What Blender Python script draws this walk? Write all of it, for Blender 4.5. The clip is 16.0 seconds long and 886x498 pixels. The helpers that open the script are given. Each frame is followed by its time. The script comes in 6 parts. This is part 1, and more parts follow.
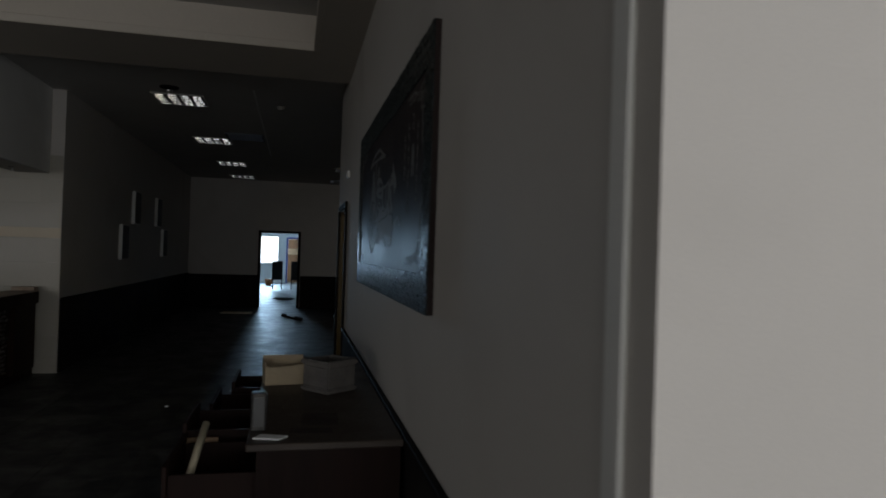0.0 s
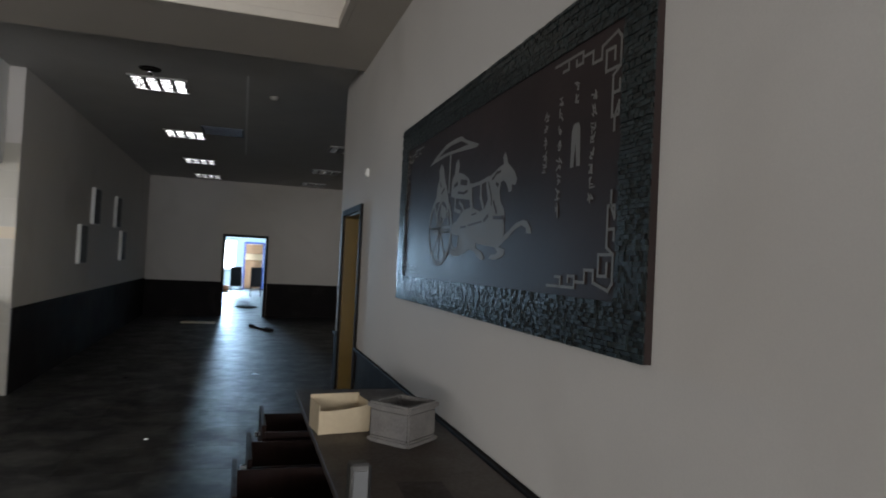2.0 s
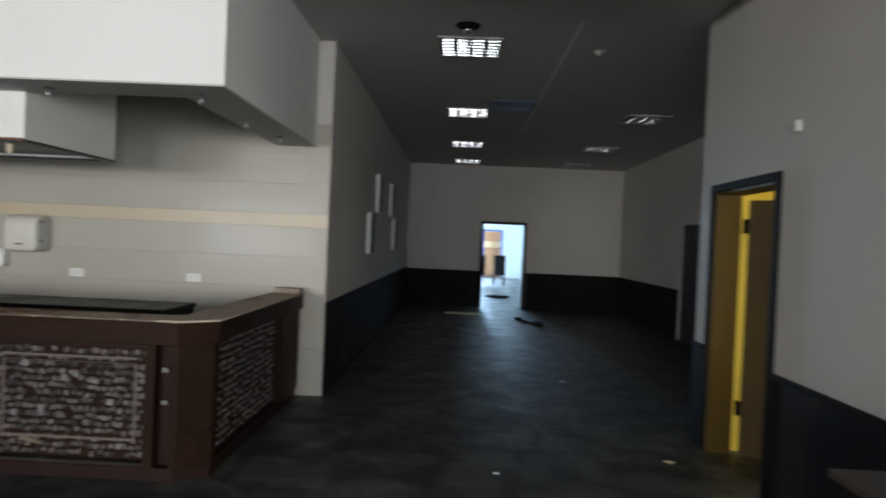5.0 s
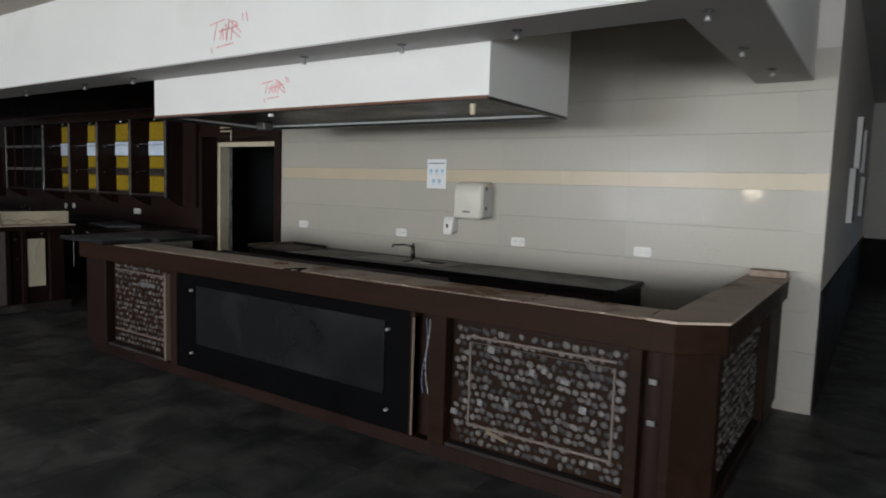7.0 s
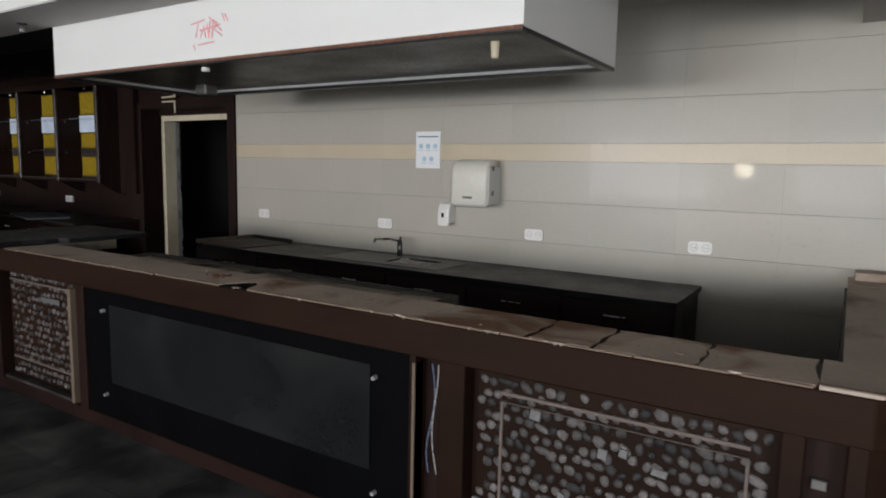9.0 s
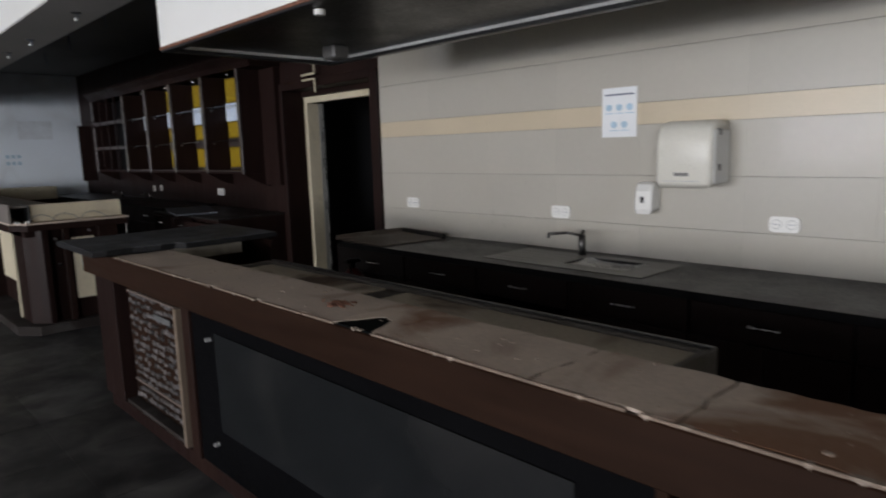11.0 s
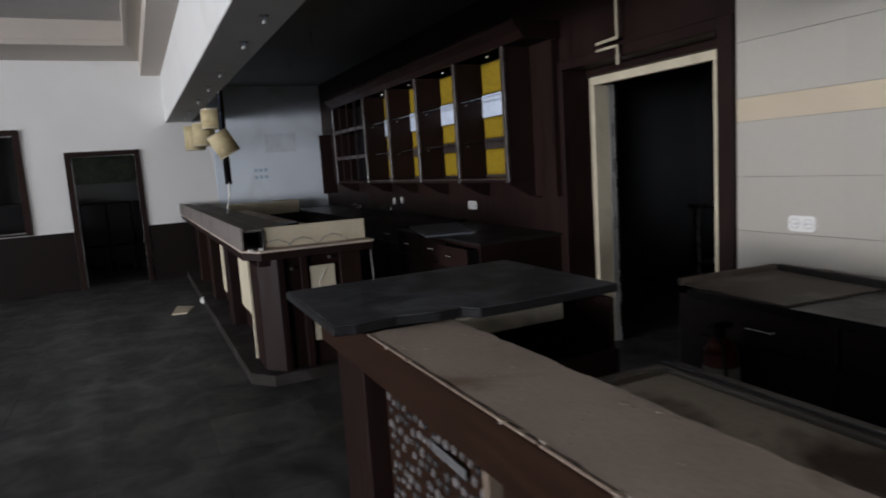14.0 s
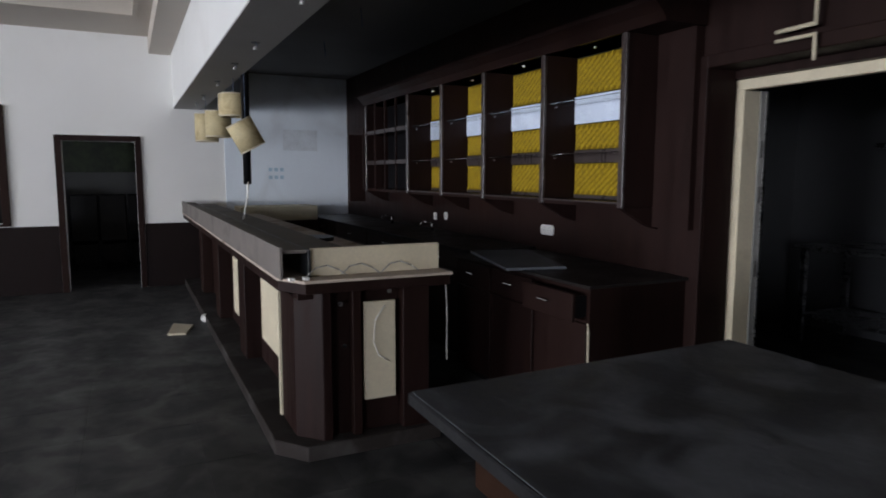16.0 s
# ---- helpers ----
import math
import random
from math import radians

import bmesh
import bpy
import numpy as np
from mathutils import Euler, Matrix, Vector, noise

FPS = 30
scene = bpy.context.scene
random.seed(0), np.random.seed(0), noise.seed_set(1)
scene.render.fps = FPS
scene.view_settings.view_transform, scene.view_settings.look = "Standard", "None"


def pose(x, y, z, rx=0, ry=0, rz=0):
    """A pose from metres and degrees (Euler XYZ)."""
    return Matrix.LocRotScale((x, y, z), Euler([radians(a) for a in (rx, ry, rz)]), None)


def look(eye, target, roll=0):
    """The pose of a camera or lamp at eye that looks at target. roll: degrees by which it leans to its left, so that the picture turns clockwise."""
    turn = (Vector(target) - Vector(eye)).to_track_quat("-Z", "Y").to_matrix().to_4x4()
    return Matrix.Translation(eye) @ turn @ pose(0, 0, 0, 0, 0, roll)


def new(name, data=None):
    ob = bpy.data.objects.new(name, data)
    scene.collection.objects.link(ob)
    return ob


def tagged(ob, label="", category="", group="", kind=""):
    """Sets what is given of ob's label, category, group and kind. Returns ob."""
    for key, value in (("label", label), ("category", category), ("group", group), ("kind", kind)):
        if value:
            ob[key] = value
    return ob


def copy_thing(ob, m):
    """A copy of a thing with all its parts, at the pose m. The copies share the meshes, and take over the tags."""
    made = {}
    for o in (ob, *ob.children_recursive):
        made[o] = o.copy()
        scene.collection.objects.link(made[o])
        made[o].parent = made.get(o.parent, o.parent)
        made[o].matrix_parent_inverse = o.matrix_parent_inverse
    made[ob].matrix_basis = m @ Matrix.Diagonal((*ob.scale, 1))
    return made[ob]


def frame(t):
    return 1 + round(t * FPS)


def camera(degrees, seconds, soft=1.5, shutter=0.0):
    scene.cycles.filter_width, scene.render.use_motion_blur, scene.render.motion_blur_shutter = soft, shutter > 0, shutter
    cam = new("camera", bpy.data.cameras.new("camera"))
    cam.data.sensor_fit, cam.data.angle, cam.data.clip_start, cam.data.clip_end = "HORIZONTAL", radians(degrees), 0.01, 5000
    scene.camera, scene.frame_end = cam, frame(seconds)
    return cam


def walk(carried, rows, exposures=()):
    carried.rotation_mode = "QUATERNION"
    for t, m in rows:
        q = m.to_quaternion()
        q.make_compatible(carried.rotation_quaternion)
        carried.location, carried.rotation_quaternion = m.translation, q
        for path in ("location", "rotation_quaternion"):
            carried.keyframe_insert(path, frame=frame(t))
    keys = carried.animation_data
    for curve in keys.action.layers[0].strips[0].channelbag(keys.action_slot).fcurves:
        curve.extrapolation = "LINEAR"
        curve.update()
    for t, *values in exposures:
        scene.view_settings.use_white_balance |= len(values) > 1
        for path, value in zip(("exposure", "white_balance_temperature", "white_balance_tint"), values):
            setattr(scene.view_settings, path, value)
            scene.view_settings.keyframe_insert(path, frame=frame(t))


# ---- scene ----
cam = camera(68.9, 16.0, soft=1.8, shutter=0.4)
METRES, EYE, TILT, LEAN, TURN = 9.45, 1.54, 0.0, 0.0, -13.0
PATH = [
    (0, (0.576, 0.281, 1.56), (1.019, 2.231, 1.579), 1.8),
    (0.5, (0.376, 0.483, 1.594), (0.802, 2.437, 1.617), 2.2),
    (1, (0.271, 0.696, 1.572), (0.681, 2.654, 1.593), 2.3),
    (1.5, (0.203, 0.967, 1.573), (0.637, 2.92, 1.587), 1.7),
    (2, (0.081, 1.164, 1.565), (0.671, 3.074, 1.614), 2.8),
    (2.5, (-0.065, 1.352, 1.589), (0.709, 3.195, 1.652), 2.5),
    (3, (-0.164, 1.564, 1.572), (0.651, 3.39, 1.633), 2.6),
    (3.5, (-0.277, 1.858, 1.597), (0.439, 3.722, 1.721), 1.6),
    (4, (-0.497, 2.117, 1.567), (-0.03, 4.059, 1.679), 2.5),
    (4.5, (-0.715, 2.376, 1.58), (-0.481, 4.362, 1.601), 3.0),
    (5, (-0.911, 2.694, 1.538), (-0.962, 4.693, 1.515), 2.5),
    (5.2, (-0.962, 2.797, 1.552), (-1.205, 4.782, 1.52), 2.7),
    (7.5, (-2.102, 3.773, 1.549), (-3.254, 5.395, 1.348), 1.6),
    (8, (-2.317, 3.971, 1.566), (-3.38, 5.655, 1.373), 1.8),
    (10.3, (-3.13, 5.225, 1.517), (-4.223, 6.866, 1.181), -0.6),
    (10.5, (-3.216, 5.28, 1.541), (-4.385, 6.867, 1.201), -1.1),
    (11, (-3.475, 5.394, 1.515), (-4.9, 6.764, 1.207), -1.7),
    (11.5, (-3.768, 5.449, 1.537), (-5.264, 6.759, 1.317), -1.2),
    (12, (-4.055, 5.656, 1.535), (-5.62, 6.882, 1.317), -2.2),
    (12.5, (-4.289, 5.78, 1.512), (-5.95, 6.872, 1.291), -3.4),
    (13, (-4.627, 5.801, 1.521), (-6.352, 6.787, 1.293), -3.1),
    (13.5, (-4.862, 5.816, 1.525), (-6.614, 6.749, 1.281), -2.7),
    (14, (-5.284, 5.888, 1.504), (-7.079, 6.73, 1.241), -3.8),
    (14.5, (-5.646, 5.836, 1.494), (-7.498, 6.548, 1.241), -2.5),
    (15, (-5.922, 5.764, 1.524), (-7.724, 6.6, 1.291), -0.8),
    (15.5, (-6.278, 5.866, 1.517), (-8.045, 6.776, 1.287), -0.1),
    (16, (-6.594, 5.848, 1.518), (-8.381, 6.718, 1.289), 0.1),
]
walk(cam, [(t, look(eye, target, roll)) for t, eye, target, roll in PATH],
     exposures=[(0.0, -2.9, 6600, 11), (0.5, -1.9, 6600, 12), (1.0, -1.3, 6600, 12), (1.5, -0.8, 6600, 12), (2.0, -0.6, 6550, 12), (3.0, -0.2, 6450, 12), (4.0, -0.25, 6500, 10),
                (5.0, -0.3, 6420, 10), (7.5, -0.25, 6250, 10), (8.2, -0.15, 6250, 11), (10.5, -0.15, 6550, 16), (11.0, -0.1, 6250, 15), (12.0, -0.05, 6080, 15), (13.0, 0.0, 6180, 16), (14.5, 0.1, 6080, 16), (16.0, 0.17, 6000, 16)])

# ---- world and large lights ----
world = bpy.data.worlds.new("sky")
scene.world = world
world.use_nodes = True
wn, wl = world.node_tree.nodes, world.node_tree.links
sky = wn.new("ShaderNodeTexSky")
sky.sky_type, sky.sun_disc = "NISHITA", False
sky.sun_elevation, sky.sun_rotation = radians(50), radians(150)
wl.new(sky.outputs["Color"], wn["Background"].inputs["Color"])
wn["Background"].inputs["Strength"].default_value = 0.1


def window_light(name, at, towards, w, h, watts, colour):
    data = bpy.data.lights.new(name, "AREA")
    data.shape, data.size, data.size_y, data.energy, data.color = "RECTANGLE", w, h, watts, colour
    ob = new(name, data)
    ob.matrix_world = look(at, towards)
    return ob


SOUTH = -12.0
# y of an added, unseen window that brightens the corner wall and soffit side
FILL_Y = -3.2
WINDOWS = [(-9.4, 2.3, 0.6, 2.9, SOUTH), (-5.97, 0.3, 1.56, 1.95, SOUTH), (-2.6, 1.7, 0.6, 2.9, SOUTH), (-0.3, 0.5, 0.6, 2.9, SOUTH), (2.6, 1.5, 0.6, 2.9, FILL_Y)]
SKY_TINT, LOW_SUN_TINT = (0.95, 0.98, 1.0), (1.0, 0.90, 0.62)
for (wx, half, z0, z1, wy), watts, tint in zip(WINDOWS, (950, 260, 600, 120, 560), (SKY_TINT, LOW_SUN_TINT, SKY_TINT, SKY_TINT, SKY_TINT)):
    window_light("daylight_south_and_fill", (wx, wy - 0.05, (z0 + z1) / 2), (wx, 20, (z0 + z1) / 2), half * 2, z1 - z0, watts, tint)
window_light("daylight_north_room", (-0.78, 32.1, 1.56), (-0.4, 20, 0.9), 1.1, 1.2, 1900, (0.45, 0.72, 1.0))
window_light("daylight_yellow_room", (3.9, 7.4, 1.6), (1.2, 7.3, 1.2), 0.9, 1.2, 55, (1.0, 0.92, 0.65))

# ---- materials ----


def mat(name, colour, rough=0.6, metal=0.0, var=0.25, scale=6.0, bump=0.15, grain=60.0, stain=None, stain_scale=1.3, stain_at=(0.52, 0.68), stretch=None, rough_var=0.15, random=0.0, spec=0.5):
    m = bpy.data.materials.new(name)
    m.use_nodes = True
    n, l = m.node_tree.nodes, m.node_tree.links
    b = n["Principled BSDF"]
    geo = n.new("ShaderNodeNewGeometry")
    src = geo.outputs["Position"]
    if stretch:
        mp = n.new("ShaderNodeMapping")
        mp.inputs["Scale"].default_value = stretch
        l.new(src, mp.inputs["Vector"])
        src = mp.outputs["Vector"]
    big = n.new("ShaderNodeTexNoise")
    big.inputs["Scale"].default_value, big.inputs["Detail"].default_value = scale, 6
    fine = n.new("ShaderNodeTexNoise")
    fine.inputs["Scale"].default_value, fine.inputs["Detail"].default_value = grain, 4
    l.new(src, big.inputs["Vector"]), l.new(src, fine.inputs["Vector"])
    mixn = n.new("ShaderNodeMath")
    mixn.operation = "MULTIPLY_ADD"
    mixn.inputs[1].default_value = 0.45
    l.new(fine.outputs["Fac"], mixn.inputs[0])
    half = n.new("ShaderNodeMath")
    half.operation = "MULTIPLY"
    half.inputs[1].default_value = 0.55
    l.new(big.outputs["Fac"], half.inputs[0]), l.new(half.outputs[0], mixn.inputs[2])
    ramp = n.new("ShaderNodeValToRGB")
    lo = [max(0.0, c * (1 - var)) for c in colour]
    hi = [min(1.0, c * (1 + var)) for c in colour]
    ramp.color_ramp.elements[0].position, ramp.color_ramp.elements[1].position = 0.33, 0.67
    ramp.color_ramp.elements[0].color, ramp.color_ramp.elements[1].color = (*lo, 1), (*hi, 1)
    l.new(mixn.outputs[0], ramp.inputs["Fac"])
    col = ramp.outputs["Color"]
    if stain:
        st = n.new("ShaderNodeTexNoise")
        st.inputs["Scale"].default_value, st.inputs["Detail"].default_value, st.inputs["Distortion"].default_value = stain_scale, 7, 0.6
        l.new(src, st.inputs["Vector"])
        sr = n.new("ShaderNodeMapRange")
        sr.inputs["From Min"].default_value, sr.inputs["From Max"].default_value = stain_at
        l.new(st.outputs["Fac"], sr.inputs["Value"])
        mx = n.new("ShaderNodeMix")
        mx.data_type = "RGBA"
        l.new(sr.outputs["Result"], mx.inputs["Factor"])
        l.new(col, mx.inputs["A"])
        mx.inputs["B"].default_value = (*stain, 1)
        col = mx.outputs["Result"]
    if random:
        oi = n.new("ShaderNodeObjectInfo")
        rr = n.new("ShaderNodeMapRange")
        rr.inputs["To Min"].default_value, rr.inputs["To Max"].default_value = 1 - random, 1 + random
        l.new(oi.outputs["Random"], rr.inputs["Value"])
        hsv = n.new("ShaderNodeHueSaturation")
        l.new(rr.outputs["Result"], hsv.inputs["Value"]), l.new(col, hsv.inputs["Color"])
        col = hsv.outputs["Color"]
    l.new(col, b.inputs["Base Color"])
    rm = n.new("ShaderNodeMapRange")
    rm.inputs["To Min"].default_value, rm.inputs["To Max"].default_value = max(0.02, rough - rough_var), min(1, rough + rough_var)
    l.new(mixn.outputs[0], rm.inputs["Value"])
    rm.inputs["From Min"].default_value, rm.inputs["From Max"].default_value = 0.3, 0.7
    l.new(rm.outputs["Result"], b.inputs["Roughness"])
    b.inputs["Metallic"].default_value = metal
    b.inputs["Specular IOR Level"].default_value = spec
    if bump:
        bp = n.new("ShaderNodeBump")
        bp.inputs["Strength"].default_value, bp.inputs["Distance"].default_value = bump, 0.01
        l.new(mixn.outputs[0], bp.inputs["Height"])
        l.new(bp.outputs["Normal"], b.inputs["Normal"])
    return m


def glow(name, colour, strength):
    m = bpy.data.materials.new(name)
    m.use_nodes = True
    b = m.node_tree.nodes["Principled BSDF"]
    b.inputs["Base Color"].default_value = (*colour, 1)
    b.inputs["Emission Color"].default_value, b.inputs["Emission Strength"].default_value = (*colour, 1), strength
    return m


def glass(name, colour, rough=0.02):
    m = bpy.data.materials.new(name)
    m.use_nodes = True
    b = m.node_tree.nodes["Principled BSDF"]
    b.inputs["Base Color"].default_value, b.inputs["Roughness"].default_value = (*colour, 1), rough
    b.inputs["Transmission Weight"].default_value, b.inputs["IOR"].default_value = 1.0, 1.45
    return m


PAINT = mat("wall_paint", (0.62, 0.59, 0.56), 0.75, var=0.05, scale=1.2, bump=0.05, grain=180, stain=(0.52, 0.49, 0.46), stain_scale=0.7, stain_at=(0.55, 0.85))
WHITE = mat("white_paint", (0.82, 0.82, 0.80), 0.65, var=0.03, scale=1.5, bump=0.04, grain=150, stain=(0.74, 0.73, 0.70), stain_scale=0.9, stain_at=(0.56, 0.8))
BLUEWHITE = mat("cool_bluish_white", (0.78, 0.85, 0.92), 0.6, var=0.04, scale=1.2, bump=0.04, stain=(0.66, 0.70, 0.75), stain_scale=1.2, stain_at=(0.58, 0.75))
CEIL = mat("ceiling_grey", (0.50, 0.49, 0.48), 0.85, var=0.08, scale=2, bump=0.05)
CEIL_DARK = mat("ceiling_dark_grey", (0.11, 0.11, 0.11), 0.75, var=0.1, scale=2, bump=0.05)
BEIGE = mat("cove_beige", (0.55, 0.50, 0.44), 0.75, var=0.05, scale=2, bump=0.05)
CREAM = mat("cream_board", (0.62, 0.55, 0.40), 0.7, var=0.1, scale=5, bump=0.08, stain=(0.45, 0.38, 0.26), stain_scale=4, stain_at=(0.6, 0.8))
DADO = mat("dado_charcoal", (0.019, 0.017, 0.018), 0.7, var=0.2, scale=3, bump=0.06, stain=(0.030, 0.027, 0.026), stain_scale=1.6, spec=0.06)
WOOD = mat("dark_stained_wood", (0.0165, 0.0080, 0.0068), 0.5, var=0.35, scale=2.2, grain=26, bump=0.08, stretch=(1, 1, 0.12), stain=(0.022, 0.0105, 0.0078), stain_scale=1.0, spec=0.13)
WOODH = mat("red_brown_bar_wood", (0.022, 0.0101, 0.0058), 0.55, var=0.35, scale=2.2, grain=26, bump=0.08, stretch=(0.12, 1, 1), stain=(0.016, 0.0078, 0.0048), stain_scale=1.5, spec=0.1)
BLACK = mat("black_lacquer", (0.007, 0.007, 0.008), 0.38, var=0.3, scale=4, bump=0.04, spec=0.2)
TILE = mat("greige_wall_tile", (0.435, 0.412, 0.36), 0.32, var=0.03, scale=1.5, bump=0.012, grain=30, random=0.03, rough_var=0.06, stain=(0.43, 0.405, 0.35), stain_scale=2.0, spec=0.35)
TILE.node_tree.nodes["Principled BSDF"].inputs["Coat Weight"].default_value = 0.048
TILE.node_tree.nodes["Principled BSDF"].inputs["Coat Roughness"].default_value = 0.04
TILEB = mat("sand_band_tile", (0.54, 0.46, 0.33), 0.32, var=0.06, scale=3, bump=0.02, grain=120, random=0.04, rough_var=0.06)
GROUT = mat("grout", (0.17, 0.155, 0.13), 0.9, var=0.15, scale=20)
FLOOR = mat("dusty_dark_floor", (0.027, 0.0275, 0.029), 0.5, var=0.4, scale=2.2, grain=12, bump=0.07, stain=(0.10, 0.098, 0.095), stain_scale=3.4, stain_at=(0.40, 0.72), rough_var=0.16, random=0.2, spec=0.26)
TOP = mat("bare_counter_board", (0.49, 0.405, 0.335), 0.8, var=0.14, scale=5, bump=0.2, grain=70, stain=(0.21, 0.13, 0.085), stain_scale=2.6, stain_at=(0.58, 0.72))
TOPS = mat("stained_counter_board", (0.50, 0.41, 0.335), 0.8, var=0.16, scale=6, bump=0.2, grain=70, stain=(0.20, 0.10, 0.055), stain_scale=2.3, stain_at=(0.50, 0.62))
SLATE = mat("slate_slab", (0.042, 0.044, 0.051), 0.5, var=0.5, scale=9, grain=60, bump=0.2, stain=(0.115, 0.121, 0.136), stain_scale=4.5, stain_at=(0.46, 0.62))
WORKTOP = mat("dark_worktop", (0.021, 0.019, 0.018), 0.42, var=0.35, scale=4, bump=0.05, stain=(0.05, 0.045, 0.042), stain_scale=2.0, spec=0.22)
STEEL = mat("brushed_steel", (0.55, 0.55, 0.55), 0.28, 1.0, var=0.08, scale=6, bump=0.03)
CHROME = mat("chrome", (0.75, 0.75, 0.76), 0.12, 1.0, var=0.03, scale=6, bump=0.0)
HOODIN = mat("hood_dark_metal", (0.022, 0.022, 0.024), 0.4, 0.1, var=0.2, scale=3, bump=0.04)
PLASTIC = mat("white_plastic", (0.78, 0.77, 0.74), 0.35, var=0.03, scale=8, bump=0.0, rough_var=0.05)
DISPG = mat("pale_grey_plastic", (0.55, 0.55, 0.53), 0.4, var=0.04, scale=6, bump=0.0)
PAPER = mat("paper", (0.80, 0.82, 0.84), 0.8, var=0.03, scale=10, bump=0.03)
INKB = mat("pale_blue_ink", (0.42, 0.58, 0.70), 0.8, var=0.1, scale=20, bump=0)
INKD = mat("dark_ink", (0.10, 0.13, 0.20), 0.8, var=0.1, scale=20, bump=0)
RED = mat("red_marker", (0.60, 0.07, 0.07), 0.6, var=0.2, scale=30, bump=0)
YELLOW = mat("yellow_relief", (0.20, 0.13, 0.004), 0.6, spec=0.15, var=0.15, scale=20, bump=0.1, random=0.05)
YDOOR = mat("yellow_varnished_door", (0.078, 0.049, 0.008), 0.5, var=0.2, scale=3, grain=30, stretch=(1, 1, 0.15), bump=0.05)
YWALL = mat("yellow_room_paint", (0.75, 0.60, 0.10), 0.7, var=0.05, scale=2, bump=0.05)
DARKFRAME = mat("dark_door_frame", (0.014, 0.0115, 0.0105), 0.65, var=0.25, scale=3, bump=0.05, stretch=(1, 1, 0.2), spec=0.06)
# near-black colour that puts the missing light of the back rooms into their walls
VOID = mat("unlit_room_dark", (0.06, 0.06, 0.062), 0.8, var=0.2, scale=2)

PINK = mat("faded_red_marker", (0.76, 0.36, 0.38), 0.6, var=0.3, scale=30, bump=0)
BOLT = mat("satin_nickel", (0.42, 0.42, 0.41), 0.35, 0.3, var=0.05, scale=8, bump=0)
DULLSTEEL = mat("dull_scratched_steel", (0.16, 0.155, 0.15), 0.45, 0.5, var=0.2, scale=6, bump=0.05, stretch=(0.3, 3, 1))
GREYCABLE = mat("grey_cable", (0.30, 0.29, 0.27), 0.6, var=0.1, scale=8, bump=0)
GREYBOARD = mat("grey_blue_board", (0.15, 0.16, 0.18), 0.5, var=0.15, scale=4, bump=0.05)

# ---- mesh helpers ----
ORIGIN = {}


def box(bm, x0, y0, z0, x1, y1, z1, bevel=0.0):
    g = bmesh.ops.create_cube(bm, size=1.0, matrix=Matrix.Translation(((x0 + x1) / 2, (y0 + y1) / 2, (z0 + z1) / 2)) @ Matrix.Diagonal((abs(x1 - x0), abs(y1 - y0), abs(z1 - z0), 1)))
    if bevel:
        vs = g["verts"]
        es = list({e for v in vs for e in v.link_edges})
        bmesh.ops.bevel(bm, geom=es, offset=bevel, segments=1, affect="EDGES")
    return bm


def cube(x0, y0, z0, x1, y1, z1, bevel=0.0):
    return box(bmesh.new(), x0, y0, z0, x1, y1, z1, bevel)


def cyl(bm, a, b, r, r2=None, n=14, caps=True):
    a, b = Vector(a), Vector(b)
    d = b - a
    m = Matrix.Translation((a + b) / 2) @ d.to_track_quat("Z", "Y").to_matrix().to_4x4()
    bmesh.ops.create_cone(bm, cap_ends=caps, segments=n, radius1=r, radius2=r if r2 is None else r2, depth=d.length, matrix=m)
    return bm


def rod(a, b, r, r2=None, n=14, caps=True):
    return cyl(bmesh.new(), a, b, r, r2, n, caps)


def prism(points, z0, z1, bevel=0.0, axis="z"):
    """A flat outline pulled out along an axis; points are (x, y), or (y, z) for axis x, or (x, z) for axis y."""
    bm = bmesh.new()
    put = {"z": lambda p, h: (p[0], p[1], h), "x": lambda p, h: (h, p[0], p[1]), "y": lambda p, h: (p[0], h, p[1])}[axis]
    lo = [bm.verts.new(put(p, z0)) for p in points]
    hi = [bm.verts.new(put(p, z1)) for p in points]
    k = len(points)
    bm.faces.new(lo[::-1]), bm.faces.new(hi)
    for i in range(k):
        bm.faces.new((lo[i], lo[(i + 1) % k], hi[(i + 1) % k], hi[i]))
    bmesh.ops.recalc_face_normals(bm, faces=bm.faces)
    if bevel:
        bmesh.ops.bevel(bm, geom=list(bm.edges), offset=bevel, segments=1, affect="EDGES")
    return bm


def tube(points, r, n=8):
    """A bent round rod through points."""
    bm = bmesh.new()
    for a, b in zip(points, points[1:]):
        cyl(bm, a, b, r, n=n)
    for p in points[1:-1]:
        bmesh.ops.create_uvsphere(bm, u_segments=n, v_segments=6, radius=r, matrix=Matrix.Translation(p))
    return bm


def link(name, bm, material, origin=(0, 0, 0), smooth=False):
    me = bpy.data.meshes.new(name)
    bmesh.ops.translate(bm, verts=bm.verts, vec=-Vector(origin))
    bm.to_mesh(me)
    bm.free()
    me.materials.append(material)
    if smooth:
        for p in me.polygons:
            p.use_smooth = True
    return new(name, me)


def setting(name, bm, material, label="", category=""):
    ob = link(name, bm, material)
    ORIGIN[ob] = Vector()
    return tagged(ob, label, category or name.split("_")[0], kind="structure")


def thing(name, at, label, category, group=""):
    ob = new(name)
    ob.empty_display_size = 0.1
    ob.location = at
    ORIGIN[ob] = Vector(at)
    return tagged(ob, label, category, group)


def solo(name, bm, material, at, label, category, group="", smooth=False):
    ob = link(name, bm, material, at, smooth)
    ob.location = at
    ORIGIN[ob] = Vector(at)
    return tagged(ob, label, category, group)


def part(name, bm, material, parent, label="", smooth=False):
    o = ORIGIN[parent]
    ob = link(name, bm, material, o, smooth)
    ob.parent = parent
    ORIGIN[ob] = o
    if label:
        ob["label"] = label
    return ob


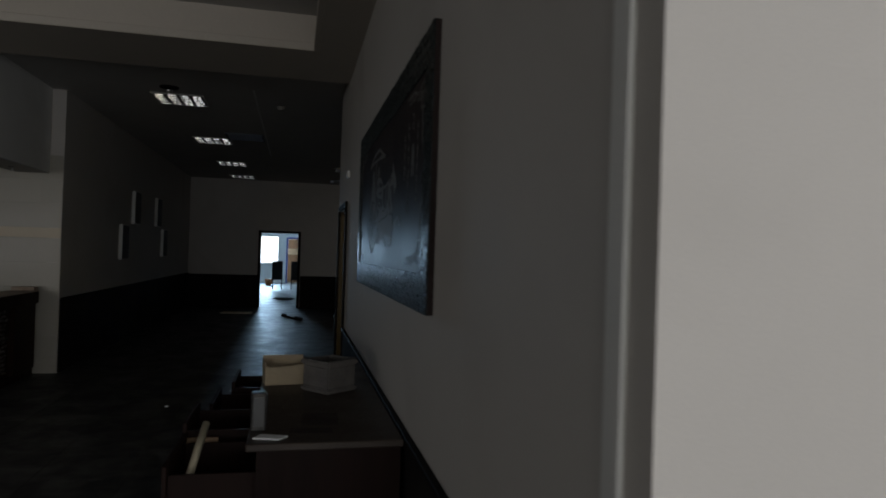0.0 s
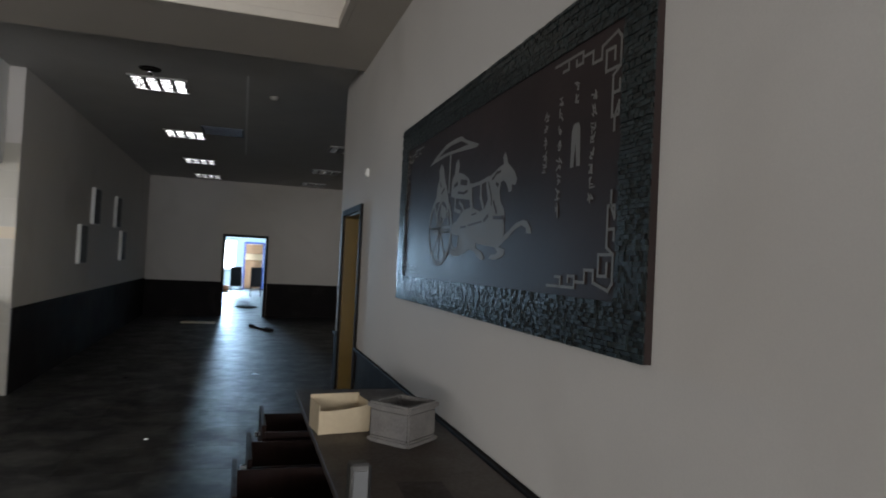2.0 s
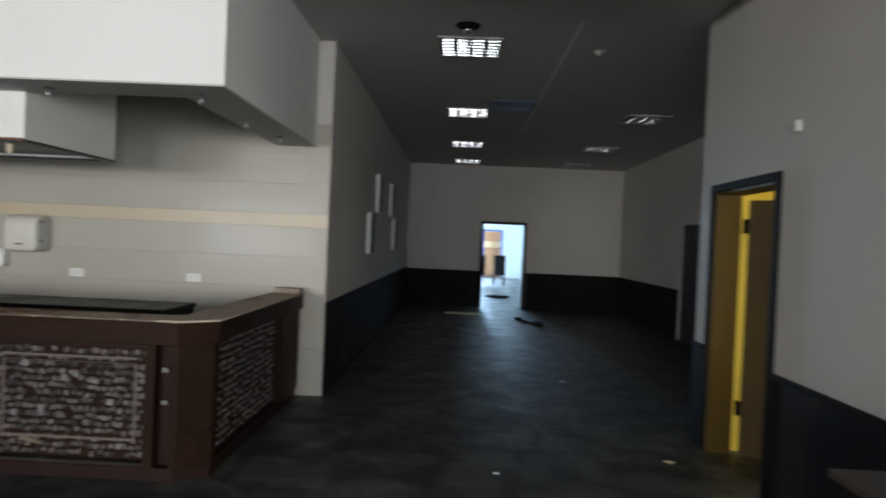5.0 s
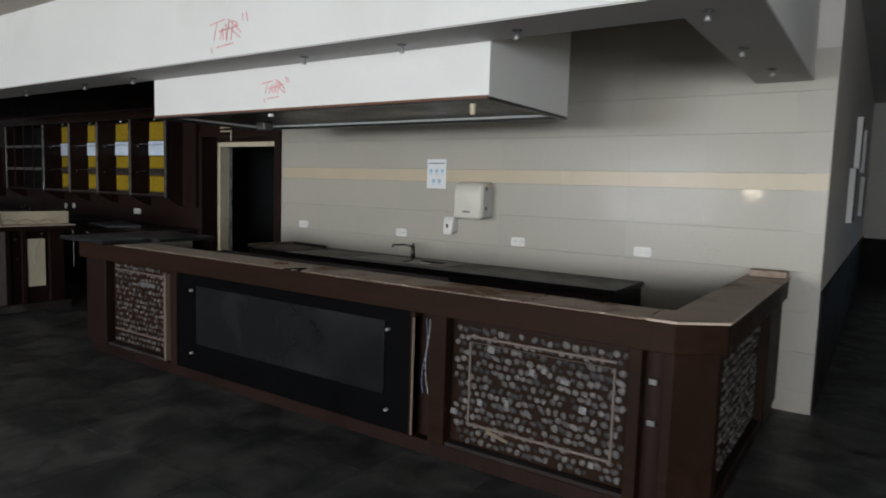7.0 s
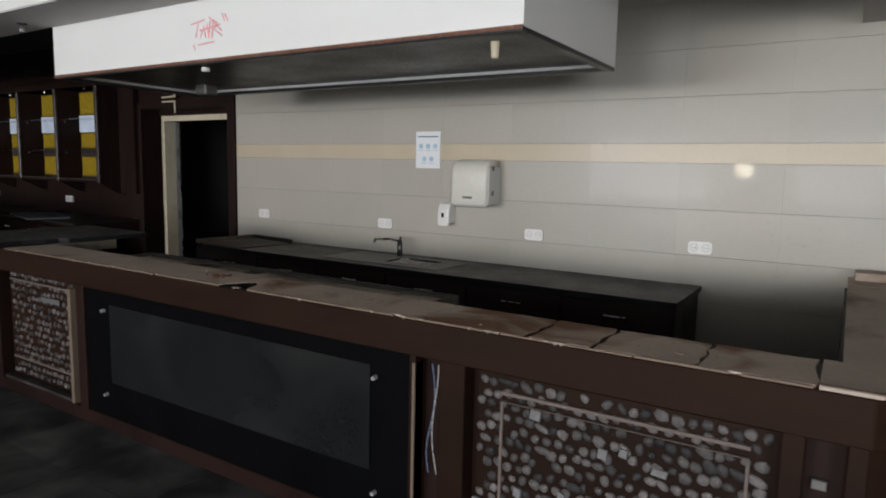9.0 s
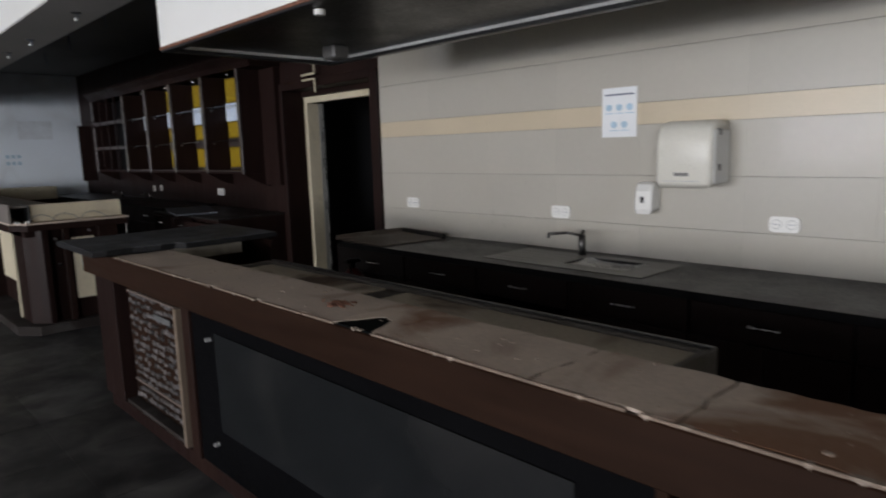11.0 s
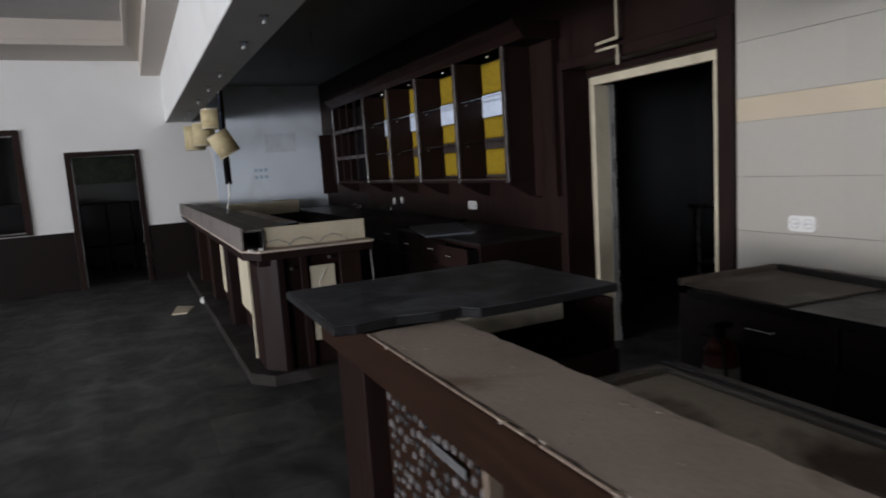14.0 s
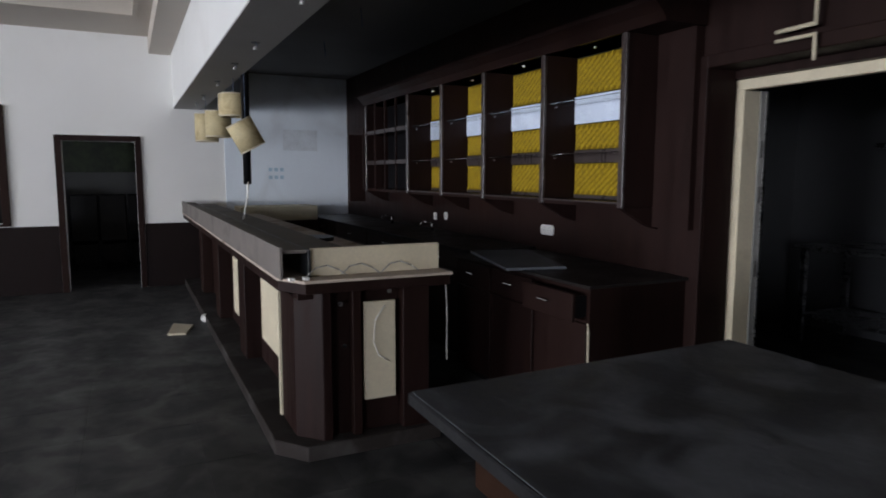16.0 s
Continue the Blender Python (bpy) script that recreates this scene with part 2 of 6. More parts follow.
def wall_with_holes(name, axis, at, thick, a0, a1, z0, z1, holes, material, label=""):
    """A wall along x (axis 'y' is its normal) or along y, with rectangular openings (a0, a1, z0, z1)."""
    bm = bmesh.new()
    cuts = sorted({a0, a1, *[h[0] for h in holes], *[h[1] for h in holes]})
    for c0, c1 in zip(cuts, cuts[1:]):
        mid = (c0 + c1) / 2
        spans = [(z0, z1)]
        for h in holes:
            if h[0] <= mid <= h[1]:
                spans = [s for lo, hi in spans for s in ((lo, min(hi, h[2])), (max(lo, h[3]), hi)) if s[1] - s[0] > 1e-4]
        for lo, hi in spans:
            if axis == "y":
                box(bm, c0, at, lo, c1, at + thick, hi)
            else:
                box(bm, at, c0, lo, at + thick, c1, hi)
    return setting(name, bm, material, label, "wall")


# ---- the large structure ----
XR, XL, YT, YE, XF = 1.06, -2.18, 8.86, 18.32, -16.1
HALL_Z, RING_Z, TRAY_Z, SOFF_Z, IN_Z = 3.41, 3.30, 3.62, 2.39, 2.92
DADO_Z = 0.87

floor_ob = setting("floor", cube(XF - 0.3, SOUTH - 0.4, -0.15, 7.2, 34.0, 0), FLOOR, "dark dusty tiled floor with worn shiny patches", "floor")

wall_with_holes("wall_east", "x", XR, 0.2, 1.085, 8.06, 0, 3.7, [(6.78, 7.76, 0, 2.01)], PAINT, "greyish white painted wall above a dark dado")
setting("wall_corner", cube(XR, 1.078, 0, 7.0, 1.085, 3.7), PAINT, "white painted wall facing the windows", "wall")
setting("wall_corner_bead", cube(XR - 0.012, 1.15, 0, XR - 0.001, 1.21, 3.3, 0.005), WHITE, "white plastic corner strip on the wall", "trim")
setting("wall_recess", cube(XR + 0.2, 7.86, 0, 2.95, 8.06, 3.7), PAINT, "painted wall of the hall recess", "wall")
wall_with_holes("wall_hall_east", "x", 2.95, 0.2, 7.86, YE, 0, 3.7, [(12.6, 14.0, 0, 2.0)], PAINT, "painted hall wall in shade")
wall_with_holes("wall_hall_west", "x", XL - 0.15, 0.15, YT + 0.013, YE, 0, 3.7, [], PAINT, "painted hall wall hung with small frames")
wall_with_holes("wall_hall_end", "y", YE, 0.2, XL - 0.15, 3.15, 0, 3.7, [(-0.35, 0.62, 0, 2.015)], PAINT, "painted end wall with a doorway")
tile_wall = setting("wall_tiled", cube(-7.79, YT + 0.012, 0, XL - 0.15, YT + 0.2, SOFF_Z + 0.6), GROUT, "kitchen wall clad in greige tiles with a sand band", "wall")
wall_with_holes("wall_bar_back", "y", YT, 0.2, XF, -7.79, 0, 3.7, [(-9.31, -7.90, 0, 2.12)], WOOD, "wall panelled in dark stained wood")
wall_with_holes("wall_far", "x", XF - 0.2, 0.2, SOUTH, YT + 0.2, 0, 3.7, [(5.12, 5.96, 0, 1.94), (2.6, 4.45, 0.90, 2.27)], WHITE, "white far wall above a dark dado")
setting("wall_over_kitchen", cube(-7.79, YT + 0.004, SOFF_Z + 0.6, XL - 0.15, YT + 0.2, 3.7), PAINT, "", "wall")
holes = [(wx - half, wx + half, z0, z1) for wx, half, z0, z1, wy in WINDOWS]
# unseen walls added round the fill window
wall_with_holes("wall_entry", "y", FILL_Y - 0.2, 0.2, 0.9, 7.0, 0, 3.7, holes[4:], WHITE, "white wall with a wide window")
setting("wall_entry_side", cube(0.7, SOUTH, 0, 0.9, FILL_Y, 3.7), WHITE, "unseen white wall added beside the fill window", "wall")
wall_with_holes("wall_south", "y", SOUTH - 0.2, 0.2, XF - 0.2, 0.9, 0, 3.7, holes[:4], WHITE, "white wall with wide windows")
setting("wall_room_east", cube(7.0, FILL_Y - 0.2, 0, 7.2, 1.25, 3.7), WHITE, "", "wall")

# ceilings
setting("ceiling_hall", cube(-2.33, 7.0, HALL_Z, 3.15, YE + 0.2, HALL_Z + 0.2), CEIL, "dark grey hall ceiling", "ceiling")
bm = cube(XF, SOUTH, TRAY_Z, 7.0, 7.0, TRAY_Z + 0.15)
setting("ceiling_tray", bm, CEIL, "recessed grey ceiling tray", "ceiling")
bm = bmesh.new()
TX0, TX1, TY0, TY1 = -14.96, 0.72, -10.4, 6.04
for x0, y0, x1, y1 in ((XF, TY1, XR, 7.0), (XF, SOUTH, XR, TY0), (XF, TY0, TX0, TY1), (TX1, TY0, XR, TY1), (XR, SOUTH, 7.0, 1.05)):
    box(bm, x0, y0, RING_Z, x1, y1, TRAY_Z)
setting("ceiling_ring", bm, BEIGE, "beige dropped ceiling border", "ceiling")
bm = bmesh.new()
for x0, y0, x1, y1 in ((TX0, TY1 - 0.05, TX1, TY1), (TX0, TY0, TX1, TY0 + 0.05), (TX0, TY0 + 0.05, TX0 + 0.05, TY1 - 0.05), (TX1 - 0.05, TY0 + 0.05, TX1, TY1 - 0.05)):
    box(bm, x0, y0, RING_Z - 0.004, x1, y1, RING_Z + 0.065, 0.004)
setting("ceiling_cove", bm, BEIGE, "beige cove moulding", "trim")
setting("ceiling_kitchen", cube(XF, 6.81, IN_Z, -2.70, YT, IN_Z + 0.15), CEIL_DARK, "dark grey ceiling over the bar", "ceiling")
setting("beam", cube(XF, 6.18, 3.085, -2.4, 6.446, RING_Z), BEIGE, "beige ceiling beam along the fascia", "beam")

# soffit round the kitchen
setting("soffit_front", cube(XF, 6.45, SOFF_Z + 0.01, -2.33, 6.81, 3.41), WHITE, "white fascia over the bar", "soffit")
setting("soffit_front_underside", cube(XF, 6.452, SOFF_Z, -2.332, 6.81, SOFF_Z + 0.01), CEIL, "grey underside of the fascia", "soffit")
setting("soffit_side", cube(-2.70, 6.81, SOFF_Z + 0.01, -2.33, YT, 3.41), WHITE, "painted fascia beside the hall", "soffit")
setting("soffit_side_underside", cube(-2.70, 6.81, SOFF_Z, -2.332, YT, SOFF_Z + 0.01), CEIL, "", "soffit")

# dados
for x0, y0, x1, y1 in ((XL, YT + 0.02, XL + 0.015, YE), (XL + 0.015, YE - 0.015, -0.42, YE), (0.70, YE - 0.015, 2.935, YE), (2.935, 8.06, 2.95, 12.5), (2.935, 14.1, 2.95, YE), (XR - 0.015, 1.22, XR, 6.72), (XR - 0.015, 7.81, XR, 8.06), (XR, 8.06, 2.935, 8.075)):
    setting("dado", cube(x0, y0, 0, x1, y1, 0.785 if y0 < 8.1 and x0 > 1 and x1 < 2.95 else DADO_Z), DADO, "charcoal painted dado with a top rail", "dado")
FARDADO = mat("near_black_dado_wood", (0.011, 0.0065, 0.006), 0.55, var=0.3, scale=2, bump=0.06, stretch=(1, 1, 0.15), spec=0.15)
setting("dado_far", box(box(cube(XF, SOUTH, 0, XF + 0.015, 5.04, 0.86), XF, 6.04, 0, XF + 0.015, 7.085, 0.86), XF + 0.015, SOUTH, 0.845, XF + 0.02, 5.04, 0.86), FARDADO, "dark brown panelled dado on the far wall", "dado")
for x0, y0, x1, y1 in ((XL, YT + 0.02, XL + 0.025, YE), (XR - 0.03, 1.22, XR, 6.72), (XR - 0.03, 7.81, XR, 8.06)):
    zr = 0.785 if x0 > 1 else DADO_Z
    setting("dado_rail", cube(x0, y0, zr, x1, y1, zr + 0.03, 0.004), DARKFRAME, "dark wooden dado rail", "trim")

# room beyond the end door
setting("wall_north_room_west", cube(-3.2, YE + 0.2, 0, -3.0, 32.0, 3.2), WHITE, "white wall of the sunlit room", "wall")
setting("wall_north_room_east", cube(3.4, YE + 0.2, 0, 3.6, 32.0, 3.2), WHITE, "white wall of the sunlit room", "wall")
wall_with_holes("wall_north_room_back", "y", 32.0, 0.2, -3.2, 3.6, 0, 3.2, [(-1.35, -0.2, 0.94, 2.18), (0.2, 0.95, 0, 2.1)], WHITE, "sunlit white wall with a window and a doorway")
setting("ceiling_north_room", cube(-3.2, YE + 0.2, 3.2, 3.6, 32.2, 3.35), WHITE, "white ceiling of the sunlit room", "ceiling")
setting("backdrop_wall", cube(-3.2, 34.2, 0, 3.6, 34.3, 3.2), CREAM, "pale wall beyond the blue doorway", "wall")
setting("ceiling_back_room", cube(-0.1, 32.2, 2.6, 1.3, 34.2, 2.7), WHITE, "ceiling beyond the blue doorway", "ceiling")
# yellow room
for nm, a in (("wall_yellow_room_north", (1.26, 7.80, 4.0, 7.85)), ("wall_yellow_room_east", (4.0, 6.0, 4.1, 7.8)), ("wall_yellow_room_south", (1.26, 5.9, 4.0, 6.0))):
    setting(nm, cube(a[0], a[1], 0, a[2], a[3], 2.6), YWALL, "yellow painted wall of the side room", "wall")
setting("ceiling_yellow_room", cube(1.26, 5.9, 2.6, 4.1, 7.8, 2.7), WHITE, "", "ceiling")
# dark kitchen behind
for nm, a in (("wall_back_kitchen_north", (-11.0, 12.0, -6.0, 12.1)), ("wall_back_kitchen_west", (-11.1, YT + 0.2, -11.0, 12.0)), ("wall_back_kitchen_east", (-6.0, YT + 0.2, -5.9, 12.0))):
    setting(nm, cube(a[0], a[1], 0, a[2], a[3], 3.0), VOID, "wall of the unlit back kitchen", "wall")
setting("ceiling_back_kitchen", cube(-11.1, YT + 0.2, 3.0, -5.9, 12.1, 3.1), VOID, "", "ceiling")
# dark rooms behind the far wall and the hall
bm = bmesh.new()
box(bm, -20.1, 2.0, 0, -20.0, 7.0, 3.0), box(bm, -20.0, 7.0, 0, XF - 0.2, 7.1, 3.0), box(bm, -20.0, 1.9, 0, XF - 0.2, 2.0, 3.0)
# wall colour darkened so that the far room reads as dim
setting("wall_far_room", bm, mat("dim_room_shade", (0.22, 0.22, 0.22), 0.8, var=0.1, scale=2), "unlit room behind the far wall", "wall")
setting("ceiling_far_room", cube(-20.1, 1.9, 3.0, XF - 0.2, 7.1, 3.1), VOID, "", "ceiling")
setting("floor_far_room", cube(-20.1, 1.9, -0.1, XF - 0.3, 7.1, 0), FLOOR, "", "floor")
bm = bmesh.new()
box(bm, 6.0, 12.0, 0, 6.1, 15.0, 3.0), box(bm, 3.15, 11.9, 0, 6.0, 12.0, 3.0), box(bm, 3.15, 15.0, 0, 6.0, 15.1, 3.0)
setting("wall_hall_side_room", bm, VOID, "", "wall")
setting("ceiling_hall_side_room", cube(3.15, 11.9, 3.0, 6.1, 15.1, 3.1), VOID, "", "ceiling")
# window frames of the main room, the last one added for fill light
for k, (wx, half, b0, b1, wy) in enumerate(WINDOWS):
    w = setting("window_%d" % (k + 1), cube(wx - half, wy - 0.14, b0, wx - half + 0.06, wy - 0.06, b1), PLASTIC, "white framed window", "window")
    for x0, z0, x1, z1 in ((wx + half - 0.06, b0, wx + half, b1), (wx - half + 0.06, b0, wx + half - 0.06, b0 + 0.06), (wx - half + 0.06, b1 - 0.06, wx + half - 0.06, b1)):
        part("frame", cube(x0, wy - 0.14, z0, x1, wy - 0.06, z1), PLASTIC, w)
    part("mullion", cube(wx - 0.03, wy - 0.14, b0 + 0.06, wx + 0.03, wy - 0.06, b1 - 0.06), PLASTIC, w)


def polyline(points, r, material, name, parent, label=""):
    return part(name, tube(points, r), material, parent, label, smooth=True)


# ---- kitchen doorway ----
kd = setting("door_1", cube(-9.49, 8.835, 0, -9.31, 8.86, 2.19, 0.004), WOOD, "doorway with dark casing and cream metal frame", "door")
part("casing", cube(-7.90, 8.835, 0, -7.795, 8.86, 2.19, 0.004), WOOD, kd)
part("casing", cube(-9.31, 8.835, 2.12, -7.90, 8.86, 2.19, 0.004), WOOD, kd)
for x0, z0, x1, z1 in ((-9.335, 0, -9.275, 2.01), (-8.16, 0, -8.10, 2.01), (-9.335, 2.01, -8.10, 2.07)):
    part("frame", cube(x0, 9.10, z0, x1, 9.24 if x1 < -9 else 9.16, z1, 0.004), CREAM, kd, "cream painted metal frame")
JAMB = mat("grimy_grey_jamb", (0.30, 0.295, 0.275), 0.6, var=0.25, scale=6, bump=0.1)
part("jamb", cube(-9.335, 9.2405, 0, -9.27, 9.285, 2.01), JAMB, kd, "grimy grey jamb")
part("jamb", cube(-9.335, 9.2855, 0, -9.265, 9.305, 2.01), STEEL, kd, "steel strike edge")
for z in (0.9, 1.35, 1.62):
    part("strike_plate", cube(-9.2699, 9.25, z, -9.2655, 9.275, z + 0.10, 0.002), DULLSTEEL, kd)
bm = bmesh.new()
box(bm, -9.50, 9.062, 0, -9.336, 9.16, 2.2), box(bm, -8.098, 9.062, 0, -7.86, 9.16, 2.2), box(bm, -9.336, 9.062, 2.072, -8.098, 9.16, 2.2)
part("reveal", bm, WOOD, kd)
pipe = thing("pipe", (-8.72, 8.80, 2.07), "bent cream pipe above the kitchen doorway", "pipe")
part("pipe_run", tube([(-8.65, 8.80, 2.9), (-8.65, 8.80, 2.23), (-8.86, 8.80, 2.225)], 0.011), CREAM, pipe, smooth=True)
part("pipe_branch", tube([(-8.86, 8.80, 2.18), (-8.65, 8.80, 2.18), (-8.65, 8.80, 2.06)], 0.010), CREAM, pipe, smooth=True)
# shapes in the unlit kitchen
stc = thing("steel_counter", (-8.7, 11.5, 0), "steel counter in the unlit back kitchen", "counter")
part("top", cube(-10.4, 11.2, 0.86, -7.0, 11.95, 0.9, 0.008), STEEL, stc)
part("shelf", cube(-10.35, 11.25, 0.25, -7.05, 11.9, 0.28), STEEL, stc)
for x in (-10.35, -8.7, -7.1):
    for y in (11.24, 11.86):
        part("leg", cube(x, y, 0, x + 0.045, y + 0.045, 0.86), STEEL, stc)
solo("steel_shelf", cube(-10.0, 11.6, 1.75, -7.4, 11.98, 1.79, 0.006), STEEL, (-8.7, 11.8, 1.75), "steel wall shelf in the unlit back kitchen", "shelf")

# ---- bar counter ----
TANWOOD = mat("bare_tan_wood", (0.15, 0.11, 0.078), 0.8, var=0.2, scale=8, bump=0.1, stretch=(1, 1, 0.1))
bar = thing("bar_counter", (-5.0, 6.65, 0), "red-brown bar counter with broken bare top and pebble panels", "bar counter")
part("plinth", prism([(-7.70, 6.56), (-2.60, 6.56), (-2.42, 6.70), (-2.42, 8.80), (-2.62, 8.80), (-2.62, 6.80), (-7.70, 6.80)], 0.0, 0.085, 0.004), WOOD, bar)
part("carcass", cube(-7.70, 6.625, 0.085, -2.62, 6.66, 0.93), WOOD, bar)
part("back_panel", cube(-7.06, 6.74, 0.085, -2.66, 6.76, 0.93), WOOD, bar)
part("side_carcass", cube(-2.50, 6.70, 0.085, -2.47, 8.80, 0.93), WOOD, bar)
part("side_back_panel", cube(-2.66, 6.76, 0.085, -2.64, 8.80, 0.93), WOOD, bar)
part("top_band", prism([(-7.76, 6.493), (-2.57, 6.493), (-2.375, 6.665), (-2.375, 8.80), (-2.64, 8.80), (-2.64, 6.79), (-7.76, 6.79)], 0.845, 0.983, 0.004), WOODH, bar, "chipped red-brown wooden band under the top")
for x0, x1 in ((-7.74, -7.42), (-6.46, -6.38), (-4.07, -4.04), (-3.93, -3.82), (-2.78, -2.72), (-2.62, -2.57)):
    part("stile", cube(x0, 6.545, 0.085, x1, 6.625, 0.845, 0.003), WOOD if x1 < -4.1 else WOODH, bar)
part("corner_post", prism([(-2.57, 6.545), (-2.405, 6.675), (-2.405, 6.76), (-2.50, 6.76), (-2.57, 6.66)], 0.085, 0.845, 0.004), WOODH, bar)
part("end_post", cube(-2.47, 8.22, 0.085, -2.405, 8.80, 0.845, 0.004), WOODH, bar)
part("light_strip", cube(-6.535, 6.535, 0.10, -6.505, 6.625, 0.80, 0.003), TANWOOD, bar, "bare pale wooden edge strip")
part("light_strip", cube(-4.052, 6.54, 0.10, -4.04, 6.60, 0.80), TANWOOD, bar, "bare pale wooden edge strip")
# black glass panel
MATBLACK = mat("matt_black_board", (0.0024, 0.0024, 0.0029), 0.6, var=0.3, scale=4, bump=0.03, spec=0.04)
gp = part("glass_panel", cube(-6.38, 6.56, 0.085, -4.07, 6.60, 0.845, 0.003), MATBLACK, bar, "black panel with a dark glass pane")
PANE = mat("dark_dusty_glass", (0.011, 0.012, 0.013), 0.16, var=0.2, scale=3, bump=0.02, stain=(0.022, 0.022, 0.022), stain_scale=1.2, rough_var=0.1, spec=0.28)
part("pane", cube(-6.13, 6.552, 0.30, -4.27, 6.559, 0.75), PANE, gp, "dark dusty glass pane")
for x, z in ((-6.19, 0.71), (-6.19, 0.22), (-4.245, 0.70), (-4.245, 0.205)):
    part("bolt", rod((x, 6.562, z), (x, 6.538, z), 0.011, 0.009), BOLT, gp, "satin nickel bolt head", smooth=False)
# loose wires in the slot beside the panel
for k in range(2):
    x = -3.985 + 0.02 * k
    curve = [(x + (0.022 - 0.01 * k) * math.sin(i * 0.55 + k), 6.58 - 0.012 * math.sin(i * 0.4), 0.80 - 0.045 * i) for i in range(11)]
    polyline(curve, 0.0035, JAMB if k else INKD, "loose_wire", bar)
for z in (0.66, 0.46):
    part("socket_remains", cube(-2.70, 6.60, z, -2.66, 6.624, z + 0.03, 0.003), DULLSTEEL, bar)

# bare board top, in broken pieces with gaps and a hole
EDGEW = mat("worn_tan_edge", (0.19, 0.14, 0.105), 0.8, var=0.3, scale=12, bump=0.1)
PIECES = [(-7.18, -5.13), (-4.93, -4.365), (-4.352, -4.012), (-4.002, -3.572), (-3.552, -3.342), (-3.324, -3.02), (-3.008, -2.71)]
rng = random.Random(4)


def ragged(x0, x1, y0, y1, step, amp):
    pts = []
    k = max(2, int((x1 - x0) / step))
    for i in range(k + 1):
        pts.append((x0 + (x1 - x0) * i / k + (rng.uniform(-amp, amp) if 0 < i < k else 0), y0 + rng.uniform(0, amp)))
    m = max(2, int((y1 - y0) / step))
    for i in range(1, m):
        pts.append((x1 + rng.uniform(-amp, amp), y0 + (y1 - y0) * i / m))
    for i in range(k + 1):
        pts.append((x1 - (x1 - x0) * i / k, y1 - rng.uniform(0, amp)))
    for i in range(1, m):
        pts.append((x0 + rng.uniform(-amp, amp), y1 - (y1 - y0) * i / m))
    return pts


for x0, x1 in PIECES:
    part("top_board", prism(ragged(x0, x1, 6.503, 6.80, 0.045, 0.010), 0.9835, 0.9895 + rng.uniform(0, 0.002)), TOP if x0 < -6 else TOPS, bar, "bare grey board with brown stains")
# the chipped upper edge of the band, standing up to the boards' top in lengths
for xa, xb in ((-7.18, -5.125), (-4.935, -2.712)):
    x = xa
    while x < xb - 0.03:
        b = min(x + rng.uniform(0.18, 0.75), xb)
        part("band_edge", cube(x, 6.494, 0.9833, b, 6.502, 0.9912 + rng.uniform(-0.001, 0.001), 0.002), EDGEW, bar)
        x = b + rng.choice((0.004, 0.012, 0.03))
# the board broken round the hole
part("top_board", prism([(-5.13, 6.503), (-5.122, 6.515), (-5.112, 6.54), (-5.092, 6.56), (-5.07, 6.612), (-5.055, 6.632), (-5.035, 6.645), (-5.018, 6.628), (-4.998, 6.632), (-4.985, 6.605), (-4.968, 6.57), (-4.955, 6.53), (-4.945, 6.51), (-4.93, 6.503), (-4.93, 6.80), (-5.13, 6.80)], 0.9835, 0.9903), TOPS, bar, "bare board broken round a hole")
# near-black sheet just under the board's top, in place of the hole's shade
HOLE = mat("dark_hole_shade", (0.006, 0.007, 0.007), 0.95, var=0.3, scale=20, bump=0.2, spec=0.02)
part("hole_lining", cube(-5.12, 6.504, 0.9832, -4.94, 6.65, 0.9886), HOLE, bar, "near-black sheet standing in for the shade in the hole")
part("top_board", prism([(-2.70, 6.497), (-2.56, 6.497), (-2.365, 6.65), (-2.365, 8.79), (-2.65, 8.79), (-2.65, 6.80), (-2.70, 6.80)], 0.9835, 0.994, 0.001), TOP, bar, "bare grey board top of the return")
part("edge_strip", prism([(-2.70, 6.498), (-2.56, 6.498), (-2.365, 6.651), (-2.378, 6.659), (-2.565, 6.511), (-2.70, 6.511)], 0.9945, 0.998), EDGEW, bar, "pale bare edge of the board")
part("upstand", cube(-2.62, 8.66, 0.995, -2.38, 8.78, 1.04, 0.004), TOP, bar)
CRUMB = mat("broken_chipboard", (0.30, 0.23, 0.18), 0.9, var=0.3, scale=30, bump=0.3)
bm = bmesh.new()
for k in range(90):
    x, y = rng.uniform(-7.1, -2.7), rng.uniform(6.53, 6.79)
    s = rng.uniform(0.002, 0.006) * (2 if k % 11 == 0 else 1)
    turn = Matrix.Rotation(rng.uniform(0, 6.28), 4, "Z")
    bmesh.ops.create_icosphere(bm, subdivisions=1, radius=s, matrix=Matrix.Translation((x, y, 0.9915)) @ turn @ Matrix.Diagonal((rng.uniform(0.8, 1.7), 0.8, 0.35, 1)))
CHIP = mat("chipped_pale_edge", (0.30, 0.24, 0.19), 0.9, var=0.35, scale=30, bump=0.2)
# places where the band's edge is knocked off
for k in range(26):
    x = rng.uniform(-7.1, -2.8)
    w = rng.uniform(0.008, 0.035)
    dz = rng.uniform(0.004, 0.014)
    part("edge_chip", prism([(x, 0.9925), (x + w, 0.9925), (x + w * 0.8, 0.9925 - dz * 0.6), (x + w * 0.45, 0.9925 - dz), (x + w * 0.15, 0.9925 - dz * 0.5)], 6.4915, 6.506, axis="y"), CHIP, bar)
tagged(part("crumb_line", bm, CRUMB, bar, "broken chipboard crumbs on the top"), kind="stuff")
RUST = mat("rust_brown_debris", (0.17, 0.075, 0.045), 0.9, var=0.4, scale=40, bump=0.3)
bm = bmesh.new()
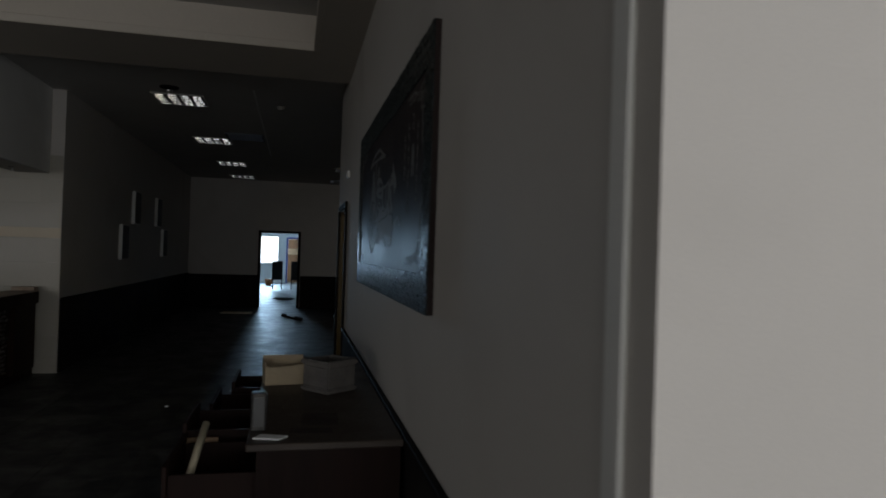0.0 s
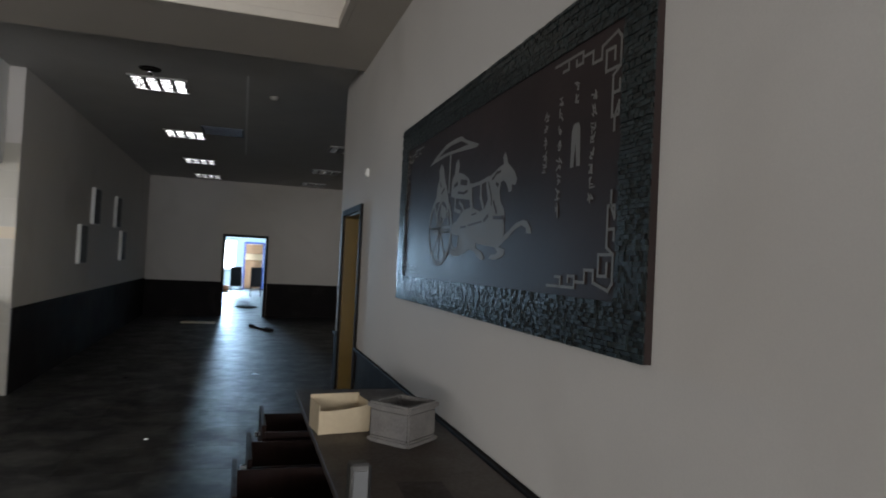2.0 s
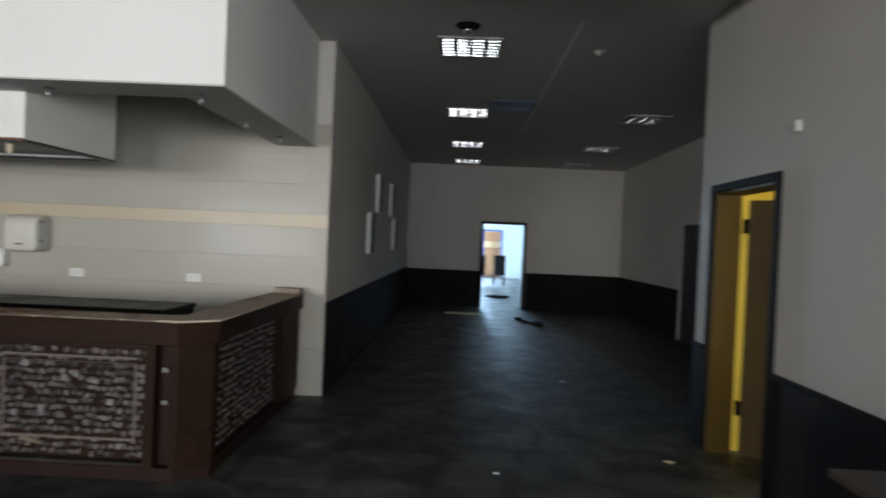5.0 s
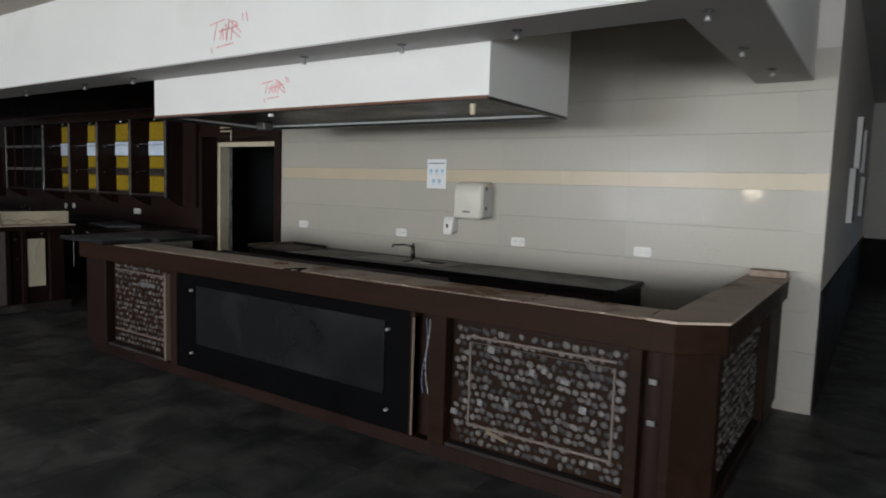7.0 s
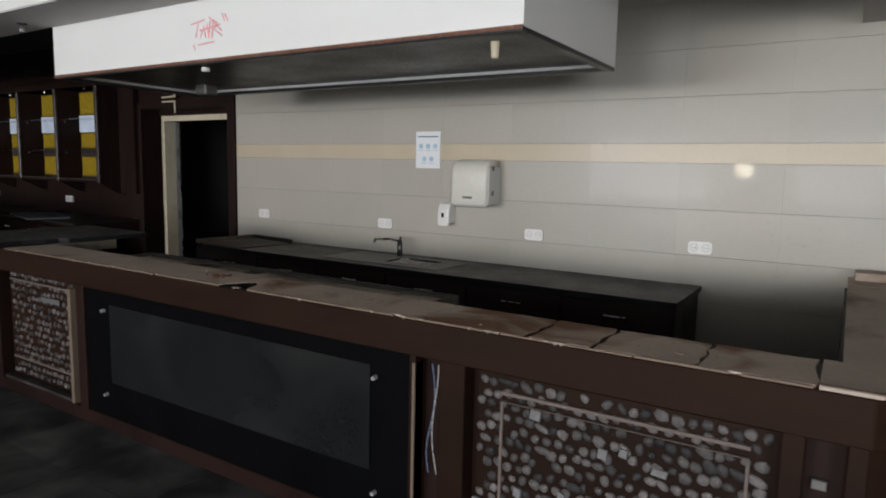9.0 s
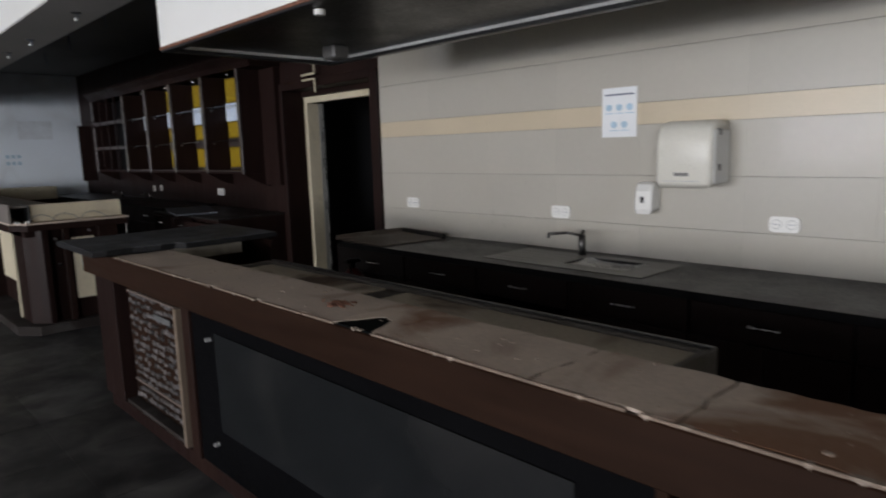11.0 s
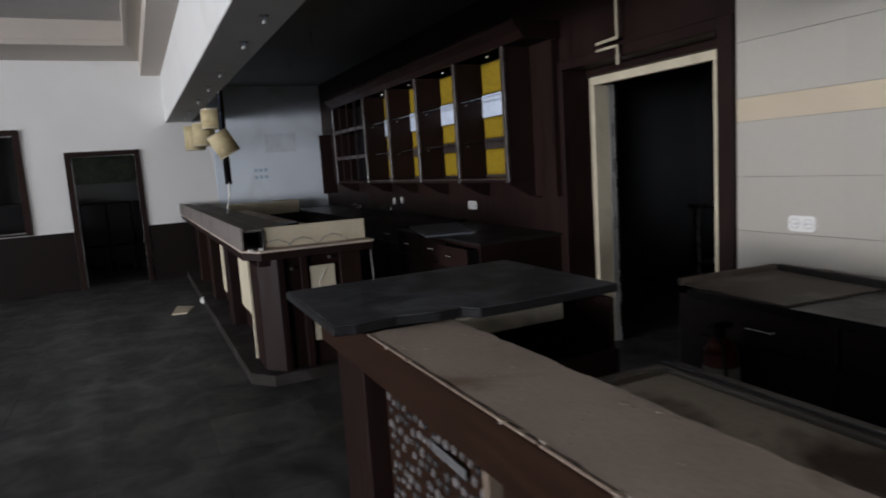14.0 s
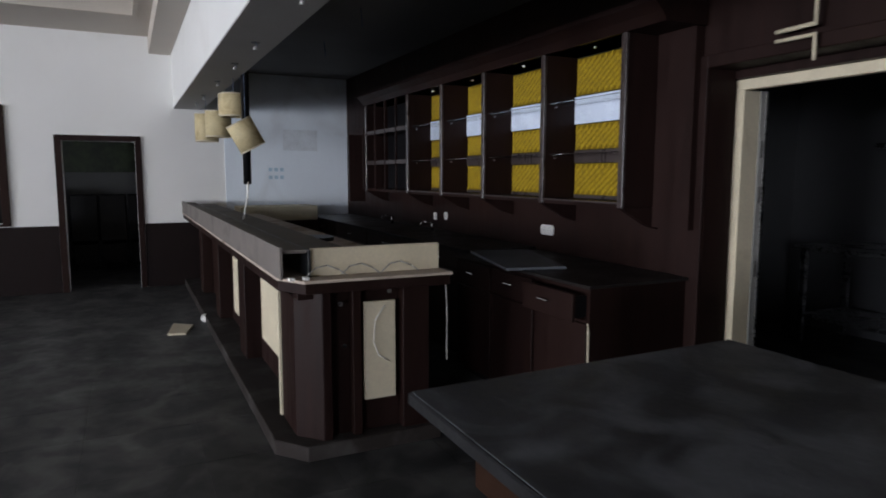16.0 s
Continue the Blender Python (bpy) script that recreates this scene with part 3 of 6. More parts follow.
for k in range(40):
    x, y = rng.gauss(-5.32, 0.035), rng.gauss(6.65, 0.018)
    bmesh.ops.create_icosphere(bm, subdivisions=1, radius=rng.uniform(0.004, 0.011), matrix=Matrix.Translation((x, y, 0.992)) @ Matrix.Diagonal((1.6, 1, 0.5, 1)))
tagged(part("debris", bm, RUST, bar, "brown broken debris"), kind="stuff")

PLINTH_M = mat("grimy_grey_board", (0.09, 0.08, 0.07), 0.7, var=0.25, scale=6, bump=0.15, stain=(0.05, 0.04, 0.03), stain_scale=3)
# back frame of the bar, a shallow tray with a steel rail
tray = thing("bar_back_frame", (-5.2, 6.95, 0), "grimy open frame behind the bar top with metal rail", "frame")
BED = mat("stained_tray_board", (0.40, 0.345, 0.27), 0.75, var=0.2, scale=5, bump=0.2, stain=(0.075, 0.042, 0.026), stain_scale=2.2, stain_at=(0.52, 0.64))
part("bed", cube(-6.46, 6.803, 0.925, -5.525, 7.035, 0.950, 0.003), BED, tray, "stained board bed")
part("bed", cube(-5.395, 6.803, 0.925, -4.20, 7.035, 0.952, 0.003), BED, tray, "stained board bed")
part("rail", cube(-6.50, 7.036, 0.88, -4.18, 7.10, 0.962, 0.005), PLINTH_M, tray, "grimy grey rail")
part("rail_lip", cube(-6.50, 7.055, 0.9625, -4.18, 7.068, 0.969, 0.002), HOODIN, tray)
part("cross_bar", cube(-5.52, 6.803, 0.915, -5.40, 7.035, 0.948, 0.003), WOOD, tray)
part("end_board", cube(-4.195, 6.803, 0.90, -4.18, 7.035, 0.968, 0.003), PLINTH_M, tray)
part("end_board", cube(-6.50, 6.803, 0.90, -6.465, 7.035, 0.965, 0.003), PLINTH_M, tray)
for x in (-6.4, -5.3, -4.25):
    part("leg", cube(x, 7.03, 0, x + 0.05, 7.075, 0.879), WOOD, tray)

# left return of the bar
ret = thing("bar_return_cabinet", (-7.4, 7.1, 0), "dark cabinet return at the bar's end", "cabinet")
part("side", cube(-7.72, 6.80, 0, -7.69, 7.40, 0.985), WOOD, ret)
part("side", cube(-7.09, 6.80, 0, -7.07, 7.40, 0.80), WOOD, ret)
part("apron", cube(-7.17, 6.80, 0.925, -7.15, 7.22, 0.993), mat("grimy_cream_board", (0.30, 0.275, 0.225), 0.75, var=0.2, scale=6, bump=0.1, stain=(0.16, 0.14, 0.11), stain_scale=3), ret, "grimy cream apron board")
part("back", cube(-7.69, 7.38, 0, -7.09, 7.40, 0.985), WOOD, ret)
part("end_panel", cube(-7.715, 6.60, 0.085, -7.70, 6.80, 0.845), WOODH, ret)
SLAB = [(-7.91, 6.40), (-7.19, 6.39), (-7.17, 6.46), (-7.19, 6.60), (-7.15, 6.74), (-7.16, 6.82), (-7.10, 6.86), (-7.10, 7.05), (-7.12, 7.45), (-7.93, 7.46)]
SLAB_EDGE = mat("chipped_slate_edge", (0.013, 0.013, 0.014), 0.6, var=0.4, scale=14, bump=0.3, spec=0.2)
slab = thing("stone_slab", (-7.45, 6.9, 0.995), "loose grey slate slab lying on the bar's end", "slab")
part("slab_body", prism(SLAB, 0.995, 1.0255, 0.004), SLAB_EDGE, slab, "dark chipped slate edge")
part("dusty_face", prism([(-7.52 + (x + 7.52) * 0.985, 6.92 + (y - 6.92) * 0.985) for x, y in SLAB], 1.0256, 1.0275), SLATE, slab, "dusty smeared top face")

# ---- extractor hood ----
hood = thing("extractor_hood", (-5.4, 7.35, 2.07), "white boxed extractor hood with dark metal underside", "hood")
HX0, HX1, HY0, HY1 = -7.08, -3.76, 6.812, 7.88
part("front_panel", cube(HX0, HY0, 2.085, HX1, HY0 + 0.03, IN_Z - 0.002), WHITE, hood)
part("side_panel", cube(HX1 - 0.03, HY0 + 0.03, 2.085, HX1, HY1, IN_Z - 0.002), WHITE, hood)
part("side_panel", cube(HX0, HY0 + 0.03, 2.085, HX0 + 0.03, HY1, IN_Z - 0.002), WHITE, hood)
part("back_panel", cube(HX0, HY1, 2.085, HX1, HY1 + 0.03, IN_Z - 0.002), WHITE, hood)
part("canopy", cube(HX0 + 0.03, HY0 + 0.03, 2.105, HX1 - 0.03, HY1, 2.14), HOODIN, hood, "dark metal canopy underside")
for x0, y0, x1, y1 in ((HX0, HY0, HX1, HY0 + 0.05), (HX1 - 0.05, HY0 + 0.05, HX1, HY1 + 0.03), (HX0, HY0 + 0.05, HX0 + 0.05, HY1 + 0.03), (HX0 + 0.05, HY1 - 0.02, HX1 - 0.05, HY1 + 0.03)):
    part("rim", cube(x0, y0, 2.066, x1, y1, 2.085, 0.003), HOODIN, hood, "dark metal rim")
part("rim_edge", cube(HX0, HY0 - 0.006, 2.075, HX1, HY0, 2.09), RUST, hood, "brown bare edge strip")
part("duct", cube(-6.66, 7.55, 2.03, -6.55, 7.66, 2.105, 0.01), DULLSTEEL, hood, "galvanised duct stub")
part("pull_knob", rod((-3.95, 6.95, 2.066), (-3.95, 6.95, 2.0), 0.02, 0.015), CREAM, hood)
part("pull_knob", rod((-5.7, 6.90, 2.066), (-5.7, 6.90, 2.045), 0.022), PLASTIC, hood)


def scrawl(name, x0, z0, y, s, seed):
    """A scrawl of red strokes on a wall facing south."""
    r = random.Random(seed)
    g = thing(name, (x0, y, z0), "faded red marker scrawl on the white panel", "graffiti")
    strokes = [[(0, .9), (.45, 1.0)], [(.22, .95), (.16, .35)], [(.30, .35), (.38, .75), (.44, .35)], [(.50, .85), (.56, .3), (.62, .9)], [(.66, .3), (.7, .95), (.86, .85), (.72, .6), (.98, .3)], [(.2, .05), (.75, .12)], [(1.02, 1.1), (1.06, .9)], [(1.12, 1.12), (1.16, .85)], [(.05, .1), (.1, -.1)], [(.3, .62), (.92, .72)], [(.58, 1.05), (.95, .5)]]
    for k, st in enumerate(strokes):
        pts = [(x0 + s * (px + r.uniform(-.03, .03)), z0 + s * 0.55 * (pz + r.uniform(-.03, .03))) for px, pz in st]
        bm = bmesh.new()
        for i, ((ax, az), (bx, bz)) in enumerate(zip(pts, pts[1:])):
            d = Vector((bx - ax, 0, bz - az))
            n = Vector((-d.z, 0, d.x)).normalized() * 0.0035
            e = d.normalized() * 0.003
            yy = y - 0.0006 - 0.0003 * ((k + i) % 5)
            q = ((ax + n.x - e.x, az + n.z - e.z), (bx + n.x + e.x, bz + n.z + e.z), (bx - n.x + e.x, bz - n.z + e.z), (ax - n.x - e.x, az - n.z - e.z))
            lo, hi = [bm.verts.new((a, yy, b)) for a, b in q], [bm.verts.new((a, y, b)) for a, b in q]
            bm.faces.new(lo), bm.faces.new(hi[::-1])
            for j in range(4):
                bm.faces.new((lo[j], hi[j], hi[(j + 1) % 4], lo[(j + 1) % 4]))
        bmesh.ops.recalc_face_normals(bm, faces=bm.faces)
        part("stroke", bm, PINK, g)


scrawl("graffiti", -5.69, 2.155, HY0 - 0.002, 0.24, 3)
scrawl("graffiti", -5.81, 2.455, 6.447, 0.34, 5)

# ---- sink counter ----
CABS = [(-7.45 + 0.668 * i, -7.45 + 0.668 * (i + 1)) for i in range(6)]


CABFRONT = mat("dark_brown_cabinet_front", (0.017, 0.010, 0.0095), 0.45, var=0.3, scale=3, bump=0.05, stretch=(1, 1, 0.15), spec=0.3)


def base_cabinet(x0, x1, y0, y1, top, label, front=None, open_front=False):
    front = front or CABFRONT
    cab = thing("base_cabinet", ((x0 + x1) / 2, (y0 + y1) / 2, 0), label, "cabinet", "base cabinets")
    if open_front:
        for a0, a1, b0, c0, c1 in ((x0 + 0.002, x0 + 0.02, y0 + 0.02, 0.09, top), (x1 - 0.02, x1 - 0.002, y0 + 0.02, 0.09, top), (x0 + 0.02, x1 - 0.02, y1 - 0.02, 0.09, top), (x0 + 0.02, x1 - 0.02, y0 + 0.02, 0.09, 0.11)):
            part("panel", cube(a0, b0, c0, a1, y1 if b0 < y1 - 0.1 and c1 > 0.2 or b0 > y1 - 0.1 else y1 - 0.021, c1), BLACK, cab)
    else:
        part("body", cube(x0 + 0.002, y0 + 0.02, 0.09, x1 - 0.002, y1, top), BLACK, cab)
    part("plinth", cube(x0 + 0.002, y0 + 0.06, 0, x1 - 0.002, y1 - 0.01, 0.09), BLACK, cab)
    d = part("drawer", cube(x0 + 0.006, y0, top - 0.17, x1 - 0.006, y0 + 0.019, top - 0.012, 0.003), front, cab)
    xm = (x0 + x1) / 2
    part("handle", tube([(xm - 0.06, y0, top - 0.09), (xm - 0.06, y0 - 0.02, top - 0.09), (xm + 0.06, y0 - 0.02, top - 0.09), (xm + 0.06, y0, top - 0.09)], 0.005), STEEL, d, "steel bar handle")
    for a, b in () if open_front else ((x0 + 0.006, xm - 0.002), (xm + 0.002, x1 - 0.006)):
        part("door", cube(a, y0, 0.10, b, y0 + 0.019, top - 0.175, 0.003), front, cab)
    return cab


for x0, x1 in CABS:
    sink_unit = abs(x0 + 6.114) < 0.01
    base_cabinet(x0, x1, 8.20, 8.84, 0.81, "dark wooden base cabinet with its doors missing" if sink_unit else "dark wooden base cabinet under the sink worktop", open_front=sink_unit)
trap = thing("sink_trap", (-5.50, 8.36, 0.11), "white plastic drain trap under the sink", "drain")
part("cup", rod((-5.50, 8.36, 0.42), (-5.50, 8.36, 0.56), 0.045, 0.05, n=16), PLASTIC, trap, smooth=True)
part("pipe", tube([(-5.50, 8.36, 0.56), (-5.50, 8.36, 0.66), (-5.44, 8.50, 0.80)], 0.018), PLASTIC, trap, smooth=True)
part("waste_pipe", tube([(-5.50, 8.36, 0.43), (-5.50, 8.36, 0.12)], 0.02), DISPG, trap, smooth=True)
wt = thing("worktop", (-5.6, 8.5, 0.841), "dark scuffed worktop along the tiled wall", "worktop")
for nm, a in (("board", (-7.48, 8.165, -5.62, 8.855)), ("board", (-5.22, 8.165, -3.43, 8.855)), ("front_strip", (-5.62, 8.165, -5.22, 8.40)), ("back_strip", (-5.62, 8.66, -5.22, 8.855))):
    part(nm, cube(a[0], a[1], 0.841, a[2], a[3], 0.874), WORKTOP, wt)
part("front_edge", cube(-7.48, 8.158, 0.838, -3.43, 8.1645, 0.877, 0.002), BLACK, wt, "dark worn edge band")
BAREBOARD = mat("bare_brown_board", (0.085, 0.066, 0.052), 0.7, var=0.25, scale=5, bump=0.1, stain=(0.14, 0.12, 0.10), stain_scale=3)
we = thing("worktop_end", (-7.28, 8.5, 0.876), "bare brown worktop end with a raised rim", "board")
part("bed", prism([(-7.56, 8.22), (-6.98, 8.17), (-6.93, 8.70), (-7.50, 8.80)], 0.876, 0.884, 0.002), BAREBOARD, we)
part("rim", prism([(-7.585, 8.21), (-7.56, 8.208), (-7.50, 8.81), (-7.525, 8.812)], 0.876, 0.912, 0.003), BAREBOARD, we, "thin raised rim")
part("rim", prism([(-7.50, 8.80), (-6.93, 8.72), (-6.93, 8.745), (-7.50, 8.825)], 0.876, 0.912, 0.003), WORKTOP, we, "thin raised rim")
sink = thing("sink", (-5.6, 8.5, 0.87), "stainless steel inset sink with drainer", "sink")
bm = bmesh.new()
for x0, y0, x1, y1 in ((-6.13, 8.28, -5.62, 8.73), (-5.22, 8.28, -5.06, 8.73), (-5.62, 8.28, -5.22, 8.40), (-5.62, 8.66, -5.22, 8.73)):
    box(bm, x0, y0, 0.8745, x1, y1, 0.879)
part("rim", bm, DULLSTEEL, sink)
bm = bmesh.new()
segs = 24
rings = []
for rr, z in ((1.0, 0.877), (0.95, 0.866), (0.85, 0.854), (0.55, 0.847), (0.10, 0.8445)):
    rings.append([bm.verts.new((-5.42 + 0.215 * rr * math.copysign(abs(math.cos(a)) ** 0.5, math.cos(a)), 8.53 + 0.145 * rr * math.copysign(abs(math.sin(a)) ** 0.5, math.sin(a)), z)) for a in [2 * math.pi * i / segs for i in range(segs)]])
for A, B in zip(rings, rings[1:]):
    for i in range(segs):
        bm.faces.new((A[i], A[(i + 1) % segs], B[(i + 1) % segs], B[i]))
bm.faces.new(rings[-1])
BASIN = mat("scratched_basin_steel", (0.50, 0.49, 0.48), 0.3, 0.2, var=0.1, scale=8, bump=0.04)
part("basin", bm, BASIN, sink, smooth=True)
for i in range(5):
    part("drainer_groove", cube(-6.08, 8.34 + 0.07 * i, 0.8788, -5.70, 8.352 + 0.07 * i, 0.8798), DULLSTEEL, sink)
TAPM = mat("tarnished_chrome", (0.16, 0.155, 0.15), 0.38, 1.0, var=0.15, scale=20, bump=0.02)
tap = thing("tap", (-5.69, 8.70, 0.879), "tarnished chrome mixer tap with a long lever spout", "tap")
part("tap_body", rod((-5.69, 8.70, 0.879), (-5.69, 8.70, 1.0), 0.022, 0.02), TAPM, tap, smooth=True)
part("spout", tube([(-5.69, 8.70, 0.995), (-5.76, 8.64, 1.015), (-5.84, 8.57, 1.01), (-5.845, 8.565, 0.985)], 0.009), TAPM, tap, smooth=True)
part("lever", tube([(-5.69, 8.70, 1.0), (-5.67, 8.68, 1.03)], 0.010), TAPM, tap, smooth=True)
ep = thing("end_panel", (-7.52, 8.5, 0), "dark wooden end panel closing the cabinet row", "panel")
part("board", cube(-7.59, 8.22, 0, -7.452, 8.84, 0.808, 0.003), CABFRONT, ep)
for ob in (wt, we, sink, tap):
    ob.location.z -= 0.03
EXRED = mat("dark_red_enamel", (0.085, 0.008, 0.008), 0.4, var=0.15, scale=6, bump=0.02)
ex = thing("fire_extinguisher", (-7.24, 8.105, 0), "small dark red fire extinguisher beside the cabinets", "extinguisher")
part("body", cyl(rod((-7.24, 8.105, 0), (-7.24, 8.105, 0.62), 0.075, n=20), (-7.24, 8.105, 0.62), (-7.24, 8.105, 0.68), 0.075, 0.03, n=20), EXRED, ex, smooth=True)
part("label", rod((-7.24, 8.105, 0.50), (-7.24, 8.105, 0.56), 0.0765, n=20, caps=False), GREYCABLE, ex, "pale printed label", smooth=True)
part("valve", box(rod((-7.24, 8.105, 0.68), (-7.24, 8.105, 0.72), 0.02), -7.27, 8.05, 0.72, -7.22, 8.16, 0.74), BLACK, ex, "black valve and lever")
part("hose", tube([(-7.24, 8.07, 0.70), (-7.18, 8.05, 0.66), (-7.155, 8.06, 0.35), (-7.16, 8.06, 0.2)], 0.008), BLACK, ex, smooth=True)

# ---- things on the tiled wall ----
def rounded(x0, z0, x1, z1, rad, y0, y1):
    pts = [(cx + rad * math.cos(a + math.pi / 8 * i), cz + rad * math.sin(a + math.pi / 8 * i)) for cx, cz, a in ((x1 - rad, z1 - rad, 0), (x0 + rad, z1 - rad, math.pi / 2), (x0 + rad, z0 + rad, math.pi), (x1 - rad, z0 + rad, math.pi * 1.5)) for i in range(5)]
    return prism(pts, y0, y1, axis="y")


def socket(x, z, w, y=YT, twin=True):
    s = thing("wall_socket", (x, y, z), "white plastic double wall socket" if twin else "white plastic single wall switch", "socket", "wall sockets")
    part("plate", rounded(x - w / 2, z - 0.04, x + w / 2, z + 0.04, 0.022, y - 0.012, y - 0.001), PLASTIC, s)
    for dx in ((-w / 4, w / 4) if twin else (0,)):
        part("recess", rod((x + dx, y - 0.0118, z), (x + dx, y - 0.0128, z), 0.026, n=20), DISPG, s, "grey recess ring")
        part("insert", rod((x + dx, y - 0.0125, z), (x + dx, y - 0.0135, z), 0.021, n=20), PLASTIC, s)
        for e in (-0.009, 0.009):
            part("pin_hole", rod((x + dx + e, y - 0.0133, z), (x + dx + e, y - 0.0145, z), 0.0035, n=8), INKD, s)
    return s


TF = YT - 0.001
for x, z in ((-7.40, 1.09), (-5.955, 1.085), (-4.60, 1.087), (-3.455, 1.087)):
    socket(x, z, 0.145, TF)
notice = thing("notice", (-5.54, TF, 1.55), "white paper notice with pale blue pictograms", "notice")
NX0, NX1, NZ0, NZ1 = -5.655, -5.425, 1.55, 1.838
part("sheet", cube(NX0, TF - 0.004, NZ0, NX1, TF - 0.001, NZ1), PAPER, notice)
part("title_bar", cube(NX0 + 0.02, TF - 0.0052, NZ1 - 0.045, NX1 - 0.02, TF - 0.004, NZ1 - 0.036), INKD, notice)
for row, cols in ((NZ1 - 0.115, 3), (NZ1 - 0.215, 2)):
    for c in range(cols):
        cx = NX0 + 0.115 + (c - (cols - 1) / 2) * 0.068
        part("pictogram", rod((cx, TF - 0.004, row), (cx, TF - 0.0055, row), 0.02, n=12), INKB, notice)
        part("text_bar", cube(cx - 0.024, TF - 0.0052, row - 0.036, cx + 0.024, TF - 0.004, row - 0.031), INKB, notice)


def towel_shape(x0, x1, z0, z1, y, depth, rad=0.03):
    prof = [(y, z0 + 0.02), (y - depth * 0.75, z0 + 0.015), (y - depth * 0.9, z0), (y - depth, z0 + 0.03), (y - depth, z1 - 0.11), (y - depth * 0.93, z1 - 0.05), (y - depth * 0.75, z1 - 0.012), (y - depth * 0.5, z1), (y, z1)]
    bm = prism(prof, x0, x1, axis="x")
    ends = [e for e in bm.edges if abs(e.verts[0].co.x - e.verts[1].co.x) < 1e-6 and min(v.co.y for v in e.verts) < y - 0.01]
    bmesh.ops.bevel(bm, geom=ends, offset=rad, segments=4, affect="EDGES", profile=0.5)
    return bm


tw = thing("towel_dispenser", (-5.10, TF, 1.27), "white plastic paper towel dispenser on tiled wall", "dispenser")
part("housing", towel_shape(-5.20, -4.895, 1.272, 1.622, TF, 0.21, 0.028), mat("aged_white_plastic", (0.70, 0.68, 0.61), 0.35, var=0.05, scale=6, bump=0.0), tw, smooth=True)
part("side_cap", cube(-4.895, TF - 0.19, 1.295, -4.882, TF - 0.01, 1.57, 0.006), DISPG, tw, "pale grey side cap")
part("slot", cube(-5.15, TF - 0.2105, 1.306, -4.95, TF - 0.2085, 1.311), DISPG, tw)
part("window", cube(-5.09, TF - 0.2115, 1.335, -5.01, TF - 0.2095, 1.352), DULLSTEEL, tw, "small grey maker's plate")
for z in (1.36, 1.54):
    part("lock", cube(-4.90, TF - 0.15, z, -4.878, TF - 0.12, z + 0.035, 0.003), DULLSTEEL, tw, "dark side latch")
so = thing("soap_dispenser", (-5.375, TF, 1.10), "small white soap dispenser below the towel box", "dispenser")
part("housing", towel_shape(-5.385, -5.275, 1.11, 1.29, TF, 0.10, 0.02), PLASTIC, so)
part("lever", cube(-5.340, TF - 0.104, 1.175, -5.320, TF - 0.098, 1.21, 0.002), BLACK, so, "dark push lever")

# ---- second bar ----
bar2 = thing("bar_counter", (-12.8, 6.9, 0), "dark wooden bar counter with pale inset boards", "bar counter")
PLINTH = mat("dusty_plinth", (0.022, 0.017, 0.015), 0.8, var=0.25, scale=5, bump=0.15, stain=(0.055, 0.05, 0.047), stain_scale=3, spec=0.25)
part("plinth", prism([(-16.05, 6.50), (-10.02, 6.50), (-9.84, 6.64), (-9.84, 7.42), (-16.05, 7.42)], 0, 0.085, 0.005), PLINTH, bar2, "dusty grey plinth ledge")
part("body", cube(-16.0, 6.74, 0.085, -9.95, 7.34, 0.93), WOOD, bar2)
part("back_band", cube(-16.0, 6.62, 0.86, -9.92, 6.74, 0.93, 0.003), WOOD, bar2)
for x0, x1 in ((-15.1, -14.82), (-13.54, -13.25), (-11.97, -11.68)):
    part("pilaster", cube(x0, 6.62, 0.085, x1, 6.74, 0.86, 0.004), WOOD, bar2)
part("corner_pilaster", prism([(-10.35, 6.62), (-10.02, 6.62), (-9.88, 6.74), (-9.88, 6.79), (-9.95, 6.79), (-9.95, 6.74), (-10.35, 6.74)], 0.085, 0.93, 0.004), WOOD, bar2)
for x0, x1, z0 in ((-12.29, -12.05, 0.35), (-11.0, -10.38, 0.41)):
    part("cream_panel", cube(x0, 6.625, z0, x1, 6.645, 0.86, 0.003), CREAM, bar2, "bare cream board panel")
part("light_strip", cube(-10.375, 6.605, 0.09, -10.355, 6.70, 0.86, 0.003), CREAM, bar2, "pale wooden edge strip")
part("end_post", cube(-9.95, 6.91, 0.085, -9.89, 6.96, 0.93, 0.003), WOOD, bar2)
part("end_post", cube(-9.95, 7.20, 0.085, -9.88, 7.36, 0.93, 0.003), WOOD, bar2)
cb = part("end_cream_board", cube(-9.93, 6.98, 0.27, -9.905, 7.165, 0.825, 0.004), CREAM, bar2, "cream board leaning in the bar's end")
part("wire", tube([(-9.90, 7.10, 0.80), (-9.895, 7.04, 0.72), (-9.895, 7.03, 0.60), (-9.895, 7.06, 0.52), (-9.90, 7.12, 0.48)], 0.003), PLASTIC, cb, smooth=True)
for y, z in ((6.84, 0.83), (6.86, 0.60), (7.12, 0.88)):
    part("screw_cap", rod((-9.89, y, z), (-9.875, y, z), 0.012, n=10), STEEL, bar2)
part("countertop", prism([(-16.05, 6.50), (-9.86, 6.50), (-9.68, 6.60), (-9.66, 7.40), (-16.05, 7.40)], 0.984, 1.0, 0.003), TOP, bar2, "bare grey board top")
part("top_band", prism([(-16.0, 6.508), (-9.865, 6.508), (-9.69, 6.606), (-9.67, 7.39), (-16.0, 7.39)], 0.93, 0.984, 0.003), WOOD, bar2)
DUSTB = mat("dusty_channel_board", (0.17, 0.15, 0.135), 0.8, var=0.25, scale=5, bump=0.1, stain=(0.11, 0.095, 0.085), stain_scale=2.5)
ch = part("channel", cube(-16.0, 6.50, 1.001, -9.76, 6.515, 1.16, 0.002), DUSTB, bar2, "open dark box channel along the top")
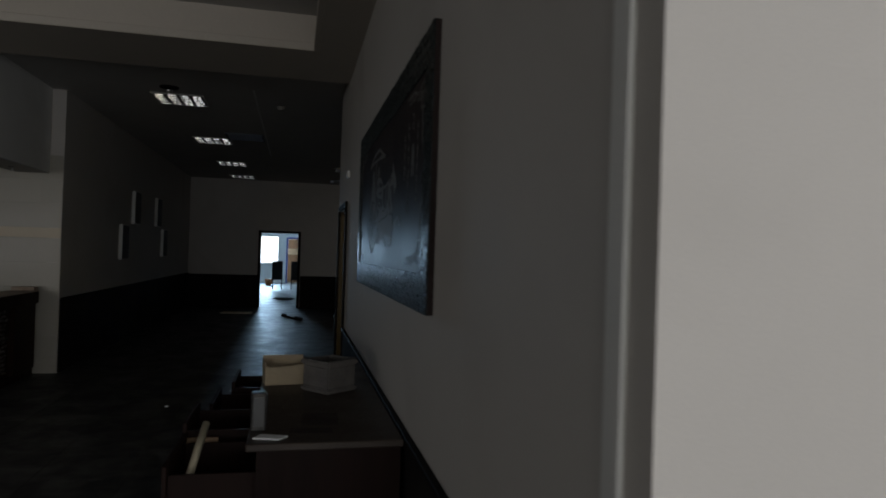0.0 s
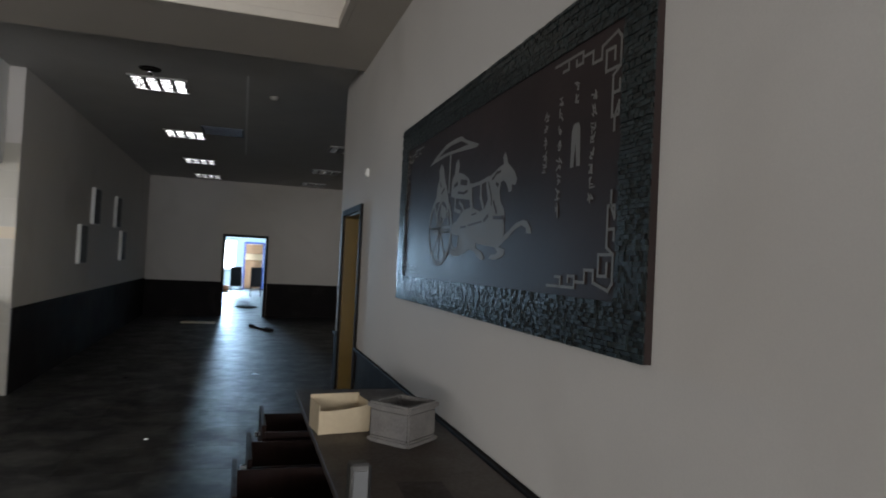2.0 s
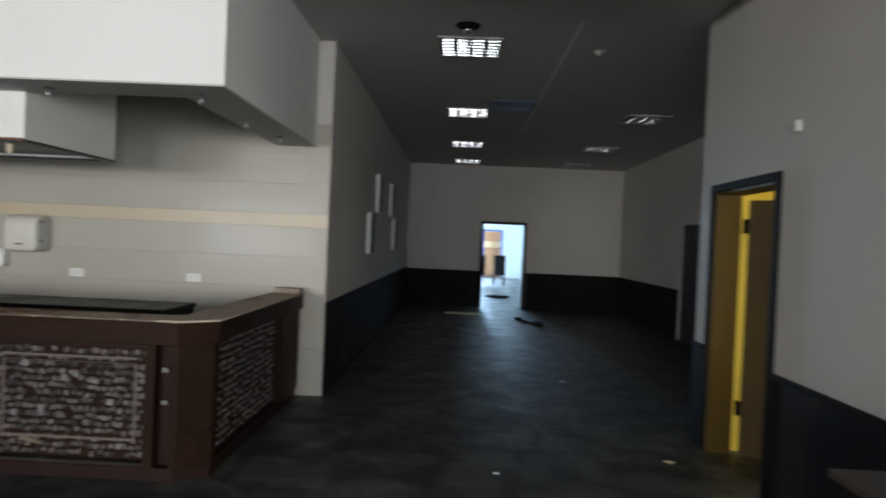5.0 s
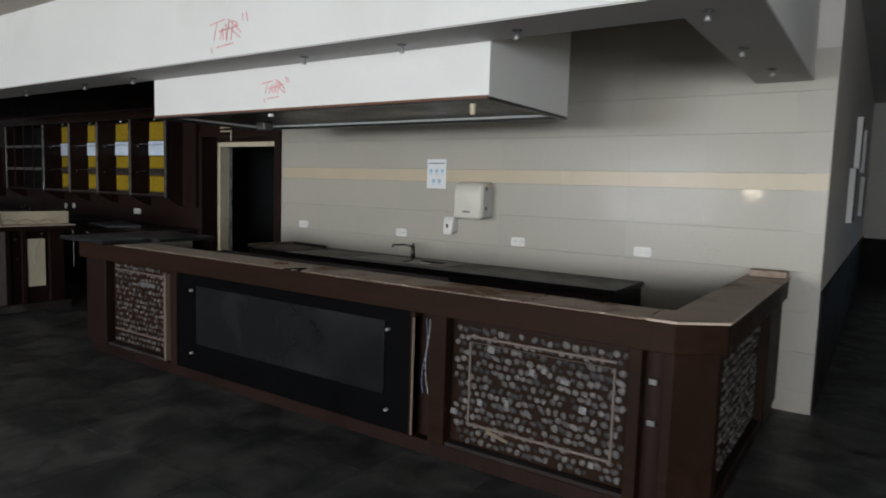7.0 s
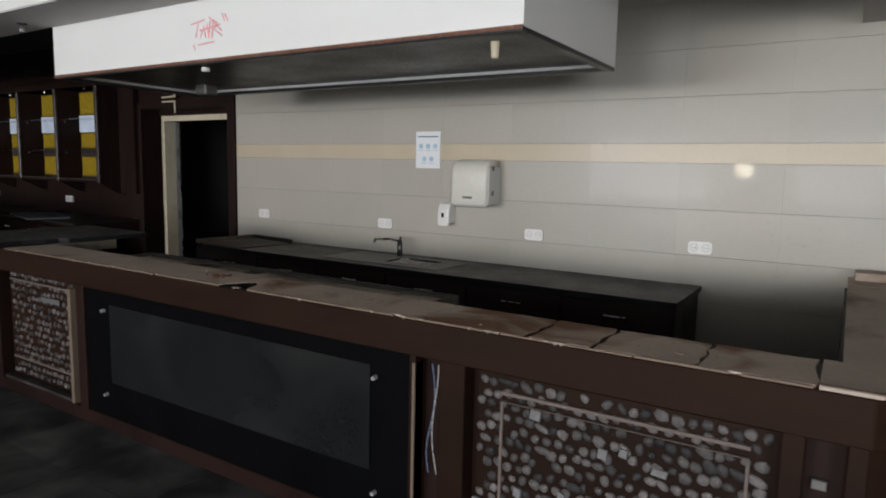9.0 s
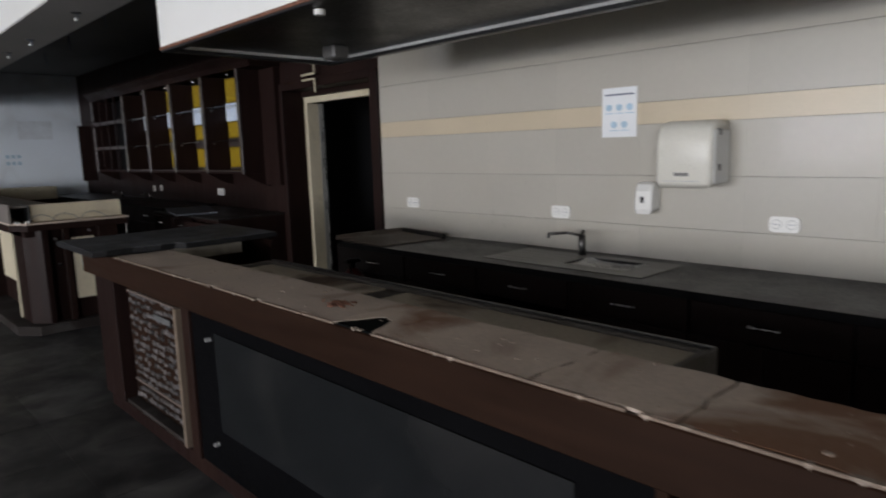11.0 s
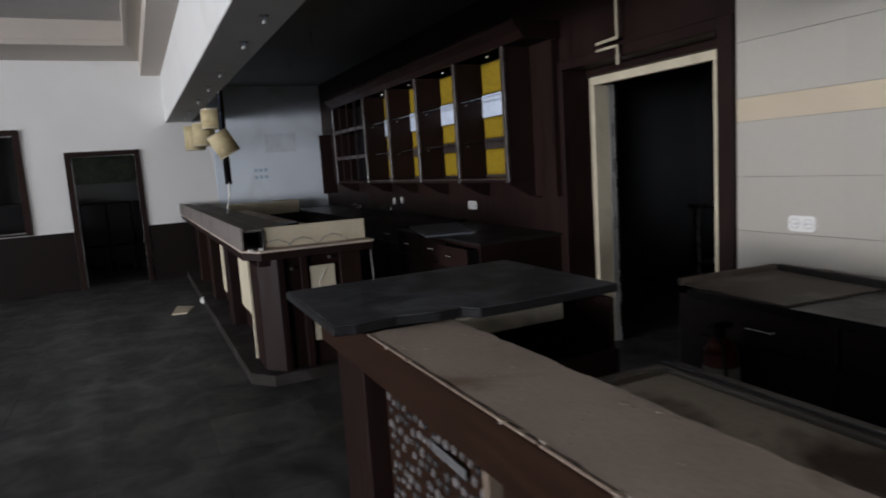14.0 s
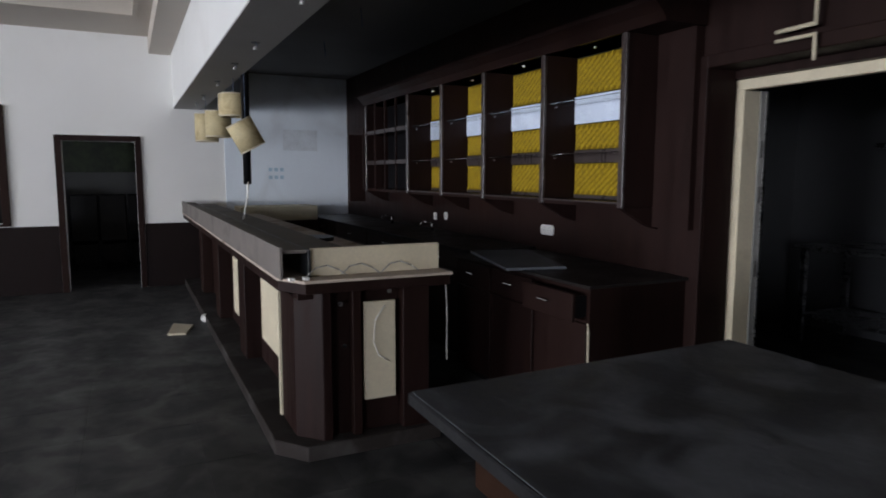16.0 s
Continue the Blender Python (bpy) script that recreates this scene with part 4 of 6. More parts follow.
part("channel_side", cube(-16.0, 6.645, 1.001, -9.78, 6.66, 1.14, 0.002), HOODIN, ch)
part("channel_lid", cube(-16.0, 6.515, 1.125, -9.80, 6.645, 1.14), DUSTB, ch)
part("channel_ledge", cube(-16.0, 6.66, 1.10, -10.05, 6.92, 1.115), DUSTB, ch, "dusty ledge")
part("end_board", cube(-9.83, 6.665, 1.001, -9.805, 7.385, 1.145, 0.003), CREAM, bar2, "cream board standing on the bar's end")
for k, y in enumerate((6.72, 6.90, 7.12)):
    polyline([(-9.76, y - 0.09, 1.01), (-9.765, y - 0.04, 1.05), (-9.765, y + 0.02, 1.06), (-9.76, y + 0.08, 1.035), (-9.75, y + 0.12, 1.005)], 0.0032, GREYCABLE, "cable", bar2)
polyline([(-9.72, 7.385, 0.95), (-9.71, 7.39, 0.8), (-9.72, 7.395, 0.65), (-9.71, 7.39, 0.5)], 0.0035, GREYCABLE, "cable", bar2)
for y in (6.53, 6.60):
    part("plug", cube(-9.73, y, 1.001, -9.69, y + 0.03, 1.018, 0.003), PLASTIC, bar2)
fb = thing("back_ledge", (-15.6, 8.0, 0), "cream topped ledge along the far wall", "ledge")
part("top", cube(-15.85, 7.16, 0.90, -15.35, 8.19, 1.09, 0.004), CREAM, fb)
part("front", cube(-15.83, 7.43, 0, -15.37, 8.19, 0.899), WOOD, fb)
# objects behind the second bar
solo("steel_plate", rod((-11.6, 7.15, 1.001), (-11.6, 7.15, 1.03), 0.16, n=20), BLACK, (-11.6, 7.15, 1.001), "round dark hob plate on the bar", "plate")

# ---- back counters under the shelf ----
for x0, x1 in ((-15.9, -14.7), (-14.7, -13.5), (-13.5, -12.3), (-12.3, -11.02)):
    base_cabinet(x0, x1, 8.25, 8.85, 0.90, "dark wooden base cabinet under the wall shelf")
wt2 = thing("worktop", (-13.5, 8.5, 0.901), "dark worktop under the wall shelf", "worktop")
part("board", cube(-15.95, 8.21, 0.901, -11.02, 8.855, 0.93, 0.003), WORKTOP, wt2)
part("front_edge", cube(-15.95, 8.20, 0.898, -11.02, 8.2095, 0.932, 0.002), BLACK, wt2)
du = thing("drawer_unit", (-10.2, 8.45, 0), "dark drawer unit with one drawer pulled open", "drawer unit")
part("body", cube(-11.0, 8.12, 0.06, -9.40, 8.85, 0.89), WOOD, du)
part("plinth", cube(-10.98, 8.16, 0, -9.42, 8.83, 0.06), BLACK, du)
for i in range(3):
    x0 = -10.97 + 0.53 * i
    pull = 0.09 if i == 2 else 0.0
    d = part("drawer", cube(x0, 8.095 - pull, 0.71, x0 + 0.5, 8.119 - pull, 0.87, 0.003), WOOD, du)
    if pull:
        part("drawer_side", cube(x0 + 0.02, 8.119 - pull, 0.73, x0 + 0.04, 8.119, 0.85), BLACK, d)
        part("drawer_side", cube(x0 + 0.46, 8.119 - pull, 0.73, x0 + 0.48, 8.119, 0.85), BLACK, d)
    part("handle", tube([(x0 + 0.2, 8.095 - pull, 0.80), (x0 + 0.2, 8.072 - pull, 0.80), (x0 + 0.3, 8.072 - pull, 0.80), (x0 + 0.3, 8.095 - pull, 0.80)], 0.006), CHROME, d, "chrome bar handle")
    part("door", cube(x0, 8.10, 0.08, x0 + 0.5, 8.119, 0.69, 0.003), WOOD, du)
part("top", cube(-11.0, 8.10, 0.891, -9.38, 8.855, 0.91, 0.003), WORKTOP, du)
solo("loose_board", prism([(-11.0, 8.23), (-10.90, 8.70), (-9.97, 8.38), (-10.06, 7.98)], 0.912, 0.930, 0.003), GREYBOARD, (-10.5, 8.35, 0.912), "loose grey board lying on the drawer unit", "board")
part("edge_strip", prism([(8.106, 0.10), (8.114, 0.10), (8.116, 0.66), (8.104, 0.70), (8.108, 0.4)], -9.40, -9.392, axis="x"), CREAM, du, "torn pale edge strip")
socket(-10.86, 1.08, 0.17, YT)
for x in (-12.96, -12.70):
    socket(x, 1.07 if x < -12.8 else 1.085, 0.075, YT, False)
for x in (-12.75, -13.9):
    t = thing("tap", (x, 8.72, 0.93), "small chrome tap on the dark worktop", "tap")
    part("tap_body", rod((x, 8.72, 0.93), (x, 8.72, 1.02), 0.014), CHROME, t, smooth=True)
    part("spout", tube([(x, 8.72, 1.01), (x, 8.62, 1.03), (x, 8.58, 1.0)], 0.008), CHROME, t, smooth=True)

# ---- wall shelf with yellow relief backs ----
SHX = [-13.03, -12.20, -11.39, -10.52, -9.68]
SF, SB, SZ0, SZ1 = 8.55, 8.85, 1.345, 2.36
sh = thing("wall_shelf", (-12.0, 8.7, SZ0), "dark wooden wall shelf with yellow relief backs", "shelf")
part("open_leaf", cube(-14.445, 8.35, 1.18, -14.42, 8.565, 2.01, 0.004), WOOD, sh, "dark cabinet leaf standing open")
FR = mat("shelf_front_wood", (0.052, 0.040, 0.038), 0.32, var=0.25, scale=4, bump=0.05, stretch=(1, 1, 0.15))
for x in (-14.36, *SHX):
    w = 0.017
    part("upright", cube(x - w, SF + 0.02, SZ0, x + w, SB, SZ1), WOOD, sh)
    part("front_stile", cube(x - w - 0.006, SF - 0.004, SZ0 - 0.03, x + w + 0.006, SF + 0.02, SZ1, 0.004), FR, sh, "worn shiny front stile")
    part("bracket", prism([(SF, SZ0 - 0.03), (SB, SZ0 - 0.03), (SB, SZ0 - 0.17), (SB - 0.10, SZ0 - 0.14)], x - w, x + w, axis="x"), WOOD, sh)
part("bottom", cube(-14.36, SF + 0.021, SZ0 - 0.03, SHX[-1], SB, SZ0), WOOD, sh)
part("top_panel", cube(-14.36, SF + 0.021, SZ1, SHX[-1], SB, SZ1 + 0.03), WOOD, sh)
part("crown", prism([(SB, SZ1), (SF - 0.005, SZ1), (SF - 0.04, SZ1 + 0.05), (SF - 0.09, SZ1 + 0.10), (SF - 0.09, SZ1 + 0.13), (SB, SZ1 + 0.13)], -14.40, SHX[-1] + 0.34, axis="x"), WOOD, sh, "moulded crown")
part("side_return", cube(SHX[-1] + 0.03, SB - 0.06, SZ0 - 0.15, SHX[-1] + 0.32, SB, SZ1), WOOD, sh)
# even bluish white for the band across the shelf backs
GREYW = mat("bluish_white_panel", (0.74, 0.83, 1.0), 0.25, var=0.03, scale=5, bump=0.0)
WAVE = mat("yellow_mesh_relief", (0.33, 0.225, 0.004), 0.6, spec=0.15, var=0.35, scale=40, bump=0.1)
GLASS = glass("clear_shelf_glass", (0.9, 0.95, 0.93))
for b, (x0, x1) in enumerate(zip(SHX, SHX[1:])):
    a0, a1 = x0 + 0.018, x1 - 0.018
    part("back", cube(a0, SB - 0.012, SZ0, a1, SB - 0.001, SZ1), BLACK, sh)
    for z0, z1 in ((2.09, 2.35), (1.70, 1.88), (1.375, 1.60)):
        part("yellow_panel", cube(a0 + 0.004, SB - 0.0142, z0, a1 - 0.01, SB - 0.0122, z1), YELLOW, sh, "mustard yellow backing")
    wp = part("white_band", cube(a0, SB - 0.03, 1.885, a1, SB - 0.012, 2.08, 0.002), GREYW, sh, "bluish white band across the back")
    part("band_line", cube(a0, SB - 0.034, 2.035, a1, SB - 0.030, 2.043), INKD, wp)
    part("screw", rod(((a0 + a1) / 2 + 0.1, SB - 0.030, 1.95), ((a0 + a1) / 2 + 0.1, SB - 0.034, 1.95), 0.012, n=10), INKD, wp)
    for z0, z1 in ((2.09, 2.35), (1.70, 1.88), (1.375, 1.60)):
        # overlapping scales in rows
        bm = bmesh.new()
        rows = int((z1 - z0) / 0.042)
        dz = (z1 - z0) / rows
        cols = int((a1 - a0) / 0.02)
        dx = (a1 - a0) / cols
        for r in range(rows):
            for c in range(cols):
                xx, zz = a0 + c * dx, z0 + (r + (c % 3) / 3) * dz
                if zz + dz > z1 + 1e-6 or c == cols - 1:
                    continue
                # a leaning twist of rope, thick in its middle
                lean = dx * 0.25
                v = [bm.verts.new(p) for p in ((xx, SB - 0.013, zz), (xx + dx * 0.9, SB - 0.013, zz), (xx + dx + lean, SB - 0.013, zz + dz), (xx + lean, SB - 0.013, zz + dz), (xx + dx * 0.45, SB - 0.021, zz + dz * 0.15), (xx + dx * 0.5 + lean, SB - 0.021, zz + dz * 0.85))]
                for q in ((0, 1, 4), (1, 2, 5, 4), (2, 3, 5), (3, 0, 4, 5)):
                    bm.faces.new([v[i] for i in q])
        bmesh.ops.recalc_face_normals(bm, faces=bm.faces)
        tagged(part("scale_relief", bm, WAVE, sh, "yellow scale relief"), kind="stuff")
    for z in (1.66, 2.02):
        part("glass_shelf", cube(a0, SF + 0.06, z, a1, SB - 0.04, z + 0.006), GLASS, sh, "clear glass shelf")
    for z in (1.64, 2.0):
        part("shelf_pin", rod((a0, SF + 0.1, z), (a0 + 0.02, SF + 0.1, z), 0.006, n=8), STEEL, sh)
    part("spotlight", rod(((a0 + a1) / 2, SF + 0.12, SZ1), ((a0 + a1) / 2, SF + 0.12, SZ1 - 0.012), 0.014), STEEL, sh, "small steel spot")
    part("ledge_strip", cube(a0, SF - 0.002, SZ0 - 0.006, a1, SF + 0.02, SZ0 + 0.006, 0.002), FR, sh, "worn grey ledge edge")
    for z in (1.60, 1.345):
        part("band", cube(a0, SB - 0.024, z + 0.004, a1, SB - 0.0125, z + (0.096 if z > 1.5 else 0.03), 0.002), FR, sh, "grey-brown wooden band")
part("lattice_back", cube(-14.33, SB - 0.012, SZ0, SHX[0] - 0.03, SB - 0.001, SZ1), BLACK, sh)
for i in range(1, 4):
    x = -14.36 + (SHX[0] + 14.36) * i / 4
    part("lattice_bar", cube(x - 0.018, SF, SZ0, x + 0.018, SF + 0.018, SZ1), WOOD, sh)
for z in (1.66, 2.02):
    part("lattice_bar", cube(-14.33, SF + 0.003, z - 0.022, SHX[0] - 0.03, SF + 0.021, z + 0.022), FR, sh)
part("open_door", cube(-14.75, SF - 0.02, SZ0 - 0.02, -14.40, SF + 0.005, 2.09, 0.003), WOOD, sh, "dark cabinet door standing open")

# bluish white stretch of the far wall behind the bar
wb = setting("wall_far_panel", cube(XF, 7.09, 0.3, XF + 0.012, 8.86, IN_Z), BLUEWHITE, "cool bluish white stretch of the far wall", "wall")
part("smudge", cube(XF + 0.012, 7.9, 1.86, XF + 0.0125, 8.4, 2.16), mat("grey_smudge", (0.68, 0.735, 0.79), 0.6, var=0.15, scale=6, bump=0.03), wb, "grey smudge on the paint")
fn = thing("notice", (XF + 0.013, 7.8, 1.42), "small faded paper notice with blue pictograms", "notice")
part("sheet", cube(XF + 0.0125, 7.66, 1.40, XF + 0.016, 7.92, 1.66), BLUEWHITE, fn)
for r in range(2):
    for c in range(3):
        y = 7.71 + 0.08 * c
        part("pictogram", cube(XF + 0.016, y - 0.026, 1.56 - 0.11 * r, XF + 0.0175, y + 0.026, 1.61 - 0.11 * r), INKB, fn)

# ---- soffit spots ----
def spot_lamp(x, y, seed):
    r = random.Random(seed)
    s = thing("soffit_spot", (x, y, SOFF_Z), "small bare halogen spot hanging from the soffit", "spotlight", "soffit spots")
    dx = r.uniform(-0.02, 0.02)
    part("socket_ring", rod((x, y, SOFF_Z), (x, y, SOFF_Z - 0.004), 0.03, n=14), HOODIN, s)
    part("wire", tube([(x, y, SOFF_Z - 0.003), (x + dx, y + 0.015, SOFF_Z - 0.02), (x + dx, y, SOFF_Z - 0.03)], 0.0025, 6), INKD, s)
    part("bulb", rod((x + dx, y, SOFF_Z - 0.025), (x + dx, y, SOFF_Z - 0.048), 0.009, 0.017), BOLT, s, "small reflector bulb", smooth=True)


for k, x in enumerate((-15.2, -14.35, -13.13, -12.04, -11.12, -9.84, -9.09, -7.93, -7.14, -5.10, -4.28, -3.51)):
    spot_lamp(x, 6.66, k)
for k, (x, y) in enumerate(((-2.57, 6.72), (-2.57, 7.58), (-2.52, 8.3))):
    spot_lamp(x, y, 40 + k)
# ---- hanging shades and duct ----
SHADE = mat("parchment_shade", (0.62, 0.52, 0.30), 0.7, var=0.15, scale=6, bump=0.08, stain=(0.42, 0.32, 0.16), stain_scale=6)


def shade(x, y, z0, z1, r, tilt=0.0):
    s = thing("pendant_shade", (x, y, z0), "aged parchment cylinder pendant shade hanging by a cord", "lamp shade", "pendant shades")
    bm = bmesh.new()
    mid = Vector((x, y, (z0 + z1) / 2))
    m = Matrix.Translation(mid) @ Matrix.Rotation(tilt, 4, "X") @ Matrix.Translation(-mid)
    cyl(bm, (x, y, z0), (x, y, z1), r, n=22, caps=False)
    g = bmesh.ops.solidify(bm, geom=list(bm.faces), thickness=0.004)
    bmesh.ops.transform(bm, matrix=m, verts=bm.verts)
    part("shade", bm, SHADE, s, smooth=True)
    for z in (z0 + 0.006, z1 - 0.006):
        bm = rod((x, y, z - 0.006), (x, y, z + 0.006), r + 0.003, n=22, caps=False)
        bmesh.ops.transform(bm, matrix=m, verts=bm.verts)
        part("trim_ring", bm, CREAM, s)
    part("cord", tube([(x, y, SOFF_Z), (x, y, (z0 + z1) / 2)], 0.003, 6), INKD, s)


shade(-14.75, 6.72, 1.90, 2.22, 0.13)
shade(-14.30, 6.80, 1.93, 2.22, 0.14)
shade(-13.7, 6.86, 2.12, 2.34, 0.13)
shade(-12.85, 6.76, 2.04, 2.25, 0.12)
shade(-12.5, 6.80, 1.73, 1.99, 0.115, 0.5)
du2 = thing("hanging_duct", (-12.7, 6.88, 1.116), "black flexible cable duct hanging from the ceiling", "duct")
part("tube", tube([(-12.60, 6.83, IN_Z), (-12.62, 6.825, 2.2), (-12.66, 6.83, 1.43)], 0.035, 12), BLACK, du2, smooth=True)
for k in range(4):
    part("cable", tube([(-12.66 + 0.012 * k, 6.83, 1.45), (-12.67 + 0.02 * k, 6.82, 1.3), (-12.72 + 0.05 * k, 6.80 - 0.012 * k, 1.116)], 0.006, 6), PLASTIC, du2, smooth=True)
# bits of wire on the kitchen ceiling
for k, (x, y) in enumerate(((-10.4, 7.6), (-12.0, 7.7), (-13.5, 7.8))):
    w = thing("ceiling_wire", (x, y, IN_Z), "loose wire end hanging from the dark ceiling", "wire", "ceiling wires")
    part("wire", tube([(x, y, IN_Z), (x + 0.02, y, IN_Z - 0.06), (x - 0.02, y + 0.02, IN_Z - 0.15)], 0.005, 6), INKD, w, smooth=True)

# ---- far wall door and hatch ----
fd = setting("door_2", cube(XF, 5.045, 0, XF + 0.03, 5.12, 2.01, 0.004), WOOD, "open dark doorway in the far wall", "door")
part("casing", cube(XF, 5.96, 0, XF + 0.03, 6.035, 2.01, 0.004), WOOD, fd)
part("casing", cube(XF, 5.12, 1.94, XF + 0.03, 5.96, 2.01, 0.004), WOOD, fd)
hw = setting("window_hatch", cube(XF, 4.45, 0.87, XF + 0.035, 4.535, 2.35, 0.004), WOOD, "dark framed serving hatch in the far wall", "window")
part("casing", cube(XF, 2.5, 2.27, XF + 0.035, 4.45, 2.35, 0.004), WOOD, hw)
part("casing", cube(XF, 2.5, 0.87, XF + 0.035, 4.45, 0.90, 0.004), WOOD, hw)
solo("landscape_painting", cube(-19.98, 3.9, 1.55, -19.95, 6.6, 2.3, 0.005), mat("dim_green_painting", (0.05, 0.07, 0.035), 0.5, var=0.7, scale=3, grain=12, bump=0.05), (-19.97, 5.2, 1.55), "dim green landscape painting hanging on a wall", "painting")
bt = thing("buffet_cabinet", (-18.6, 3.6, 0), "dark buffet cabinet with chrome handles behind the hatch", "cabinet")
part("body", cube(-18.9, 2.1, 0, -18.3, 4.9, 1.25, 0.005), BLACK, bt)
part("top", cube(-18.92, 2.08, 1.25, -18.26, 4.92, 1.29, 0.004), WORKTOP, bt)
for y in (3.55, 3.62, 4.25, 4.34):
    part("handle", rod((-18.28, y, 0.98), (-18.28, y, 1.2), 0.012, n=8), CHROME, bt)
for k, y in enumerate((5.22, 5.62, 6.03)):
    c = thing("dark_chair", (-18.4, y, 0), "dark upholstered chair in the unlit room", "chair", "far chairs")
    part("backrest", cube(-18.2, y - 0.2, 0.45, -18.14, y + 0.2, 1.2, 0.02), BLACK, c)
    part("seat", cube(-18.6, y - 0.18, 0.42, -18.2, y + 0.18, 0.5, 0.02), BLACK, c)
    part("skirt", cube(-18.58, y - 0.17, 0.1, -18.16, y + 0.17, 0.42, 0.01), BLACK, c)
    for dx in (-18.56, -18.2):
        for dy in (-0.16, 0.13):
            part("leg", cube(dx, y + dy, 0, dx + 0.03, y + dy + 0.03, 0.1), BLACK, c)
lampc = thing("exit_lamp", (-15.2, 4.97, 3.55), "small white emergency lamp on the ceiling", "lamp")
part("case", cube(-15.28, 4.85, 3.55, -15.12, 5.1, TRAY_Z, 0.01), PLASTIC, lampc)
solo("litter_paper", prism([(-13.55, 6.20), (-13.1, 6.12), (-13.05, 6.28), (-13.4, 6.38)], 0.001, 0.02, 0.003), CREAM, (-13.3, 6.25, 0.001), "crumpled brown paper on the floor", "litter")
solo("crushed_cup", rod((-13.55, 6.50, 0.045), (-13.45, 6.53, 0.045), 0.045, 0.035, n=12), PLASTIC, (-13.5, 6.5, 0), "crushed white cup on the floor", "cup", smooth=True)

# ---- yellow side room door ----
yd = setting("door_3", cube(XR - 0.025, 6.725, 0, XR, 6.78, 2.065, 0.003), DARKFRAME, "dark framed doorway with a half open yellow door", "door")
part("casing", cube(XR - 0.025, 7.76, 0, XR, 7.805, 2.065, 0.003), DARKFRAME, yd)
part("casing", cube(XR - 0.025, 6.78, 2.01, XR, 7.76, 2.065, 0.003), DARKFRAME, yd)
part("jamb", cube(XR, 7.735, 0, XR + 0.19, 7.758, 2.01), YDOOR, yd, "mustard yellow varnished jamb")
part("jamb", cube(XR, 6.783, 0, XR + 0.19, 6.805, 2.01), DARKFRAME, yd)
part("head", cube(XR, 6.805, 1.99, XR + 0.19, 7.735, 2.008), YDOOR, yd)
bm = cube(0, -0.02, 0.012, 0.86, 0.02, 1.955, 0.003)
bmesh.ops.transform(bm, matrix=Matrix.Translation((1.305, 7.71, 0)) @ Matrix.Rotation(radians(-42), 4, "Z"), verts=bm.verts)
leaf = part("leaf", bm, YDOOR, yd, "yellow varnished door leaf standing half open")
for z in (0.30, 1.70):
    part("hinge", box(rod((1.275, 7.728, z), (1.275, 7.728, z + 0.11), 0.012, n=10), 1.255, 7.70, z, 1.325, 7.712, z + 0.11), DARKFRAME, leaf, "dark metal hinge")
bm = bmesh.new()
cyl(bm, (0.80, -0.02, 1.0), (0.80, -0.06, 1.0), 0.01), cyl(bm, (0.80, -0.06, 1.0), (0.69, -0.06, 1.0), 0.009)
bmesh.ops.transform(bm, matrix=Matrix.Translation((1.305, 7.71, 0)) @ Matrix.Rotation(radians(-42), 4, "Z"), verts=bm.verts)
part("door_handle", bm, STEEL, leaf)
part("strike_plate", cube(XR - 0.002, 6.806, 0.28, XR + 0.06, 6.812, 0.42, 0.002), CREAM, yd)
bell = thing("door_chime", (XR, 6.56, 2.27), "small white plastic wall sensor", "sensor")
part("case", cube(XR - 0.03, 6.535, 2.275, XR, 6.60, 2.345, 0.006), PLASTIC, bell)
part("lens", rod((XR - 0.03, 6.567, 2.30), (XR - 0.036, 6.567, 2.30), 0.014), STEEL, bell)

# ---- end doorway and the sunlit room ----
ed = setting("door_4", cube(-0.42, YE - 0.02, 0, -0.35, YE, 2.075, 0.003), DARKFRAME, "open doorway to a sunlit room", "door")
part("casing", cube(0.62, YE - 0.02, 0, 0.69, YE, 2.075, 0.003), DARKFRAME, ed)
part("casing", cube(-0.35, YE - 0.02, 2.015, 0.62, YE, 2.075, 0.003), DARKFRAME, ed)
BLUE = mat("blue_painted_wood", (0.05, 0.08, 0.30), 0.5, var=0.15, scale=6, bump=0.05)
OAK = mat("orange_brown_wood", (0.22, 0.14, 0.08), 0.5, var=0.3, scale=3, grain=30, stretch=(1, 1, 0.15), bump=0.05)
bd = setting("door_5", cube(0.12, 31.96, 0, 0.20, 32.0, 2.16, 0.004), BLUE, "blue framed doorway in the sunlit room", "door")
part("casing", cube(0.95, 31.96, 0, 1.03, 32.0, 2.16, 0.004), BLUE, bd)
part("casing", cube(0.20, 31.96, 2.10, 0.95, 32.0, 2.18, 0.004), BLUE, bd)
wdw = setting("window_north", cube(-1.35, 32.04, 0.94, -1.29, 32.10, 2.18), PLASTIC, "bright white framed window", "window")
part("frame", cube(-0.26, 32.04, 0.94, -0.20, 32.10, 2.18), PLASTIC, wdw)
part("sill", cube(-1.4, 31.9, 0.90, -0.15, 32.05, 0.94, 0.004), PLASTIC, wdw)
setting("backdrop", cube(-2.0, 32.75, 0.2, 0.05, 32.8, 3.0), glow("bright_sky_outside", (0.85, 0.93, 1.0), 14.0), "bright sky outside the window", "sky")
wc = thing("wooden_cabinet", (0.6, 33.6, 0), "orange-brown wooden cabinet beyond the blue doorway", "cabinet")
part("body", cube(0.15, 33.4, 0, 1.1, 33.95, 1.35, 0.01), OAK, wc)
part("upper", cube(0.15, 33.6, 1.65, 1.1, 33.95, 2.1, 0.01), OAK, wc)
part("door", cube(0.18, 33.375, 0.08, 0.62, 33.398, 1.3, 0.005), OAK, wc)
part("door", cube(0.64, 33.375, 0.08, 1.07, 33.398, 1.3, 0.005), OAK, wc)


